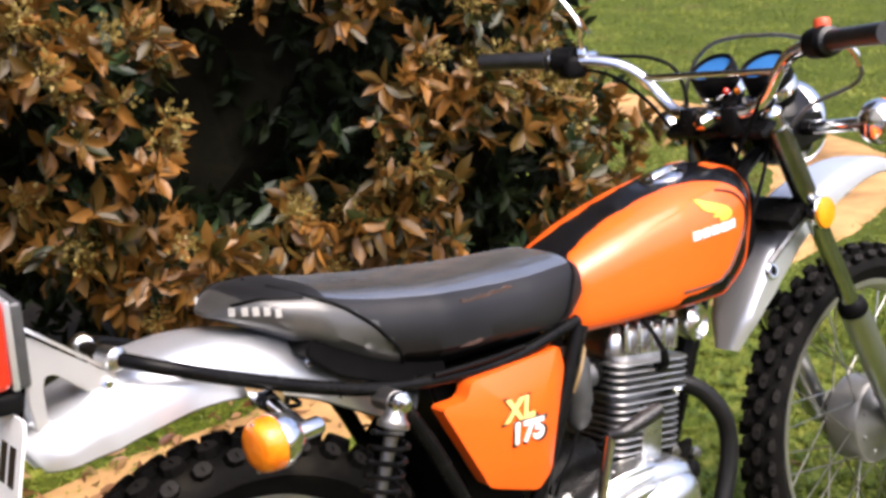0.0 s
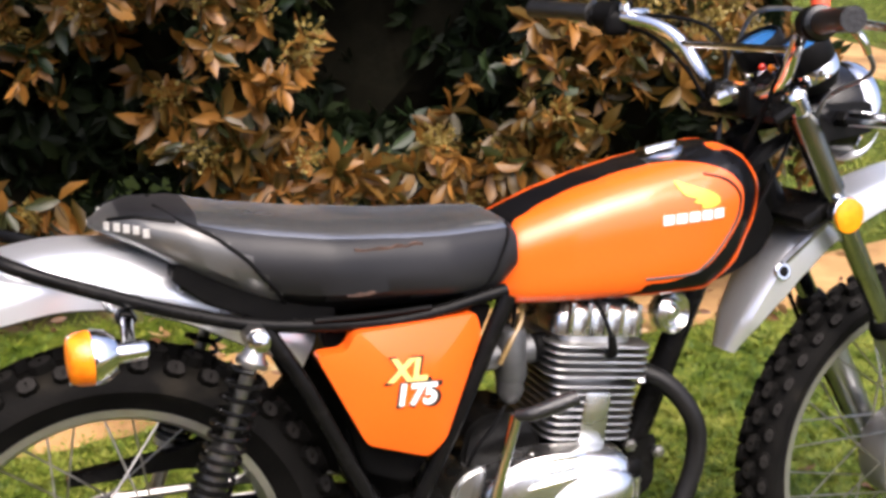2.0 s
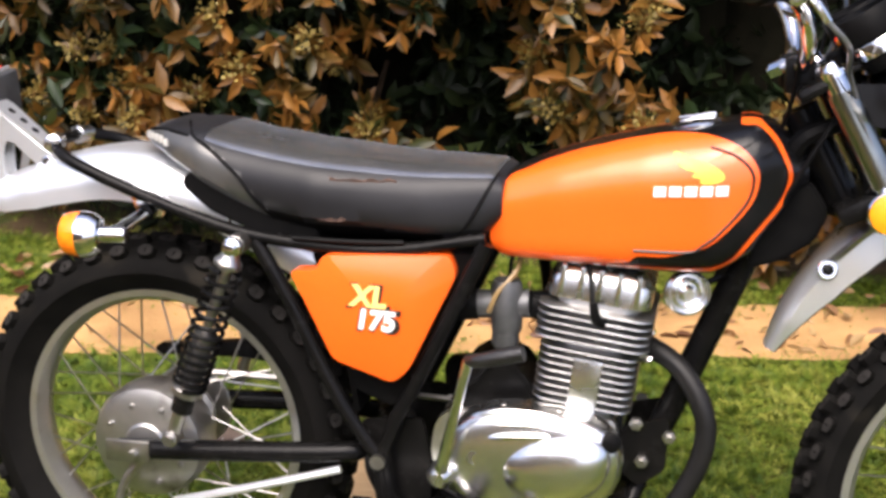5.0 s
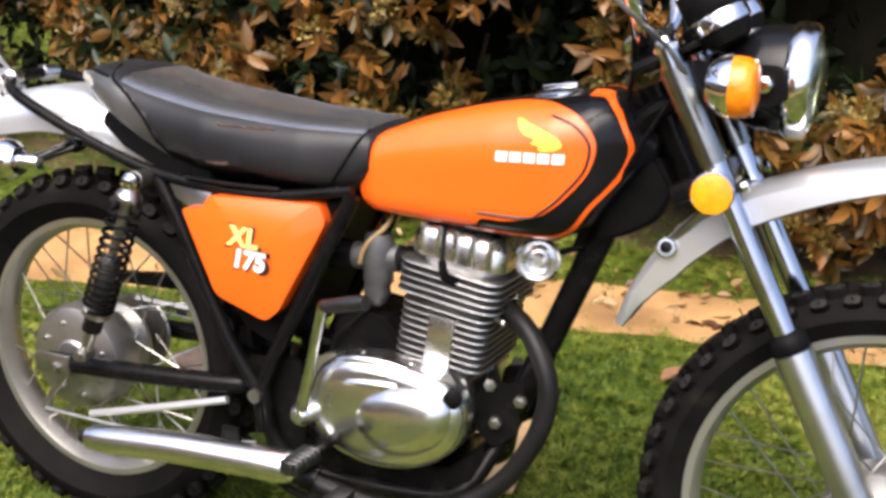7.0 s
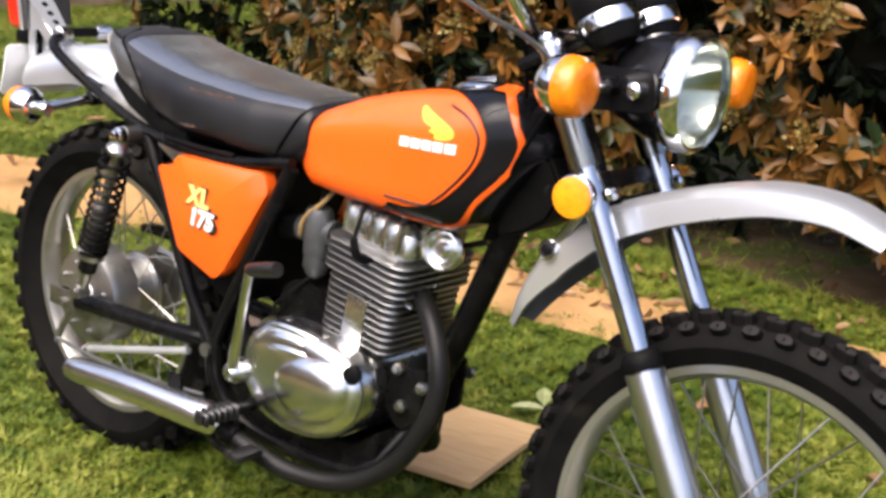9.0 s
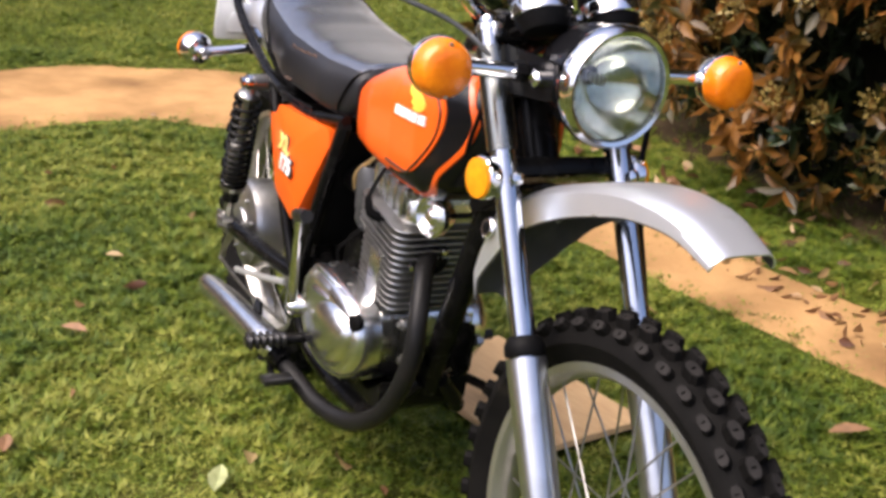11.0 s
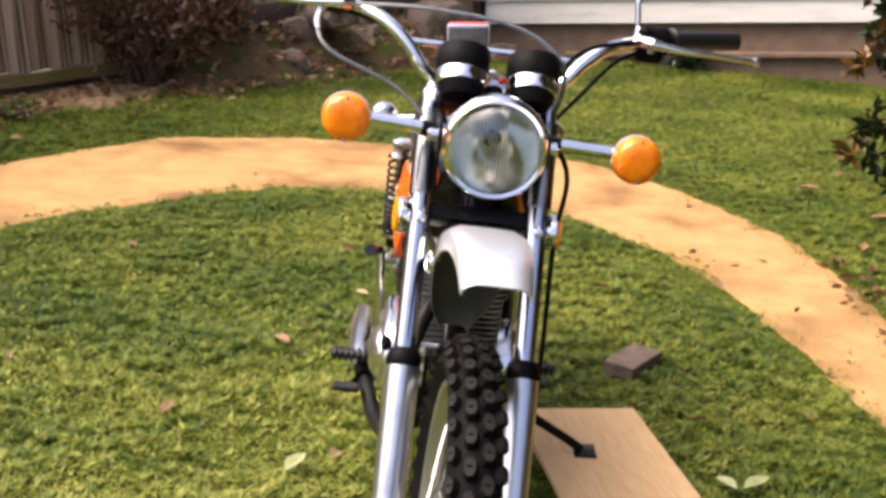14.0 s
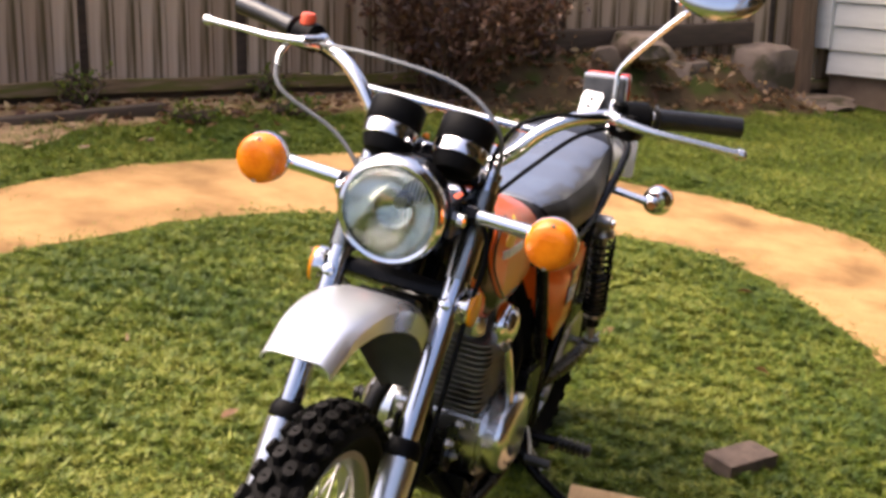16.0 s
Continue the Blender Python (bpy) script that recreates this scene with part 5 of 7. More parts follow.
            m = Matrix.Translation((u, -side * skin(u, w), w)) @ Matrix.Rotation(-side * slope, 4, "Z")
            part("tail_bar", box((0.0080, 0.0030, 0.011), m), PALE_PRINT, seat, "pale lettering bar", smooth=False)


def build_side_covers(bike):
    for side in (-1, 1):
        lead, tuck = (0.0, 0.032) if side < 0 else (0.024, 0.024)          # the left cover reaches further forward and turns in
        outline = chamfered([(0.268, 0.669), (0.310, 0.672), (0.322, 0.696), (0.508 + lead, 0.698), (0.518 + lead, 0.667), (0.450, 0.523), (0.425, 0.502), (0.335, 0.534)], 0.010, 3)

        def surf(u, w, s=side, k=tuck):
            du, dw = (u - 0.40) / 0.15, (w - 0.61) / 0.11
            return s * ((0.142 if s < 0 else 0.130) - 0.012 * (du * du + dw * dw) - k * max(0.0, (u - 0.42) / 0.10) ** 2)
        bm = add_patch(bmesh.new(), outline, surf, 0.004, 18, (0.405, 0.615))
        ext = bmesh.ops.extrude_edge_only(bm, edges=[e for e in bm.edges if e.is_boundary])
        bmesh.ops.translate(bm, vec=(0, -side * 0.022, 0), verts=[g for g in ext["geom"] if isinstance(g, bmesh.types.BMVert)])
        cover = part("side_cover", bm, ORANGE, bike, "orange plastic side cover")
        a = radians(90)
        for body, size, u, w, mat in (("XL", 0.044, 0.393, 0.637, CREAM_PAINT), ("175", 0.041, 0.403, 0.601, WHITE_PAINT)):
            for depth, grow, mm in ((0.0012, 1.0, mat), (0.0006, 1.20, DARK_PAINT)):
                dep = surf(u, w) + side * (0.0055 if mm is mat else 0.0042)
                rot = Matrix.Rotation(a, 4, "X") if side < 0 else Matrix.Rotation(radians(180), 4, "Z") @ Matrix.Rotation(a, 4, "X")
                shift = Vector((0.0012, 0, -0.0012)) if mm is not mat else Vector()
                text_mesh(body, size * (grow if mm is not mat else 1), depth, Matrix.Translation(Vector((u, dep, w)) + shift) @ Matrix.Rotation(radians(-3) * side, 4, "Y") @ rot, mm, cover, "lettering", 0.12)


def build_frame(bike):
    fr = part("frame", tube([(0.985, 0, 0.80), (0.935, 0, 0.69), (0.86, 0, 0.51), (0.775, 0, 0.31)], 0.021, 12, 4), BLACK, bike, "black steel tube frame")
    part("steering_head", tube([AXIS_TOP + AXIS_DIR * -0.09, AXIS_TOP + AXIS_DIR * 0.07], 0.027, 16, 1), BLACK, fr)
    bm = bmesh.new()
    add_plate(bm, [(0.995, 0.80), (0.93, 0.77), (0.89, 0.66), (0.925, 0.665)], -0.012, 0.012)
    part("gusset", bm, BLACK, fr)
    part("backbone", tube([(0.99, 0, 0.83), (0.80, 0, 0.79), (0.56, 0, 0.75)], 0.022, 12, 4), BLACK, fr)
    for s in (-1, 1):
        part("cradle_tube", tube([(0.79, s * 0.02, 0.33), (0.755, s * 0.075, 0.262), (0.68, s * 0.085, 0.240), (0.50, s * 0.09, 0.240), (0.42, s * 0.10, 0.285), (0.40, s * 0.105, 0.38)], 0.014, 10, 4), BLACK, fr)
        part("seat_post_tube", tube([(0.562, s * 0.098, 0.715), (0.48, s * 0.105, 0.545), (0.403, s * 0.105, 0.385), (0.40, s * 0.105, 0.30)], 0.013, 10, 3), BLACK, fr)
        part("seat_rail", tube([(0.56, s * 0.095, 0.722), (0.40, s * 0.108, 0.700), (0.22, s * 0.110, 0.712), (0.10, s * 0.108, 0.742), (-0.03, s * 0.106, 0.790), (-0.11, s * 0.094, 0.822), (-0.150, s * 0.045, 0.836), (-0.154, 0, 0.838)], 0.0098, 10, 5), BLACK, fr, "black rear grab rail")
        part("rear_strut", tube([(0.205, s * 0.108, 0.708), (0.262, s * 0.112, 0.610), (0.336, s * 0.110, 0.455), (0.395, s * 0.105, 0.365)], 0.012, 10, 3), BLACK, fr)
        part("shock_mount", lathe([(0.016, 0), (0.016, 0.04), (0.009, 0.044)], along((0.187, s * 0.108, 0.706), (0, s, 0)), 12), STEEL, fr)
    part("under_seat_tray", plate(chamfered([(0.095, 0.806), (0.30, 0.748), (0.31, 0.690), (0.235, 0.704), (0.130, 0.748), (0.085, 0.786)], 0.008, 2), -0.101, 0.101, 0.003), BLACK_PLASTIC, fr, "black tray under the seat")
    # side plates, airbox and inner guard behind the covers
    bm = plate(chamfered([(0.285, 0.690), (0.545, 0.700), (0.455, 0.500), (0.415, 0.440), (0.345, 0.470)], 0.012, 2), -0.084, 0.084, 0.004)
    part("airbox", bm, BLACK_PLASTIC, bike, "black airbox behind the side covers")
    pts = [(0.30 + 0.0, 0.70), (0.33, 0.60), (0.335, 0.50), (0.345, 0.42)]
    bm = bmesh.new()
    add_loft(bm, [[Vector((u - 0.006, -0.055, w)), Vector((u + 0.004, -0.055, w)), Vector((u + 0.004, 0.055, w)), Vector((u - 0.006, 0.055, w))] for u, w in pts])
    part("inner_guard", bm, BLACK_PLASTIC, bike, "black inner mudguard")
    # engine plates and pivot
    for s in (-1, 1):
        part("engine_plate", plate(chamfered([(0.36, 0.42), (0.46, 0.43), (0.475, 0.34), (0.47, 0.27), (0.40, 0.26), (0.365, 0.33)], 0.012, 2), s * 0.078, s * 0.088, 0.002), BLACK, fr)
        part("front_mount", plate(chamfered([(0.765, 0.43), (0.835, 0.445), (0.83, 0.36), (0.79, 0.33), (0.755, 0.36)], 0.01, 2), s * 0.045, s * 0.052, 0.0), BLACK, fr)
        for u, w in ((0.785, 0.435), (0.835, 0.417), (0.795, 0.375)):
            part("mount_bolt", lathe([(0.0105, 0), (0.0105, 0.008), (0.006, 0.009), (0.006, 0.014)], along((u, s * 0.053, w), (0, s, 0)), 6), STEEL, fr)
    part("swingarm_pivot", tube([(0.395, -0.125, 0.365), (0.395, 0.125, 0.365)], 0.012, 10, 1), STEEL, fr)
    sw = part("swingarm", tube([(0.40, 0, 0.368), (0.36, 0.07, 0.368), (0.33, 0.095, 0.366), (0.15, 0.115, 0.360), (-0.04, 0.118, 0.350)], 0.017, 10, 4), BLACK, bike, "black swingarm")
    part("arm", tube([(0.40, 0, 0.368), (0.36, -0.07, 0.368), (0.33, -0.095, 0.366), (0.15, -0.115, 0.360), (-0.04, -0.118, 0.350)], 0.017, 10, 4), BLACK, sw)
    for s in (-1, 1):
        part("axle_adjuster", box((0.075, 0.008, 0.036), Matrix.Translation((-0.018, s * 0.133, 0.353)), 0.003), STEEL, sw)
    part("brake_stay", tube([(0.33, -0.105, 0.341), (0.19, -0.118, 0.304), (0.05, -0.118, 0.266)], 0.0068, 8, 2), FENDER, sw, "bright brake torque rod")
    part("brake_rod", tube([(0.40, -0.125, 0.285), (0.18, -0.13, 0.262), (-0.045, -0.128, 0.262)], 0.0035, 6, 2), STEEL, sw)
    part("brake_arm", tube([(0.0, -0.112, 0.340), (-0.035, -0.120, 0.29), (-0.045, -0.126, 0.255)], [0.009, 0.007, 0.006], 8, 2), STEEL, sw)
    # chain side
    part("chain_guard", plate(chamfered([(-0.06, 0.462), (0.10, 0.478), (0.22, 0.520), (0.30, 0.600), (0.345, 0.615), (0.400, 0.500), (0.400, 0.395), (0.350, 0.400), (0.29, 0.428), (0.10, 0.450), (-0.06, 0.445)], 0.008, 2), 0.075, 0.10, 0.002), BLACK, bike, "black chain guard")
    part("chain", tube([(0.0, 0.082, 0.418), (0.20, 0.082, 0.415), (0.47, 0.082, 0.40)], 0.007, 6, 1), STEEL, bike, "oily drive chain")
    part("sprocket", lathe([(0.02, -0.003), (0.072, -0.003), (0.075, 0.0), (0.072, 0.003), (0.02, 0.003)], along((0, 0.082, 0.353), (0, 1, 0)), 42), STEEL, bike)


def build_shocks(bike):
    for s in (-1, 1):
        v = 0.150 if s < 0 else 0.136
        top, bot = Vector((0.187, s * v, 0.706)), Vector((0.070, s * v, 0.392))
        d = (bot - top).normalized()
        L = (bot - top).length
        body = part("shock_absorber", lathe([(0.011, 0.0), (0.013, 0.008), (0.016, 0.020), (0.022, 0.026), (0.022, 0.033), (0.010, 0.036), (0.008, L * 0.42), (0.0185, L * 0.44), (0.0195, L - 0.095), (0.026, L - 0.09), (0.026, L - 0.080), (0.012, L - 0.076), (0.011, L - 0.03), (0.010, L)], along(top, d), 18), STEEL, bike, "rear shock with black coil spring")
        m = along(top, d)
        n, span = 13, L - 0.129
        pts = []
        for a in np.linspace(0, 2 * math.pi * n, n * 14):
            f = a / (2 * math.pi * n)                # open turns at the top, closer ones below
            pts.append(m @ Vector((0.0255 * math.cos(a), 0.0255 * math.sin(a), 0.037 + span * (1.32 * f - 0.32 * f * f))))
        part("coil_spring", tube(pts, 0.0038, 6, 1), BLACK, body, "black coil spring")
        part("lower_sleeve", lathe([(0.013, L - 0.079), (0.0175, L - 0.077), (0.0172, L - 0.048), (0.013, L - 0.046)], m, 18), BLACK, body, "black lower sleeve")
        part("top_bolt", lathe([(0.015, -0.012), (0.015, 0.010), (0.010, 0.012), (0.010, 0.020), (0.006, 0.022)], along(top, (0, s, 0)), 16), CHROME, body)
        part("bottom_bolt", lathe([(0.013, -0.012), (0.013, 0.014), (0.008, 0.016), (0.008, 0.022)], along(bot, (0, s, 0)), 12), STEEL, body)


def build_engine(bike):
    case = plate(chamfered([(0.478, 0.425), (0.505, 0.448), (0.590, 0.458), (0.640, 0.458), (0.758, 0.448), (0.760, 0.385), (0.738, 0.322), (0.690, 0.292), (0.570, 0.284), (0.497, 0.300), (0.470, 0.370)], 0.018, 3), -0.088, 0.088, 0.006)
    eng = part("engine", case, ALLOY, bike, "air-cooled single-cylinder engine, cast alloy crankcase")
    out = rounded([(0.502, 0.388), (0.520, 0.440), (0.575, 0.470), (0.660, 0.470), (0.738, 0.452), (0.770, 0.405), (0.756, 0.345), (0.700, 0.304), (0.620, 0.290), (0.550, 0.305), (0.511, 0.342)], 5)

    def dome(outline, v0, v1, s, soft=False):
        bm = bmesh.new()
        n = len(outline)
        c = (sum(p[0] for p in outline) / n, sum(p[1] for p in outline) / n)
        rings = []
        steep = ((1.0, 0.0), (1.0, 0.50), (0.985, 0.64), (0.94, 0.77), (0.86, 0.87), (0.74, 0.935), (0.56, 0.975), (0.34, 0.993), (0.03, 1.0))
        gentle = ((1.0, 0.0), (0.985, 0.22), (0.94, 0.44), (0.86, 0.63), (0.74, 0.79), (0.58, 0.90), (0.38, 0.97), (0.03, 1.0))
        for sc, hh in (gentle if soft else steep):
            rings.append([Vector((c[0] + (u - c[0]) * sc, s * (v0 + (v1 - v0) * hh), c[1] + (w - c[1]) * sc)) for u, w in outline])
        add_loft(bm, rings)
        return bm
    part("clutch_cover", dome(out, 0.086, 0.147, -1), POLISHED, eng, "polished right-hand engine cover")
    oval = rounded([(0.594, 0.378), (0.608, 0.408), (0.650, 0.434), (0.705, 0.440), (0.742, 0.424), (0.750, 0.392), (0.732, 0.355), (0.690, 0.330), (0.645, 0.326), (0.608, 0.346)], 4)
    part("cover_bulge", dome([(0.672 + (u - 0.672) * 1.12, 0.385 + (w - 0.385) * 1.12) for u, w in oval], 0.118, 0.164, -1, True), POLISHED, eng, "raised bright bulge on the engine cover")
    out_l = rounded([(0.560, 0.385), (0.580, 0.440), (0.640, 0.462), (0.705, 0.440), (0.735, 0.385), (0.705, 0.322), (0.640, 0.300), (0.580, 0.322)], 5)
    part("generator_cover", dome(out_l, 0.086, 0.140, 1), POLISHED, eng, "round polished left-hand engine cover")
    part("sprocket_cover", plate(chamfered([(0.455, 0.47), (0.57, 0.48), (0.575, 0.32), (0.50, 0.295), (0.455, 0.34)], 0.02, 3), 0.085, 0.118, 0.008), BLACK, eng, "black sprocket cover")
    for a in np.linspace(0, 2 * math.pi, 10, endpoint=False):
        i = int(a / (2 * math.pi) * len(out))
        u, w = out[i]
        c = (0.63, 0.385)
        part("cover_screw", lathe([(0.0058, 0), (0.0058, 0.008), (0.0035, 0.010)], along((c[0] + (u - c[0]) * 0.955, -0.108, c[1] + (w - c[1]) * 0.955), (0, -1, 0)), 10), STEEL, eng)
    for k in range(3):
        d = 0.020 * k
        arc = [(0.528 + d * 0.7, -0.116 - 0.008 * k, 0.425 - d * 0.15), (0.548 + d * 0.6, -0.124 - 0.007 * k, 0.452 - d * 0.6), (0.590 + d * 0.3, -0.130 - 0.006 * k, 0.466 - d * 0.8), (0.650, -0.130 - 0.006 * k, 0.466 - d * 0.7), (0.705, -0.120 - 0.004 * k, 0.452 - d * 0.4)]
        part("cover_rib", tube(arc, [0.003, 0.0065, 0.0075, 0.0065, 0.003], 8, 5), POLISHED, eng)
    part("filler_plug", lathe([(0.016, 0), (0.016, 0.003), (0.010, 0.004), (0.008, 0.002)], along((0.558, -0.141, 0.394), (0, -1, 0)), 20), STEEL, eng, "flat round plug in the cover")
    part("gearbox_top", plate(chamfered([(0.500, 0.440), (0.510, 0.500), (0.545, 0.522), (0.600, 0.515), (0.632, 0.470), (0.63, 0.45)], 0.014, 3), -0.060, 0.060, 0.006), BLACK, eng, "black inner casing behind the cover")
    part("skid_plate", plate(chamfered([(0.42, 0.285), (0.50, 0.300), (0.60, 0.288), (0.72, 0.290), (0.775, 0.330), (0.768, 0.275), (0.70, 0.232), (0.50, 0.230), (0.43, 0.250)], 0.012, 2), -0.082, 0.082, 0.003), BLACK, eng, "black guard under the crankcase")
    part("ignition_cap", lathe([(0.015, 0), (0.015, 0.010), (0.010, 0.013)], along((0.752, -0.124, 0.430), (0.35, -1, 0.1)), 20), BLACK_PLASTIC, eng)
    # cylinder and head with fins, tipped slightly forward
    tilt = Matrix.Translation((0.700, 0, 0.455)) @ Matrix.Rotation(radians(8), 4, "Y")

    def rsq(hu, hv, h, r, n=6):
        pts = []
        for cx, cy, a0 in ((hu - r, hv - r, 0), (-hu + r, hv - r, 90), (-hu + r, -hv + r, 180), (hu - r, -hv + r, 270)):
            for k in range(n + 1):
                a = radians(a0 + 90 * k / n)
                pts.append(tilt @ Vector((cx + r * math.cos(a), cy + r * math.sin(a), h)))
        return pts
    bm = bmesh.new()
    add_loft(bm, [rsq(0.058, 0.060, 0.0, 0.03), rsq(0.058, 0.060, 0.11, 0.03)])
    cyl = part("cylinder", bm, FIN_ALLOY, eng, "finned alloy cylinder")
    for k in range(8):
        h = 0.012 + k * 0.0118
        bm = bmesh.new()
        add_loft(bm, [rsq(0.075, 0.086, h, 0.022), rsq(0.0755, 0.0865, h + 0.0010, 0.022), rsq(0.075, 0.086, h + 0.0028, 0.022)])
        part("fin", bm, FIN_ALLOY, cyl)
    part("cam_tunnel", box((0.046, 0.018, 0.090), tilt @ Matrix.Translation((0.002, -0.080, 0.044)), 0.007, 2), ALLOY, cyl, "smooth cast block down the fins")
    bm = bmesh.new()
    add_loft(bm, [rsq(0.062, 0.066, 0.105, 0.03), rsq(0.064, 0.068, 0.165, 0.03), rsq(0.060, 0.064, 0.178, 0.03)])
    head = part("cylinder_head", bm, FIN_ALLOY, eng, "finned cylinder head")
    for k in range(5):
        h = 0.112 + k * 0.0118
        bm = bmesh.new()
        add_loft(bm, [rsq(0.086, 0.093, h, 0.026), rsq(0.0865, 0.0935, h + 0.0010, 0.026), rsq(0.086, 0.093, h + 0.0028, 0.026)])
        part("fin", bm, FIN_ALLOY, head)
    bm = bmesh.new()
    add_loft(bm, [rsq(0.078, 0.072, 0.172, 0.022), rsq(0.078, 0.072, 0.200, 0.022), rsq(0.066, 0.062, 0.222, 0.022), rsq(0.040, 0.045, 0.232, 0.02)])
    rocker = part("rocker_cover", bm, ALLOY, head, "bright cast rocker cover")
    for k in range(5):
        part("rocker_rib", box((0.008, 0.020, 0.050), tilt @ Matrix.Translation((-0.056 + k * 0.028, -0.072, 0.200)), 0.003, 2), ALLOY, rocker)
    for su in (-1, 1):
        part("valve_cap", lathe([(0.019, 0), (0.019, 0.012), (0.013, 0.016), (0.013, 0.022)], tilt @ along((su * 0.045, -0.015, 0.222), (su * 0.5, -0.2, 0.85)), 8), STEEL, rocker)
    for su in (-1, 1):
        for sv in (-1, 1):
            part("head_nut", lathe([(0.008, 0), (0.008, 0.012), (0.004, 0.016)], tilt @ along((su * 0.060, sv * 0.060, 0.205), (0, 0, 1)), 6), STEEL, rocker)
    cap = part("cam_cover", lathe([(0.042, 0), (0.042, 0.010), (0.039, 0.018), (0.033, 0.021), (0.031, 0.027), (0.024, 0.034), (0.008, 0.036)], tilt @ along((0.006, 0.080, 0.172), (0, 1, 0)), 30), CHROME, head, "round chrome cap on the head")
    for k in range(3):
        q = Vector((0.006 + 0.036 * math.cos(k * 2.09 + 0.5), 0.098, 0.172 + 0.036 * math.sin(k * 2.09 + 0.5)))
        part("cap_screw", lathe([(0.005, 0), (0.005, 0.006), (0.003, 0.007)], tilt @ along(q, (0, 1, 0)), 8), STEEL, cap)
    part("breather_tube", tube([tilt @ Vector((0.012, 0.104, 0.130)), tilt @ Vector((0.004, 0.112, 0.080)), tilt @ Vector((-0.010, 0.116, 0.030)), (0.672, 0.112, 0.452)], [0.009, 0.0095, 0.0095, 0.011], 10, 4), POLISHED, eng, "bright tube down the left of the cylinder")
    part("breather_hose", tube([(0.640, 0.098, 0.470), (0.630, 0.104, 0.530), (0.628, 0.085, 0.600), (0.625, 0.05, 0.670)], 0.010, 8, 4), BLACK_PLASTIC, eng, "black breather hose")
    plug = part("spark_plug_cap", tube([tilt @ Vector((0.012, -0.085, 0.150)), tilt @ Vector((0.004, -0.108, 0.160)), tilt @ Vector((-0.004, -0.112, 0.185))], [0.009, 0.008, 0.006], 10, 3), BLACK_PLASTIC, head, "black plug cap")
    part("plug_lead", tube([tilt @ Vector((-0.004, -0.112, 0.183)), (0.715, -0.09, 0.672), (0.70, -0.05, 0.715), (0.70, -0.02, 0.75)], 0.0038, 6, 4), BLACK_PLASTIC, plug)
    # carburettor and intake
    carb = part("carburettor", lathe([(0.021, -0.042), (0.024, -0.036), (0.024, 0.03), (0.02, 0.04)], along((0.585, -0.052, 0.61), (0, 0, 1)), 18), CARB, bike, "grey cast carburettor")
    part("carb_throat", tube([(0.535, -0.045, 0.607), (0.62, -0.045, 0.612)], 0.022, 14, 1), CARB, carb)
    part("float_bowl", lathe([(0.020, 0.0), (0.022, -0.025), (0.015, -0.040), (0.006, -0.046)], along((0.583, -0.052, 0.577), (0, 0, 1)), 16), CARB, carb)
    part("intake_rubber", tube([(0.617, -0.045, 0.612), (0.640, -0.035, 0.607), (0.660, -0.02, 0.597)], [0.021, 0.025, 0.021], 12, 3), BLACK_PLASTIC, carb)
    part("air_hose", tube([(0.54, -0.045, 0.607), (0.51, -0.045, 0.605), (0.47, -0.03, 0.60)], [0.024, 0.026, 0.03], 12, 3), BLACK_PLASTIC, carb)
    part("fuel_hose", tube([(0.60, -0.02, 0.70), (0.602, -0.055, 0.668), (0.575, -0.075, 0.635), (0.56, -0.070, 0.602)], 0.004, 6, 4), material("fuel_hose", (0.30, 0.20, 0.08), (0.2, 0.13, 0.05), rough=0.4), carb, "yellowed fuel hose")
    part("throttle_cable", tube([(0.588, -0.052, 0.648), (0.60, -0.05, 0.70), (0.66, -0.04, 0.74)], 0.0035, 6, 4), BLACK_PLASTIC, carb)
    part("overflow_hose", tube([(0.578, -0.055, 0.535), (0.545, -0.07, 0.50), (0.515, -0.075, 0.47), (0.505, -0.06, 0.42)], 0.003, 6, 4), BLACK_PLASTIC, carb)
    # kick starter
    kick = part("kick_starter", tube([(0.500, -0.150, 0.362), (0.524, -0.158, 0.46), (0.548, -0.162, 0.556)], [0.011, 0.008, 0.009], 10, 4), CHROME, bike, "chrome kick-start lever")
    part("kick_boss", lathe([(0.020, -0.03), (0.021, 0.0), (0.015, 0.012), (0.010, 0.016)], along((0.500, -0.145, 0.362), (0, -1, 0)), 18), ALLOY, kick)
    part("kick_pedal", tube([(0.548, -0.162, 0.556), (0.565, -0.175, 0.560), (0.600, -0.180, 0.570), (0.632, -0.182, 0.578)], [0.009, 0.011, 0.0125, 0.012], 12, 4), GRIP, kick, "black rubber kick pedal")
    # exhaust: header from the head's front, sweeping under the engine to the right
    ex = part("exhaust_pipe", tube([(0.760, -0.012, 0.556), (0.800, -0.034, 0.552), (0.846, -0.060, 0.530), (0.880, -0.078, 0.483), (0.889, -0.085, 0.430), (0.868, -0.092, 0.362), (0.820, -0.102, 0.292), (0.745, -0.118, 0.244), (0.655, -0.140, 0.232), (0.57, -0.160, 0.250), (0.50, -0.178, 0.278)], 0.0160, 16, 6), EXHAUST, bike, "matt black exhaust header")
    part("exhaust_flange", lathe([(0.034, 0), (0.034, 0.010), (0.024, 0.014), (0.022, 0.02)], along((0.776, -0.020, 0.554), (0.85, -0.4, -0.10)), 20), BLACK, ex)
    for s in (-1, 1):
        part("flange_nut", lathe([(0.007, 0), (0.007, 0.012), (0.004, 0.018)], along((0.790, -0.026 + s * 0.028, 0.554 + s * 0.012), (0.85, -0.4, -0.10)), 6), CHROME, ex)
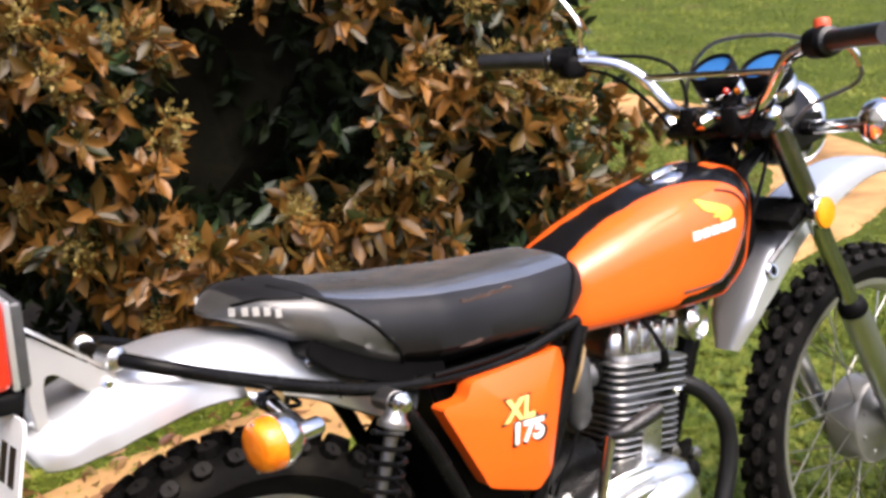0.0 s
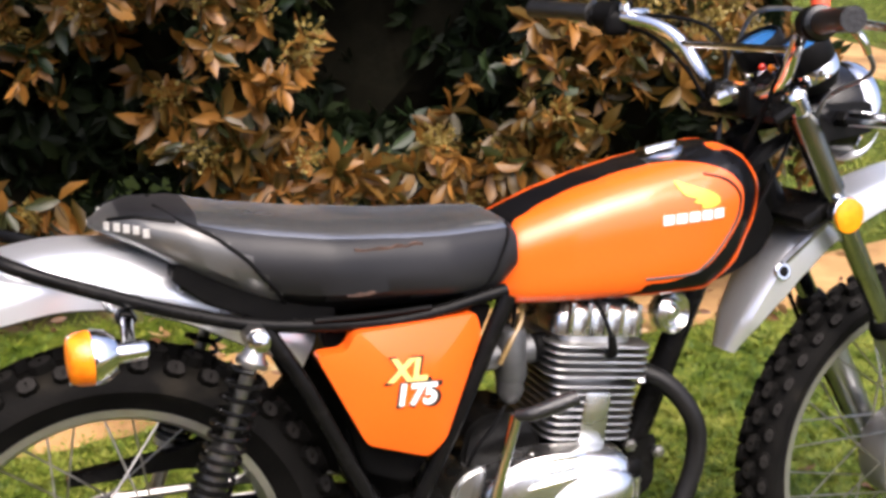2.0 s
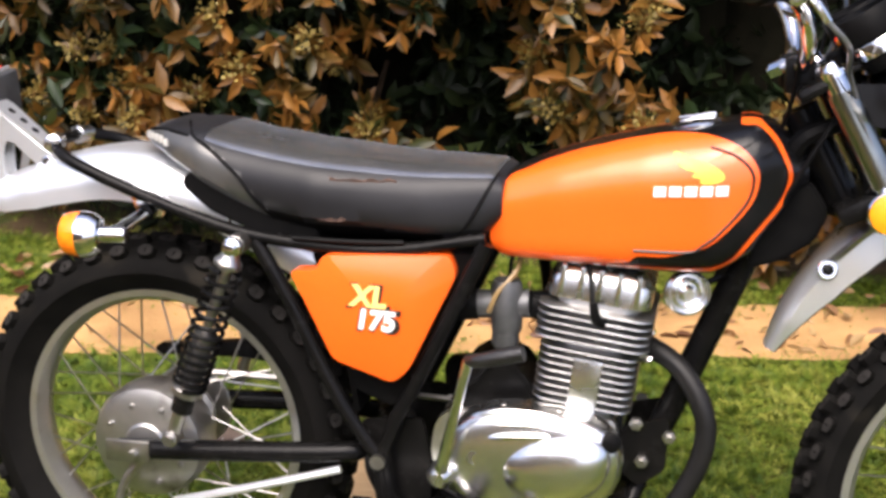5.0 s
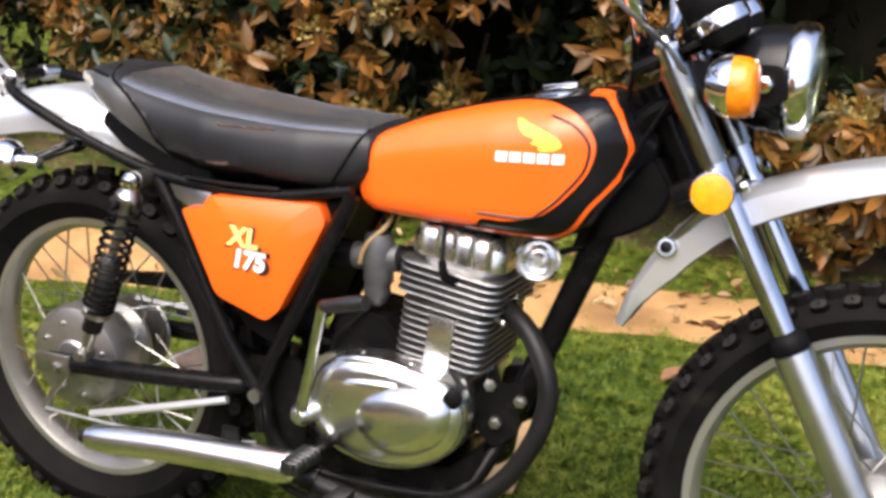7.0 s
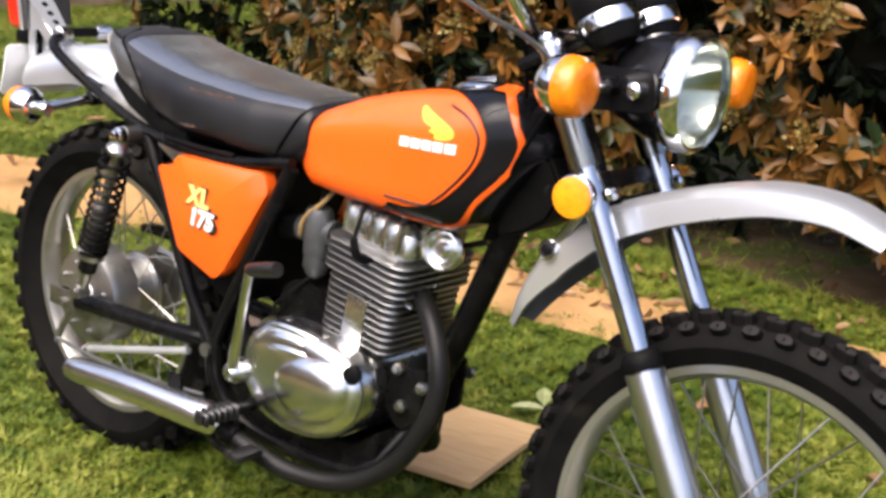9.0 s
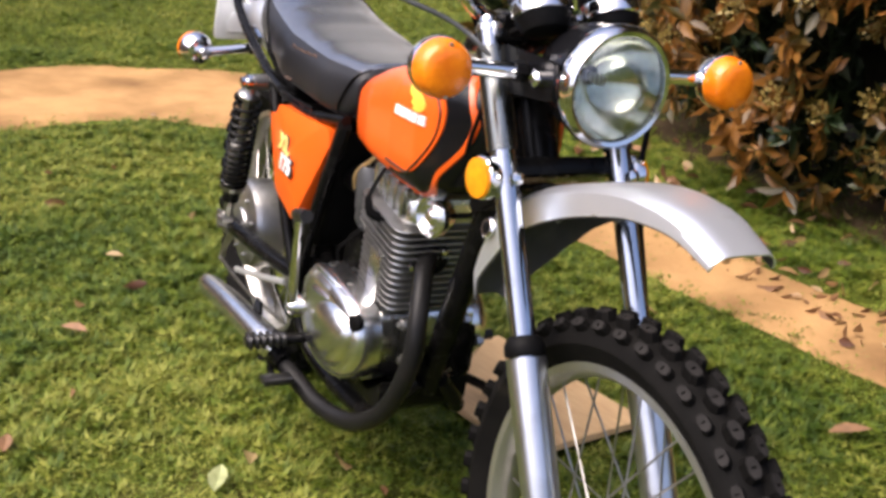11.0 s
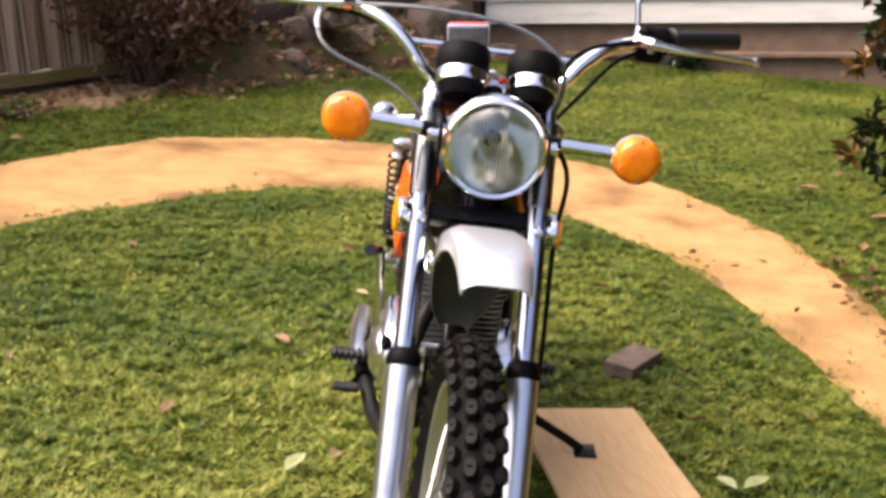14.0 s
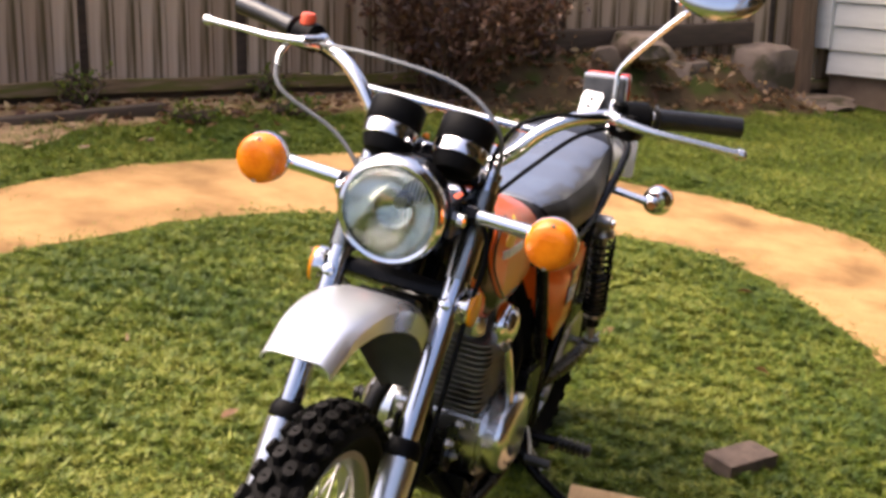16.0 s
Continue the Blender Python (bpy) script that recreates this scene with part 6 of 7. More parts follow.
    mf = part("silencer", tube([(0.505, -0.176, 0.282), (0.497, -0.179, 0.284), (0.45, -0.188, 0.286), (0.30, -0.196, 0.282), (0.16, -0.200, 0.270), (0.118, -0.200, 0.266)], [0.022, 0.027, 0.028, 0.027, 0.024, 0.020], 18, 5), POLISHED, bike, "slim bright metal silencer")
    part("silencer_tip", tube([(0.122, -0.200, 0.266), (0.100, -0.200, 0.265)], 0.012, 12, 1), EXHAUST, mf)
    part("clamp", tube([(0.540, -0.168, 0.268), (0.520, -0.173, 0.275)], 0.0225, 18, 1), BLACK, mf)
    part("silencer_bracket", plate([(0.37, 0.33), (0.40, 0.33), (0.405, 0.29), (0.365, 0.29)], -0.178, -0.172), BLACK, mf)
    # horn
    horn = part("horn", lathe([(0.012, -0.030), (0.024, -0.022), (0.031, -0.006), (0.034, 0.0), (0.034, 0.010), (0.030, 0.014), (0.026, 0.009), (0.020, 0.013), (0.015, 0.009), (0.008, 0.015)], along((0.852, -0.052, 0.645), (0.28, -1, 0.05)), 30), POLISHED, bike, "round bright metal horn")
    part("horn_bracket", tube([(0.90, -0.01, 0.66), (0.87, -0.03, 0.65), (0.855, -0.035, 0.645)], 0.005, 6, 2), BLACK, horn)
    # pegs, pedals, stand
    for s, w, x in ((-1, 0.314, 0.120), (1, 0.282, 0.0)):
        peg = part("footpeg", tube([(0.425 + x * 0.6, s * 0.10, w), (0.42 + x, s * 0.14, w), (0.415 + x, s * 0.172, w)], 0.010, 10, 2), BLACK, bike, "black folding footpeg")
        for k in range(6):
            part("peg_ridge", box((0.034, 0.008, 0.024), Matrix.Translation((0.414 + x, s * (0.176 + k * 0.0125), w)), 0.003, 1), GRIP, peg)
        part("peg_core", tube([(0.414 + x, s * 0.166, w), (0.414 + x, s * 0.246, w)], 0.010, 10, 1), GRIP, peg)
    br = part("brake_pedal", tube([(0.42, -0.13, 0.262), (0.50, -0.185, 0.250), (0.575, -0.200, 0.252), (0.60, -0.205, 0.262)], [0.008, 0.007, 0.007, 0.008], 8, 4), BLACK, bike, "black brake pedal")
    part("pedal_pad", box((0.030, 0.055, 0.012), Matrix.Translation((0.600, -0.205, 0.266)), 0.003), GRIP, br)
    ge = part("gear_lever", tube([(0.50, 0.12, 0.33), (0.56, 0.145, 0.325), (0.615, 0.16, 0.325)], [0.008, 0.006, 0.006], 8, 3), STEEL, bike, "steel gear-change lever")
    part("gear_rubber", tube([(0.615, 0.155, 0.325), (0.615, 0.205, 0.325)], 0.010, 12, 1), GRIP, ge)
    st = part("side_stand", tube([(0.44, 0.085, 0.275), (0.45, 0.155, 0.210), (0.452, 0.285, 0.138), (0.450, 0.325, 0.114)], [0.013, 0.011, 0.010, 0.010], 10, 3), BLACK, bike, "black side stand resting on the board")
    part("stand_foot", box((0.070, 0.050, 0.010), Matrix.Translation((0.450, 0.334, 0.107)) @ Matrix.Rotation(radians(5), 4, "X"), 0.003), BLACK, st)
    part("stand_spring", tube([(0.43, 0.095, 0.29), (0.445, 0.16, 0.225)], 0.006, 8, 1), STEEL, st)


def gutter(bm, mid_line, half_w, drop, thick=0.0025, crown=0.012):
    """A mudguard: an arched strip with turned-down edges along a line of (u, w)."""
    pts = spline([(u, 0, w) for u, w in mid_line], 6)
    n = len(pts)
    hw = [float(np.interp(i / (n - 1) * (len(half_w) - 1), range(len(half_w)), half_w)) for i in range(n)]
    sect = [(-1.0, -1.0), (-0.99, -0.55), (-0.965, -0.12), (-0.80, 0.55), (-0.62, 0.93), (-0.30, 0.98), (0, 1.0), (0.30, 0.98), (0.62, 0.93), (0.80, 0.55), (0.965, -0.12), (0.99, -0.55), (1.0, -1.0)]
    drops = drop if isinstance(drop, list) else [drop]
    dr = [float(np.interp(i / (n - 1) * max(len(drops) - 1, 1), range(len(drops)), drops)) for i in range(n)]
    rings = []
    for i, p in enumerate(pts):
        d = (pts[min(i + 1, n - 1)] - pts[max(i - 1, 0)]).normalized()
        up = Vector((-d.z, 0, d.x)) * (1 if d.x > 0 else -1)
        out = []
        for s, h in sect:
            out.append(p + Vector((0, s * hw[i], 0)) + up * (crown * (h - 1) if h > -0.12 else crown * (-1.12) + dr[i] * (h + 0.12)))
        inn = [q - up * thick + Vector((0, -math.copysign(thick, q.y) if abs(q.y) > hw[i] * 0.95 else 0, 0)) for q in reversed(out)]
        rings.append(out + inn)
    add_loft(bm, rings)
    bmesh.ops.recalc_face_normals(bm, faces=bm.faces)
    cu = sum(p.x for p in pts) / n
    cw = min(p.z for p in pts) - 0.25
    for f in bm.faces:                            # inside faces get the darker colour standing for their shade
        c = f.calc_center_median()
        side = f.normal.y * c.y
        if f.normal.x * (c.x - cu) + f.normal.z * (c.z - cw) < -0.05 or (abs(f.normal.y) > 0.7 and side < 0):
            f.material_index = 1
    return bm


def build_fenders(bike):
    line = [(0.966, 0.560), (0.985, 0.612), (1.018, 0.672), (1.062, 0.726), (1.12, 0.768), (1.20, 0.802), (1.29, 0.828), (1.36, 0.837), (1.43, 0.832), (1.498, 0.807)]
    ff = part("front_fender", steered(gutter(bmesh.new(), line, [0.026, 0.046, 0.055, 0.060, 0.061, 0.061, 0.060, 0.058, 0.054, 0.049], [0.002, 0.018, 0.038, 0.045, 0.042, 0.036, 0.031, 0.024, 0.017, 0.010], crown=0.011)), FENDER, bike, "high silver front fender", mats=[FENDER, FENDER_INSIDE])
    for s in (-1, 1):
        ring = part("fender_bolt", steered(lathe([(0.015, 0), (0.015, 0.004), (0.0125, 0.006), (0.009, 0.006), (0.008, 0.003)], along((1.044, s * 0.058, 0.690), (0, s, 0.2)), 20)), CHROME, ff, "bright cup washer")
        part("bolt_head", steered(lathe([(0.0085, 0.002), (0.0085, 0.007), (0.005, 0.008)], along((1.044, s * 0.058, 0.690), (0, s, 0.2)), 6)), BLACK, ring)
        part("fender_stay", steered(tube([(1.05, s * 0.050, 0.70), (1.09, s * 0.07, 0.745), (1.115, s * 0.085, 0.775)], 0.006, 6, 2)), STEEL, ff)
    part("fender_bracket", steered(box((0.05, 0.09, 0.010), Matrix.Translation((1.115, 0, 0.768)) @ Matrix.Rotation(radians(-24), 4, "Y"), 0.003)), BLACK, ff)
    line = [(0.30, 0.690), (0.22, 0.735), (0.13, 0.785), (0.04, 0.818), (-0.05, 0.828), (-0.13, 0.817), (-0.195, 0.800), (-0.250, 0.779), (-0.278, 0.766), (-0.287, 0.760)]
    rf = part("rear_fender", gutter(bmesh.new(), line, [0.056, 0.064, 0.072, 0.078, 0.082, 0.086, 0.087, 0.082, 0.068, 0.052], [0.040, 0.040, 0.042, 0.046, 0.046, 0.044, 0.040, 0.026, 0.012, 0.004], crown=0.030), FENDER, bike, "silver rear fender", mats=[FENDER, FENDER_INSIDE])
    for s in (-1, 1):
        part("fender_bolt", lathe([(0.008, 0), (0.008, 0.006), (0.005, 0.009)], along((0.105, s * 0.073, 0.770), (0, s, 0.4)), 8), CHROME, rf)
    # tail light on its alloy bracket
    a, b = Vector((-0.150, -0.036, 0.818)), Vector((-0.252, -0.036, 0.898))
    d = (b - a)
    nrm = Vector((d.z, 0, -d.x)).normalized()
    bm = bmesh.new()
    add_loft(bm, [[a + d * k + Vector((0, sy * hw, 0)) + nrm * sn * 0.0022 for sy, sn in ((-1, -1), (1, -1), (1, 1), (-1, 1))] for k, hw in ((0, 0.014), (0.3, 0.017), (0.75, 0.024), (0.93, 0.025), (1.0, 0.021))])
    tb = part("tail_bracket", bm, FENDER, bike, "bright alloy tail-light strap with round holes")
    for k in range(3):
        q = a + d * (0.42 + 0.19 * k)
        part("lightening_hole", lathe([(0.0001, -0.0028), (0.0065, -0.0028), (0.0065, 0.0028), (0.0001, 0.0028)], along(q, nrm), 16), BLACK, tb)
    web = [(-0.238, 0.882), (-0.222, 0.872), (-0.154, 0.820), (-0.136, 0.811), (-0.140, 0.790), (-0.160, 0.788), (-0.178, 0.800), (-0.212, 0.830), (-0.224, 0.831), (-0.229, 0.816), (-0.229, 0.780), (-0.222, 0.764), (-0.244, 0.764), (-0.248, 0.800), (-0.248, 0.878)]
    web = [(u - 0.012, w + 0.005) for u, w in web]
    for s in (-1, 1):
        part("bracket_web", plate(chamfered(web, 0.005, 3), -0.036 + s * 0.012, -0.036 + s * 0.018, 0.0015), FENDER, tb, "cast alloy side web")
        part("rail_clamp", lathe([(0.010, -0.017), (0.0150, -0.014), (0.0150, 0.014), (0.010, 0.017)], along((-0.152, s * 0.046, 0.836), (0.25, s * 0.95, -0.02)), 16), POLISHED, tb, "alloy clamp round the rail's end")
    part("web_bolt", lathe([(0.008, 0), (0.008, 0.005), (0.005, 0.008)], along((-0.164, -0.054, 0.808), (0, -1, 0)), 6), CHROME, tb)
    tl = part("tail_light", box((0.016, 0.104, 0.106), Matrix.Translation((-0.262, -0.014, 0.887)) @ Matrix.Rotation(radians(6), 4, "X"), 0.006, 3), CARB, bike, "red tail light in a dark grey housing")
    part("light_rim", box((0.009, 0.110, 0.110), Matrix.Translation((-0.273, -0.014, 0.889)) @ Matrix.Rotation(radians(6), 4, "X"), 0.004, 2), FENDER, tl, "bright rim round the lens")
    part("tail_lens", box((0.044, 0.112, 0.112), Matrix.Translation((-0.298, -0.014, 0.891)) @ Matrix.Rotation(radians(6), 4, "X"), 0.014, 3), RED_LENS, tl, "red tail-light lens")
    part("light_base", box((0.036, 0.090, 0.026), Matrix.Translation((-0.283, -0.014, 0.815)), 0.008, 3), BLACK_PLASTIC, tl, "dark base under the lens")
    pm = Matrix.Translation((-0.291, 0, 0.748)) @ Matrix.Rotation(radians(14), 4, "Y")
    face = chamfered([(-0.091, -0.053), (0.091, -0.053), (0.091, 0.053), (-0.091, 0.053)], 0.014, 5)
    bm = bmesh.new()
    add_loft(bm, [[pm @ Vector((x, q, r)) for q, r in face] for x in (-0.0015, 0.0015)])
    pl = part("number_plate", bm, WHITE_PAINT, bike, "white number plate")
    bm = bmesh.new()
    for k in range(5):
        add_box(bm, (0.001, 0.020, 0.048), pm @ Matrix.Translation((-0.0024, -0.062 + k * 0.031, -0.006)))
    part("plate_bar", bm, DARK_PAINT, pl, "dark bars in place of characters", smooth=False)
    part("plate_mount", box((0.006, 0.06, 0.12), Matrix.Translation((-0.268, 0, 0.775)) @ Matrix.Rotation(radians(14), 4, "Y"), 0.002), BLACK, pl)


def build_signal(bike, base, tip, face, r, steer, label, elbow=0.0):
    """A turn signal: chrome stalk, bowl, round amber lens facing along face; elbow sets the stalk's end ahead of the bowl."""
    turn = steered if steer else (lambda b: b)
    b, t, f = Vector(base), Vector(tip), Vector(face).normalized()
    s = part("turn_signal", turn(lathe([(0.010, -0.026), (r * 0.68, -0.023), (r * 0.93, -0.011), (r, 0.0), (r, 0.006), (r * 0.9, 0.008)], along(t, f), 32)), CHROME, bike, label)
    lens = part("signal_lens", turn(lathe([(r * 0.97, 0.004), (r * 0.99, 0.012), (r * 0.95, 0.024), (r * 0.86, 0.031), (r * 0.78, 0.034), (r * 0.45, 0.0365), (r * 0.1, 0.037)], along(t, f), 32)), AMBER, s, "round amber lens")
    for k in (-1, 1):
        p = t + f * 0.0305 + Vector((0, 0, k * r * 0.84))
        part("lens_screw", turn(lathe([(0.0028, 0), (0.0028, 0.003), (0.001, 0.0035)], along(p, f), 8)), STEEL, lens)
    q = t - f * (0.012 + elbow * 0.65)
    d = (q - b)
    part("stalk", turn(tube([b, b + d * 0.45, q], [0.0095, 0.0090, 0.0105] if elbow else [0.0115, 0.0110, 0.0125], 12, 1)), CHROME, s, "chrome stalk")
    if elbow:
        part("stalk_end", turn(lathe([(0.0105, 0), (0.0125, 0.002), (0.0125, elbow - 0.004), (0.010, elbow)], along(t - f * 0.020, -f), 18)), CHROME, s, "short chrome sleeve")
    part("stalk_nut", turn(lathe([(0.014, -0.01), (0.014, 0.008), (0.010, 0.012)], along(b, d), 6)), BLACK, s)


def build_front_end(bike):
    # fork legs
    for s in (-1, 1):
        v = s * 0.094
        P = lambda w, du=0.0: Vector((fork_u(w) + du, v, w))
        leg = part("fork_leg", steered(tube([P(0.575), P(0.560), P(0.45), P(0.33), P(0.302)], [0.0265, 0.027, 0.026, 0.025, 0.022], 18, 1)), SLIDER, bike, "silver fork slider with a black wiper")
        part("fork_tube", steered(tube([P(0.965), P(0.57)], 0.0175, 16, 1)), FORK_TUBE, leg, "bright steel fork tube")
        part("wiper_boot", steered(lathe([(0.019, 0.018), (0.0235, 0.014), (0.0274, 0.004), (0.0274, -0.006), (0.0266, -0.009)], along(P(0.585), AXIS_DIR), 20)), BLACK_PLASTIC, leg, "black dust wiper")
        part("axle_lug", steered(lathe([(0.018, -0.024), (0.020, 0), (0.018, 0.024)], along(P(0.320), (0, 1, 0)), 16)), FENDER, leg)
        part("fork_cap", steered(lathe([(0.019, 0), (0.019, 0.008), (0.013, 0.014), (0.012, 0.020)], along(P(0.965), AXIS_DIR), 14)), CHROME, leg)
        ear = part("headlight_ear", steered(tube([P(0.945), P(0.82)], 0.0215, 16, 1)), EAR_STEEL, bike, "dull steel headlight bracket on the fork")
        part("ear_arm", steered(plate(chamfered([(1.055, 0.955), (1.185, 0.955), (1.19, 0.905), (1.09, 0.895)], 0.01, 2), s * 0.080, s * 0.086)), BLACK_GLOSS, ear)
        part("lower_bolt", steered(lathe([(0.009, 0), (0.009, 0.008), (0.005, 0.010)], along(P(0.785) + Vector((0.022, 0, 0.008)), (0.9, 0, 0.4)), 8)), CHROME, ear)
    # triple clamps
    lo, hi = fork_u(0.785), fork_u(0.952)
    ax = lambda w: AXIS_TOP.x - math.tan(RAKE) * (w - 0.85)
    tr = Matrix.Rotation(-RAKE, 4, "Y")
    clamp = part("triple_clamp", steered(box((0.070, 0.205, 0.028), Matrix.Translation(((lo + ax(0.785)) / 2 - 0.012, 0, 0.785)) @ tr, 0.010, 2)), BLACK, bike, "black lower fork yoke")
    part("top_yoke", steered(box((0.062, 0.215, 0.020), Matrix.Translation(((hi + ax(0.952)) / 2 + 0.006, 0, 0.950)) @ tr, 0.010, 2)), BLACK, clamp)
    part("stem_nut", steered(lathe([(0.020, 0), (0.020, 0.012), (0.012, 0.018)], along((ax(0.965), 0, 0.962), AXIS_DIR), 6)), CHROME, clamp)
    for s in (-1, 1):
        r = part("fork_reflector", steered(lathe([(0.027, -0.012), (0.0295, -0.006), (0.0295, 0.004), (0.026, 0.008)], along((1.112, s * 0.122, 0.785), (0.05, s, 0)), 26)), CHROME, bike, "round amber fork reflector")
        part("reflector_lens", steered(lathe([(0.0280, 0.004), (0.0270, 0.011), (0.019, 0.0135), (0.004, 0.0145)], along((1.112, s * 0.122, 0.785), (0.05, s, 0)), 26)), REFLEX, r)
        part("reflector_mount", steered(tube([(1.122, s * 0.092, 0.785), (1.113, s * 0.118, 0.785)], 0.009, 8, 1)), BLACK, r)
    # headlight
    hc, hd = Vector((1.192, 0, 0.930)), Vector((1, 0, -0.04)).normalized()
    m = along(hc, hd)
    hl = part("headlight", steered(lathe([(0.012, -0.105), (0.040, -0.098), (0.062, -0.078), (0.072, -0.045), (0.075, -0.015), (0.0755, 0.0), (0.0735, 0.0), (0.0730, -0.015), (0.0700, -0.044), (0.060, -0.076), (0.039, -0.095), (0.012, -0.102)], m, 40, True)), BLACK_GLOSS, bike, "round headlight with black shell and chrome rim")
    part("headlight_rim", steered(lathe([(0.0755, -0.010), (0.0795, -0.006), (0.0815, 0.004), (0.0800, 0.018), (0.0750, 0.024), (0.0700, 0.022), (0.0690, 0.014), (0.0745, 0.000)], m, 48, True)), CHROME, hl, "chrome rim")
    part("reflector", steered(lathe([(0.014, -0.050), (0.030, -0.044), (0.050, -0.027), (0.064, -0.006), (0.071, 0.010), (0.0715, 0.012), (0.064, -0.008), (0.050, -0.030), (0.030, -0.047), (0.014, -0.053)], m, 40, True)), REFLECTOR, hl, "silvered bowl")
    bm = lathe([(0.0705, 0.014), (0.062, 0.024), (0.045, 0.034), (0.022, 0.040), (0.001, 0.041), (0.001, 0.0385), (0.022, 0.0375), (0.044, 0.032), (0.060, 0.022), (0.0690, 0.013)], m, 40, True)
    lens = part("headlight_lens", steered(bm), GLASS, hl, "clear fluted glass lens")
    lens.visible_shadow = False
    part("bulb", steered(lathe([(0.006, -0.048), (0.008, -0.03), (0.007, -0.02), (0.002, -0.014)], m, 14)), STEEL, hl)
    for s in (-1, 1):
        part("headlight_bolt", steered(lathe([(0.011, 0), (0.011, 0.012), (0.006, 0.016)], along(hc + Vector((-0.03, s * 0.086, 0)), (0, s, 0)), 10)), CHROME, hl)
        build_signal(bike, (1.125, s * 0.100, 0.931), (1.138, s * 0.227, 0.933 - s * 0.005), (1, s * 0.03, 0.0), 0.0385, True, "front turn signal with round amber lens on a chrome stalk")
        build_signal(bike, (0.026, s * 0.098, 0.742), (-0.022, s * 0.205, 0.728), (-1, s * 0.05, -0.02), 0.0345, False, "rear turn signal with round amber lens on a chrome stalk", 0.042)
        part("signal_hanger", plate(chamfered([(-0.010, 0.785), (0.050, 0.770), (0.050, 0.732), (0.010, 0.732)], 0.008, 2), s * 0.088, s * 0.096), CHROME, bike)
    # instruments
    ga = Vector((-0.52, 0, 0.86)).normalized()
    cl = part("gauge_bracket", steered(box((0.050, 0.150, 0.008), Matrix.Translation((1.068, 0.0, 0.978)) @ Matrix.Rotation(radians(-28), 4, "Y"), 0.003)), BLACK, bike, "black instrument bracket")
    for v in (-0.056, 0.056):
        p = Vector((1.094, v, 1.003))
        mg = along(p, ga)
        g = part("gauge", steered(lathe([(0.016, -0.030), (0.030, -0.026), (0.037, -0.012), (0.0385, 0.000)], mg, 32)), BLACK_PLASTIC, bike, "round instrument with chrome band and black hood")
        part("chrome_band", steered(lathe([(0.0385, -0.006), (0.0415, -0.004), (0.0420, 0.014), (0.0400, 0.017)], mg, 32)), CHROME, g)
        part("hood", steered(lathe([(0.0400, 0.014), (0.0425, 0.018), (0.0425, 0.052), (0.0400, 0.056), (0.0370, 0.056), (0.0365, 0.044)], mg, 32)), BLACK_PLASTIC, g)
        part("gauge_face", steered(lathe([(0.037, 0.046), (0.0365, 0.049), (0.020, 0.0505), (0.002, 0.051)], mg, 32)), GAUGE_FACE, g, "dial under curved glass, sky reflection painted blue")
    for k, v in enumerate((-0.012, 0.012)):
        part("warning_lamp", steered(lathe([(0.006, 0), (0.006, 0.006), (0.003, 0.009)], along((1.050, v, 1.005), ga), 10)), (AMBER, RED_LENS)[k], cl)
    part("ignition_switch", steered(lathe([(0.017, -0.02), (0.017, 0.012), (0.013, 0.016)], along((1.050, 0.0, 0.980), ga), 18)), BLACK_PLASTIC, cl)
    # handlebar, set a little back on the yoke
    def on_bar(bm):
        bmesh.ops.translate(bm, vec=(-0.018, 0, -0.010), verts=bm.verts)
        return steered(bm)
    half_bar = [(1.008, 0.0, 0.985), (1.008, 0.055, 0.985), (1.011, 0.085, 0.991), (1.013, 0.116, 1.016), (1.003, 0.148, 1.054), (0.983, 0.190, 1.082), (0.950, 0.250, 1.096), (0.912, 0.330, 1.104), (0.872, 0.425, 1.110)]
    full = [(u, -v, w) for u, v, w in reversed(half_bar[1:])] + half_bar
    hb = part("handlebar", on_bar(tube(full, 0.0112, 14, 6)), CHROME, bike, "wide chrome braced handlebar")
    part("cross_brace", on_bar(tube([(1.002, -0.150, 1.054), (1.002, 0.150, 1.054)], 0.0062, 10, 1)), CHROME, hb)
    for s in (-1, 1):
        part("bar_clamp", on_bar(box((0.040, 0.032, 0.050), Matrix.Translation((1.010, s * 0.045, 0.972)), 0.006)), BLACK, hb)
        gr = part("grip", on_bar(tube([(0.925, s * 0.302, 1.1015), (0.899, s * 0.36, 1.1065), (0.870, s * 0.43, 1.1105)], [0.0165, 0.0155, 0.0165], 16, 4)), GRIP, hb, "ribbed black rubber grip")
        part("grip_flange", on_bar(lathe([(0.016, -0.004), (0.023, 0), (0.016, 0.004)], along((0.924, s * 0.304, 1.1015), (-0.42, s, 0.07)), 18)), GRIP, gr)
        part("control_housing", on_bar(lathe([(0.018, -0.022), (0.024, -0.018), (0.025, 0.016), (0.020, 0.022)], along((0.938, s * 0.275, 1.099), (-0.42, s, 0.07)), 18)), BLACK_PLASTIC, hb, "black switch housing")
        part("perch", on_bar(tube([(0.953, s * 0.245, 1.096), (0.980, s * 0.245, 1.100), (1.000, s * 0.262, 1.100)], [0.016, 0.011, 0.010], 10, 2)), POLISHED, hb)
        lever = part("lever", on_bar(tube([(1.000, s * 0.255, 1.100), (0.998, s * 0.31, 1.095), (0.985, s * 0.37, 1.093), (0.970, s * 0.43, 1.090), (0.965, s * 0.440, 1.089)], [0.0085, 0.0065, 0.0055, 0.0060, 0.0085], 10, 4)), POLISHED, hb, "alloy control lever")
        part("lever_ball", on_bar(lathe([(0.004, -0.009), (0.009, -0.004), (0.009, 0.004), (0.004, 0.009)], along((0.964, s * 0.443, 1.0885), (-0.2, s, 0)), 12)), POLISHED, lever)
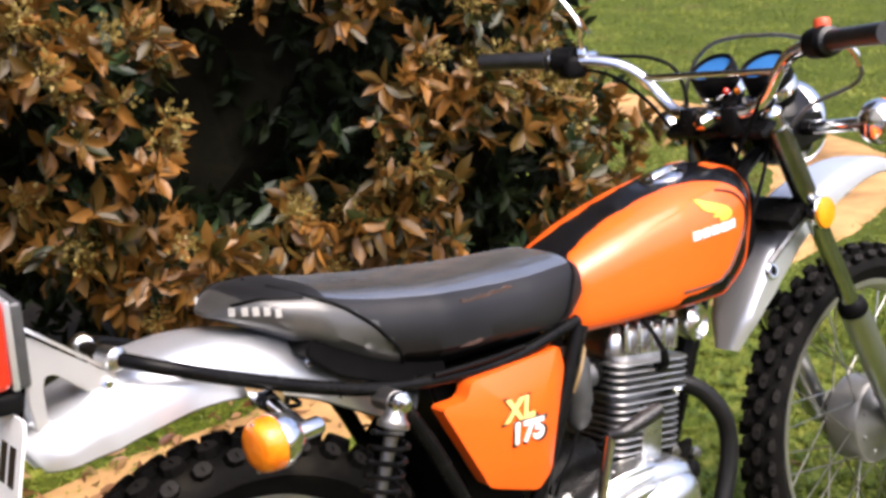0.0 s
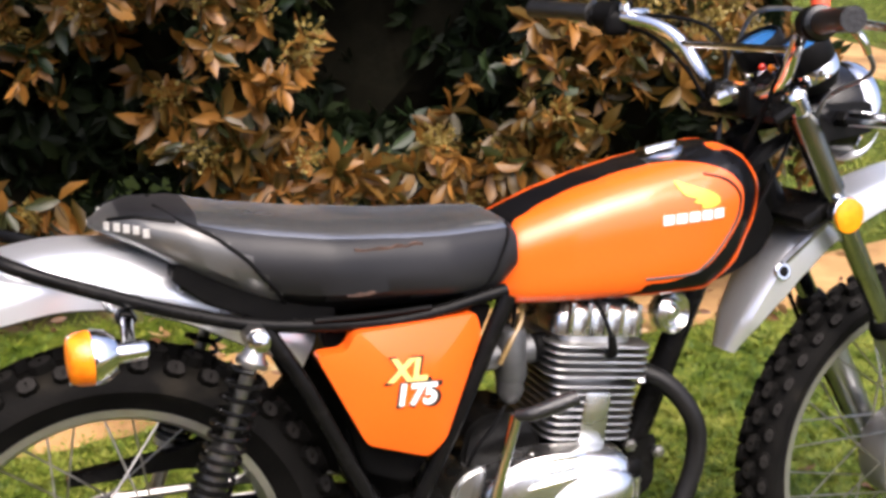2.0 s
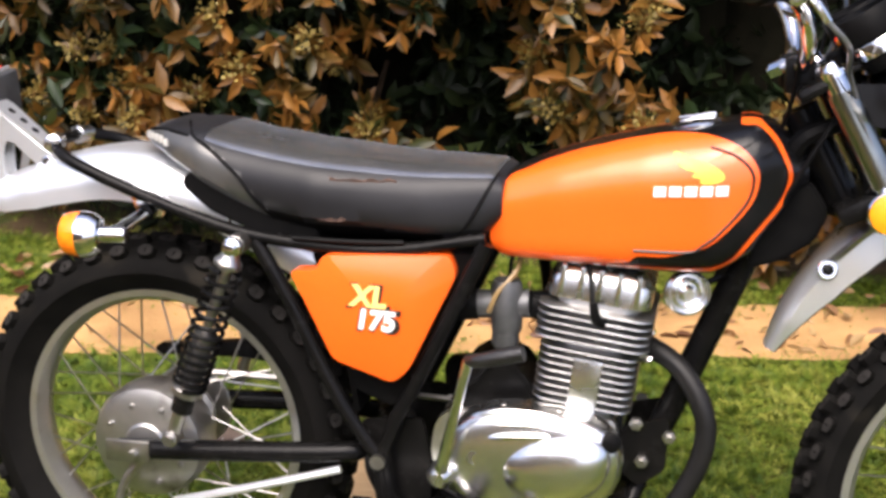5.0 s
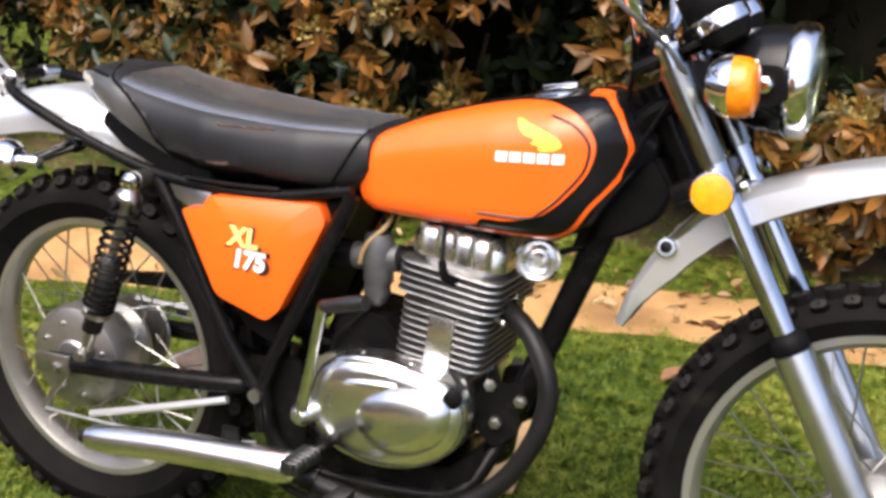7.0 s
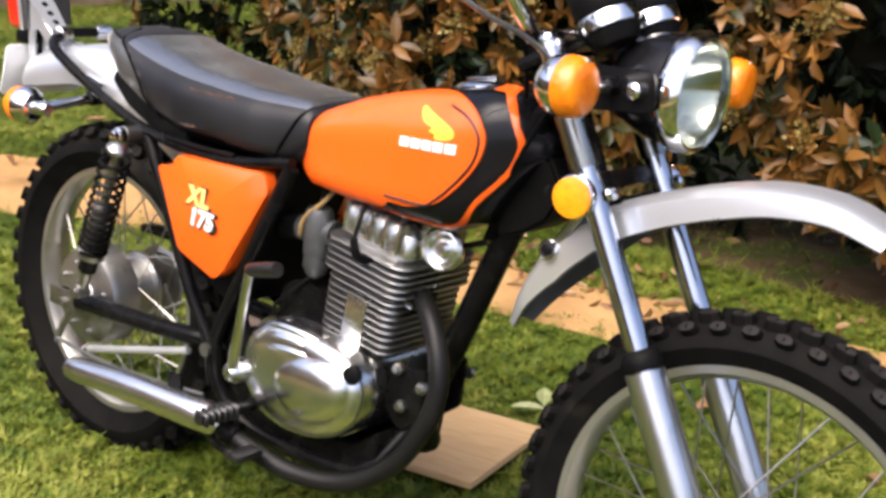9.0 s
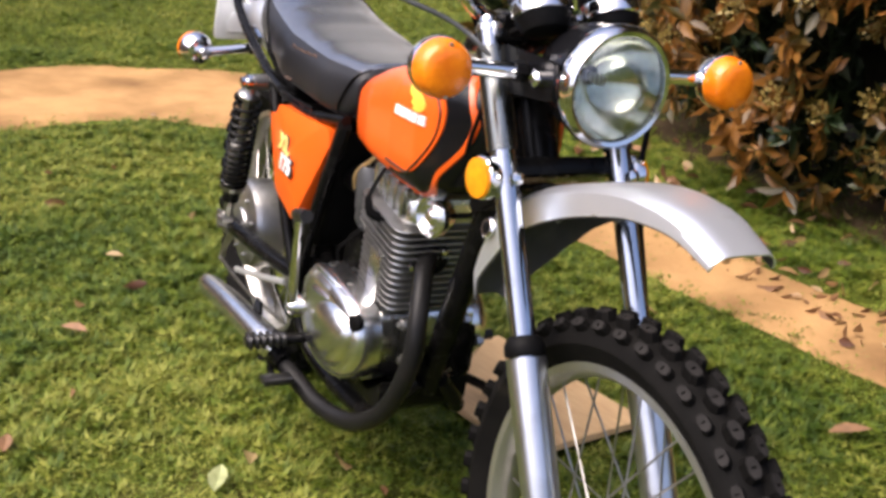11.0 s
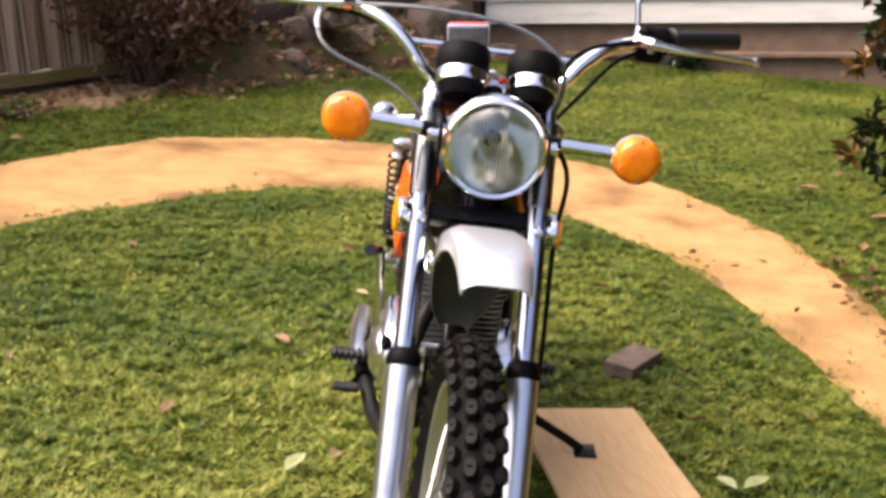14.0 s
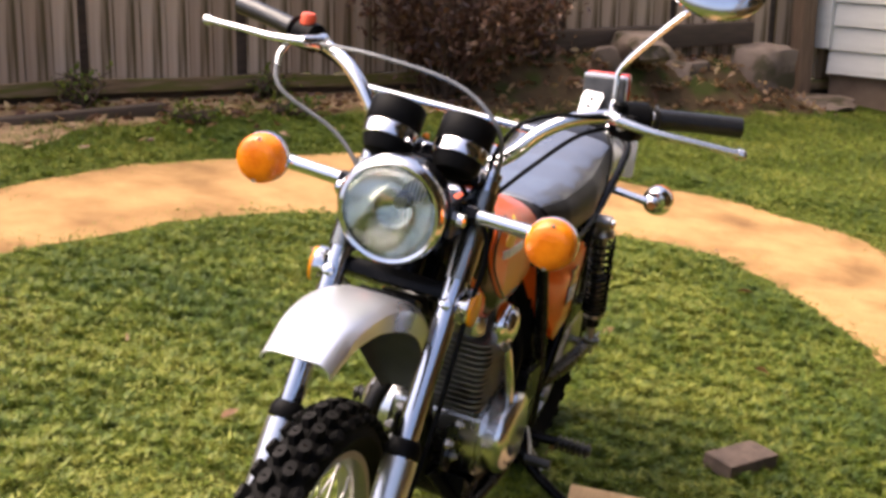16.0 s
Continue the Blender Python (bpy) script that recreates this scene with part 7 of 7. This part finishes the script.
    part("kill_switch", on_bar(lathe([(0.013, 0), (0.013, 0.014), (0.010, 0.018)], along((0.942, -0.278, 1.118), (0, 0, 1)), 14)), RED_SWITCH, hb, "red stop switch")
    block = part("switch_block", on_bar(box((0.046, 0.048, 0.044), Matrix.Translation((0.946, 0.266, 1.086)) @ Matrix.Rotation(radians(-20), 4, "Z"), 0.014, 3)), BLACK_PLASTIC, hb, "black switch block under the left grip")
    part("switch_knob", on_bar(lathe([(0.010, 0), (0.012, 0.006), (0.011, 0.014), (0.006, 0.018)], along((0.958, 0.250, 1.106), (0.2, 0, 1)), 16)), BLACK_PLASTIC, block)
    part("switch_slide", on_bar(box((0.016, 0.010, 0.008), Matrix.Translation((0.973, 0.262, 1.086)) @ Matrix.Rotation(radians(-20), 4, "Z"), 0.002, 1)), PALE_PRINT, block)
    part("mirror_nut", on_bar(lathe([(0.009, 0), (0.009, 0.012), (0.006, 0.016)], along((0.950, 0.242, 1.104), (0, 0, 1)), 6)), CHROME, hb)
    # mirror on the left
    mi = part("mirror", on_bar(tube([(0.950, 0.242, 1.100), (0.945, 0.236, 1.140), (0.940, 0.238, 1.172), (0.925, 0.290, 1.245), (0.915, 0.330, 1.290)], 0.0048, 8, 4)), CHROME, bike, "round mirror on a bent chrome stem")
    ma = Vector((-1, -0.25, -0.40)).normalized()
    mw = Vector((0, 0, 1)).cross(ma).normalized()
    mm = Matrix.Translation((0.908, 0.343, 1.322)) @ Matrix((mw, ma.cross(mw), ma)).transposed().to_4x4() @ Matrix.Diagonal((1.42, 1.05, 1.1, 1))
    part("mirror_shell", on_bar(lathe([(0.004, -0.0085), (0.030, -0.0078), (0.048, -0.0058), (0.0535, -0.0025), (0.055, 0.002)], mm, 32)), CHROME, mi, "chrome mirror back")
    part("mirror_glass", on_bar(lathe([(0.053, 0.001), (0.053, 0.003), (0.001, 0.0035)], mm, 32)), MIRROR, mi)
    # cables
    cab = ([(0.990, -0.285, 1.092), (1.012, -0.292, 1.060), (1.045, -0.262, 1.025), (1.062, -0.155, 0.985), (1.090, -0.080, 0.925)],
           [(0.985, -0.235, 1.100), (1.030, -0.120, 1.112), (1.060, 0.020, 1.105), (1.085, 0.100, 1.060), (1.060, 0.105, 0.980), (1.020, 0.060, 0.90)],
           [(0.985, 0.245, 1.100), (1.040, 0.150, 1.085), (1.060, 0.105, 1.04), (1.03, 0.075, 0.92), (0.96, 0.04, 0.76)],
           [(0.945, 0.262, 1.084), (0.985, 0.205, 1.062), (1.02, 0.15, 1.005), (1.03, 0.09, 0.93)],
           [(0.945, -0.265, 1.084), (0.985, -0.195, 1.074), (1.002, -0.125, 1.030), (1.002, -0.080, 0.96), (0.99, -0.05, 0.90)],
           [(1.10, 0.06, 0.975), (1.13, 0.128, 0.90), (1.150, 0.124, 0.78), (1.235, 0.122, 0.57), (1.335, 0.100, 0.370)],
           [(1.10, -0.04, 0.965), (1.05, -0.075, 0.90), (0.99, -0.07, 0.79), (0.955, -0.05, 0.74)])
    for k, pts in enumerate(cab):
        part("control_cable", on_bar(tube(pts, 0.0036 if k != 5 else 0.0042, 7, 6)), CABLE if k in (0, 1) else BLACK_PLASTIC, bike, "grey sheathed control cable" if k in (0, 1) else "black control cable")
    part("cable_ferrule", on_bar(tube([(0.990, -0.285, 1.092), (1.004, -0.293, 1.073), (1.016, -0.290, 1.056)], [0.0058, 0.0058, 0.0050], 8, 4)), POLISHED, hb, "bright cable ferrule")
    # wiring and dark clutter round the steering head
    part("wiring_cover", plate(chamfered([(0.950, 0.815), (1.020, 0.815), (1.048, 0.768), (1.026, 0.722), (0.980, 0.694), (0.935, 0.680), (0.940, 0.720)], 0.014, 3), -0.043, 0.043, 0.006), BLACK_PLASTIC, bike, "black wiring cover behind the fork")
    part("wiring_loom", tube([(1.06, -0.035, 0.90), (1.00, -0.045, 0.87), (0.985, -0.03, 0.80), (0.96, -0.02, 0.74)], [0.012, 0.014, 0.012, 0.008], 8, 5), BLACK_PLASTIC, bike)


def build_motorcycle():
    bike = empty("motorcycle", Matrix.Identity(4))
    tagged(bike, "orange and black vintage trail motorcycle leaning on its side stand", "motorcycle")
    build_wheel(bike, "rear_wheel", (-0.006, 0, 0.350), 0.330, 0.244, 0.112, 40, 0.094, False)
    build_wheel(bike, "front_wheel", (1.366, 0, 0.318), 0.346, 0.278, 0.078, 46, 0.086, True)
    build_frame(bike)
    build_shocks(bike)
    build_engine(bike)
    build_fenders(bike)
    build_tank(bike)
    build_seat(bike)
    build_side_covers(bike)
    build_front_end(bike)
    bike.matrix_world = BIKE


LEAVES = [(0.52, 0.63, 0.075, 0.4, 1), (0.57, 0.68, 0.08, 2.2, 1), (0.80, 0.92, 0.09, 1.2, 0), (0.62, -0.30, 0.08, 2.7, 1), (-0.18, -0.43, 0.08, 0.6, 0), (0.35, -0.62, 0.06, 2.9, 0), (-1.18, 1.66, 0.13, 0.2, 0), (0.55, 1.50, 0.06, 1.0, 0), (1.2, 1.58, 0.07, 2.0, 0), (1.5, 1.62, 0.06, 0.3, 0), (-2.4, 1.54, 0.10, 0.9, 0), (-2.67, 1.78, 0.08, 2.5, 0), (-1.92, 1.71, 0.10, 1.6, 0), (-3.35, 2.07, 0.11, 0.2, 0), (-1.45, 1.54, 0.08, 2.8, 0)]
build_ground()
build_path()
build_motorcycle()
build_board()
build_brick()
build_hedge()
build_house()
build_fence("fence_1", (1.60, -5.34), (-3.95, -2.05), 1.8, 3, 0.0)
build_fence("fence_2", (-3.95, -2.05), (-6.87, 0.34), 1.8, 5, 0.48)
build_timber((-4.55, -1.50), (-6.15, -0.25), 0.36, 0.09, "dark old timber edging a raised bed")
build_bank()
build_rock((-5.12, -0.86), (0.27, 0.17, 0.33), 2, "large rough brown garden rock in the raised bed")
build_rock((-5.07, -0.78), (0.29, 0.17, 0.13), 5, "flat pinkish-brown slab lying on a larger rock", 0.30)
build_rock((-5.50, -0.52), (0.20, 0.14, 0.26), 11, "rounded brown garden rock")
build_rock((-5.90, -0.14), (0.23, 0.17, 0.38), 13, "blocky grey-brown garden rock beside the post")
build_rock((-5.28, -0.62), (0.15, 0.12, 0.14), 17, "small pale garden rock")
build_rock((-4.72, -1.00), (0.17, 0.12, 0.16), 19, "small brown garden rock below the shrub")
build_rock((-6.20, 0.18), (0.34, 0.24, 0.05), 7, "low flat stone sunk in the grass")
build_shrub((-4.05, -1.68), 0.70, 0.95, 9, SHRUB_LEAF, 4200, "dark reddish twiggy shrub at the fence")
build_shrub((-4.62, -1.36), 0.36, 0.85, 10, SHRUB_LEAF, 900, "thin dark reddish shrub beside the timbers")
build_timber((-1.55, -3.02), (-2.45, -2.50), 0.015, 0.040, "low dark timber lying before the fence")
for wx, wy, wr, wh, ws in ((-2.28, -2.83, 0.12, 0.20, 31), (-2.42, -2.33, 0.13, 0.09, 32), (-2.95, -2.10, 0.18, 0.07, 33), (-3.20, -2.34, 0.08, 0.14, 34)):
    build_shrub((wx, wy), wr, wh, ws, BLADE, 160, "small bright green weed at the fence's foot", 0.035)
build_shrub((-6.15, 1.72), 0.26, 0.20, 12, HEDGE_GREEN, 900, "small dark green plant by the house wall")
build_fallen_leaves()
build_bed()
build_litter()
for lx, ly, ls, la, lm in LEAVES:
    build_single_leaf(lx, ly, ls, la, DRY_PALE if lm else DRY_BROWN, "pale green-grey fallen leaf on the grass" if lm else "dry reddish-brown fallen leaf")
build_grass()
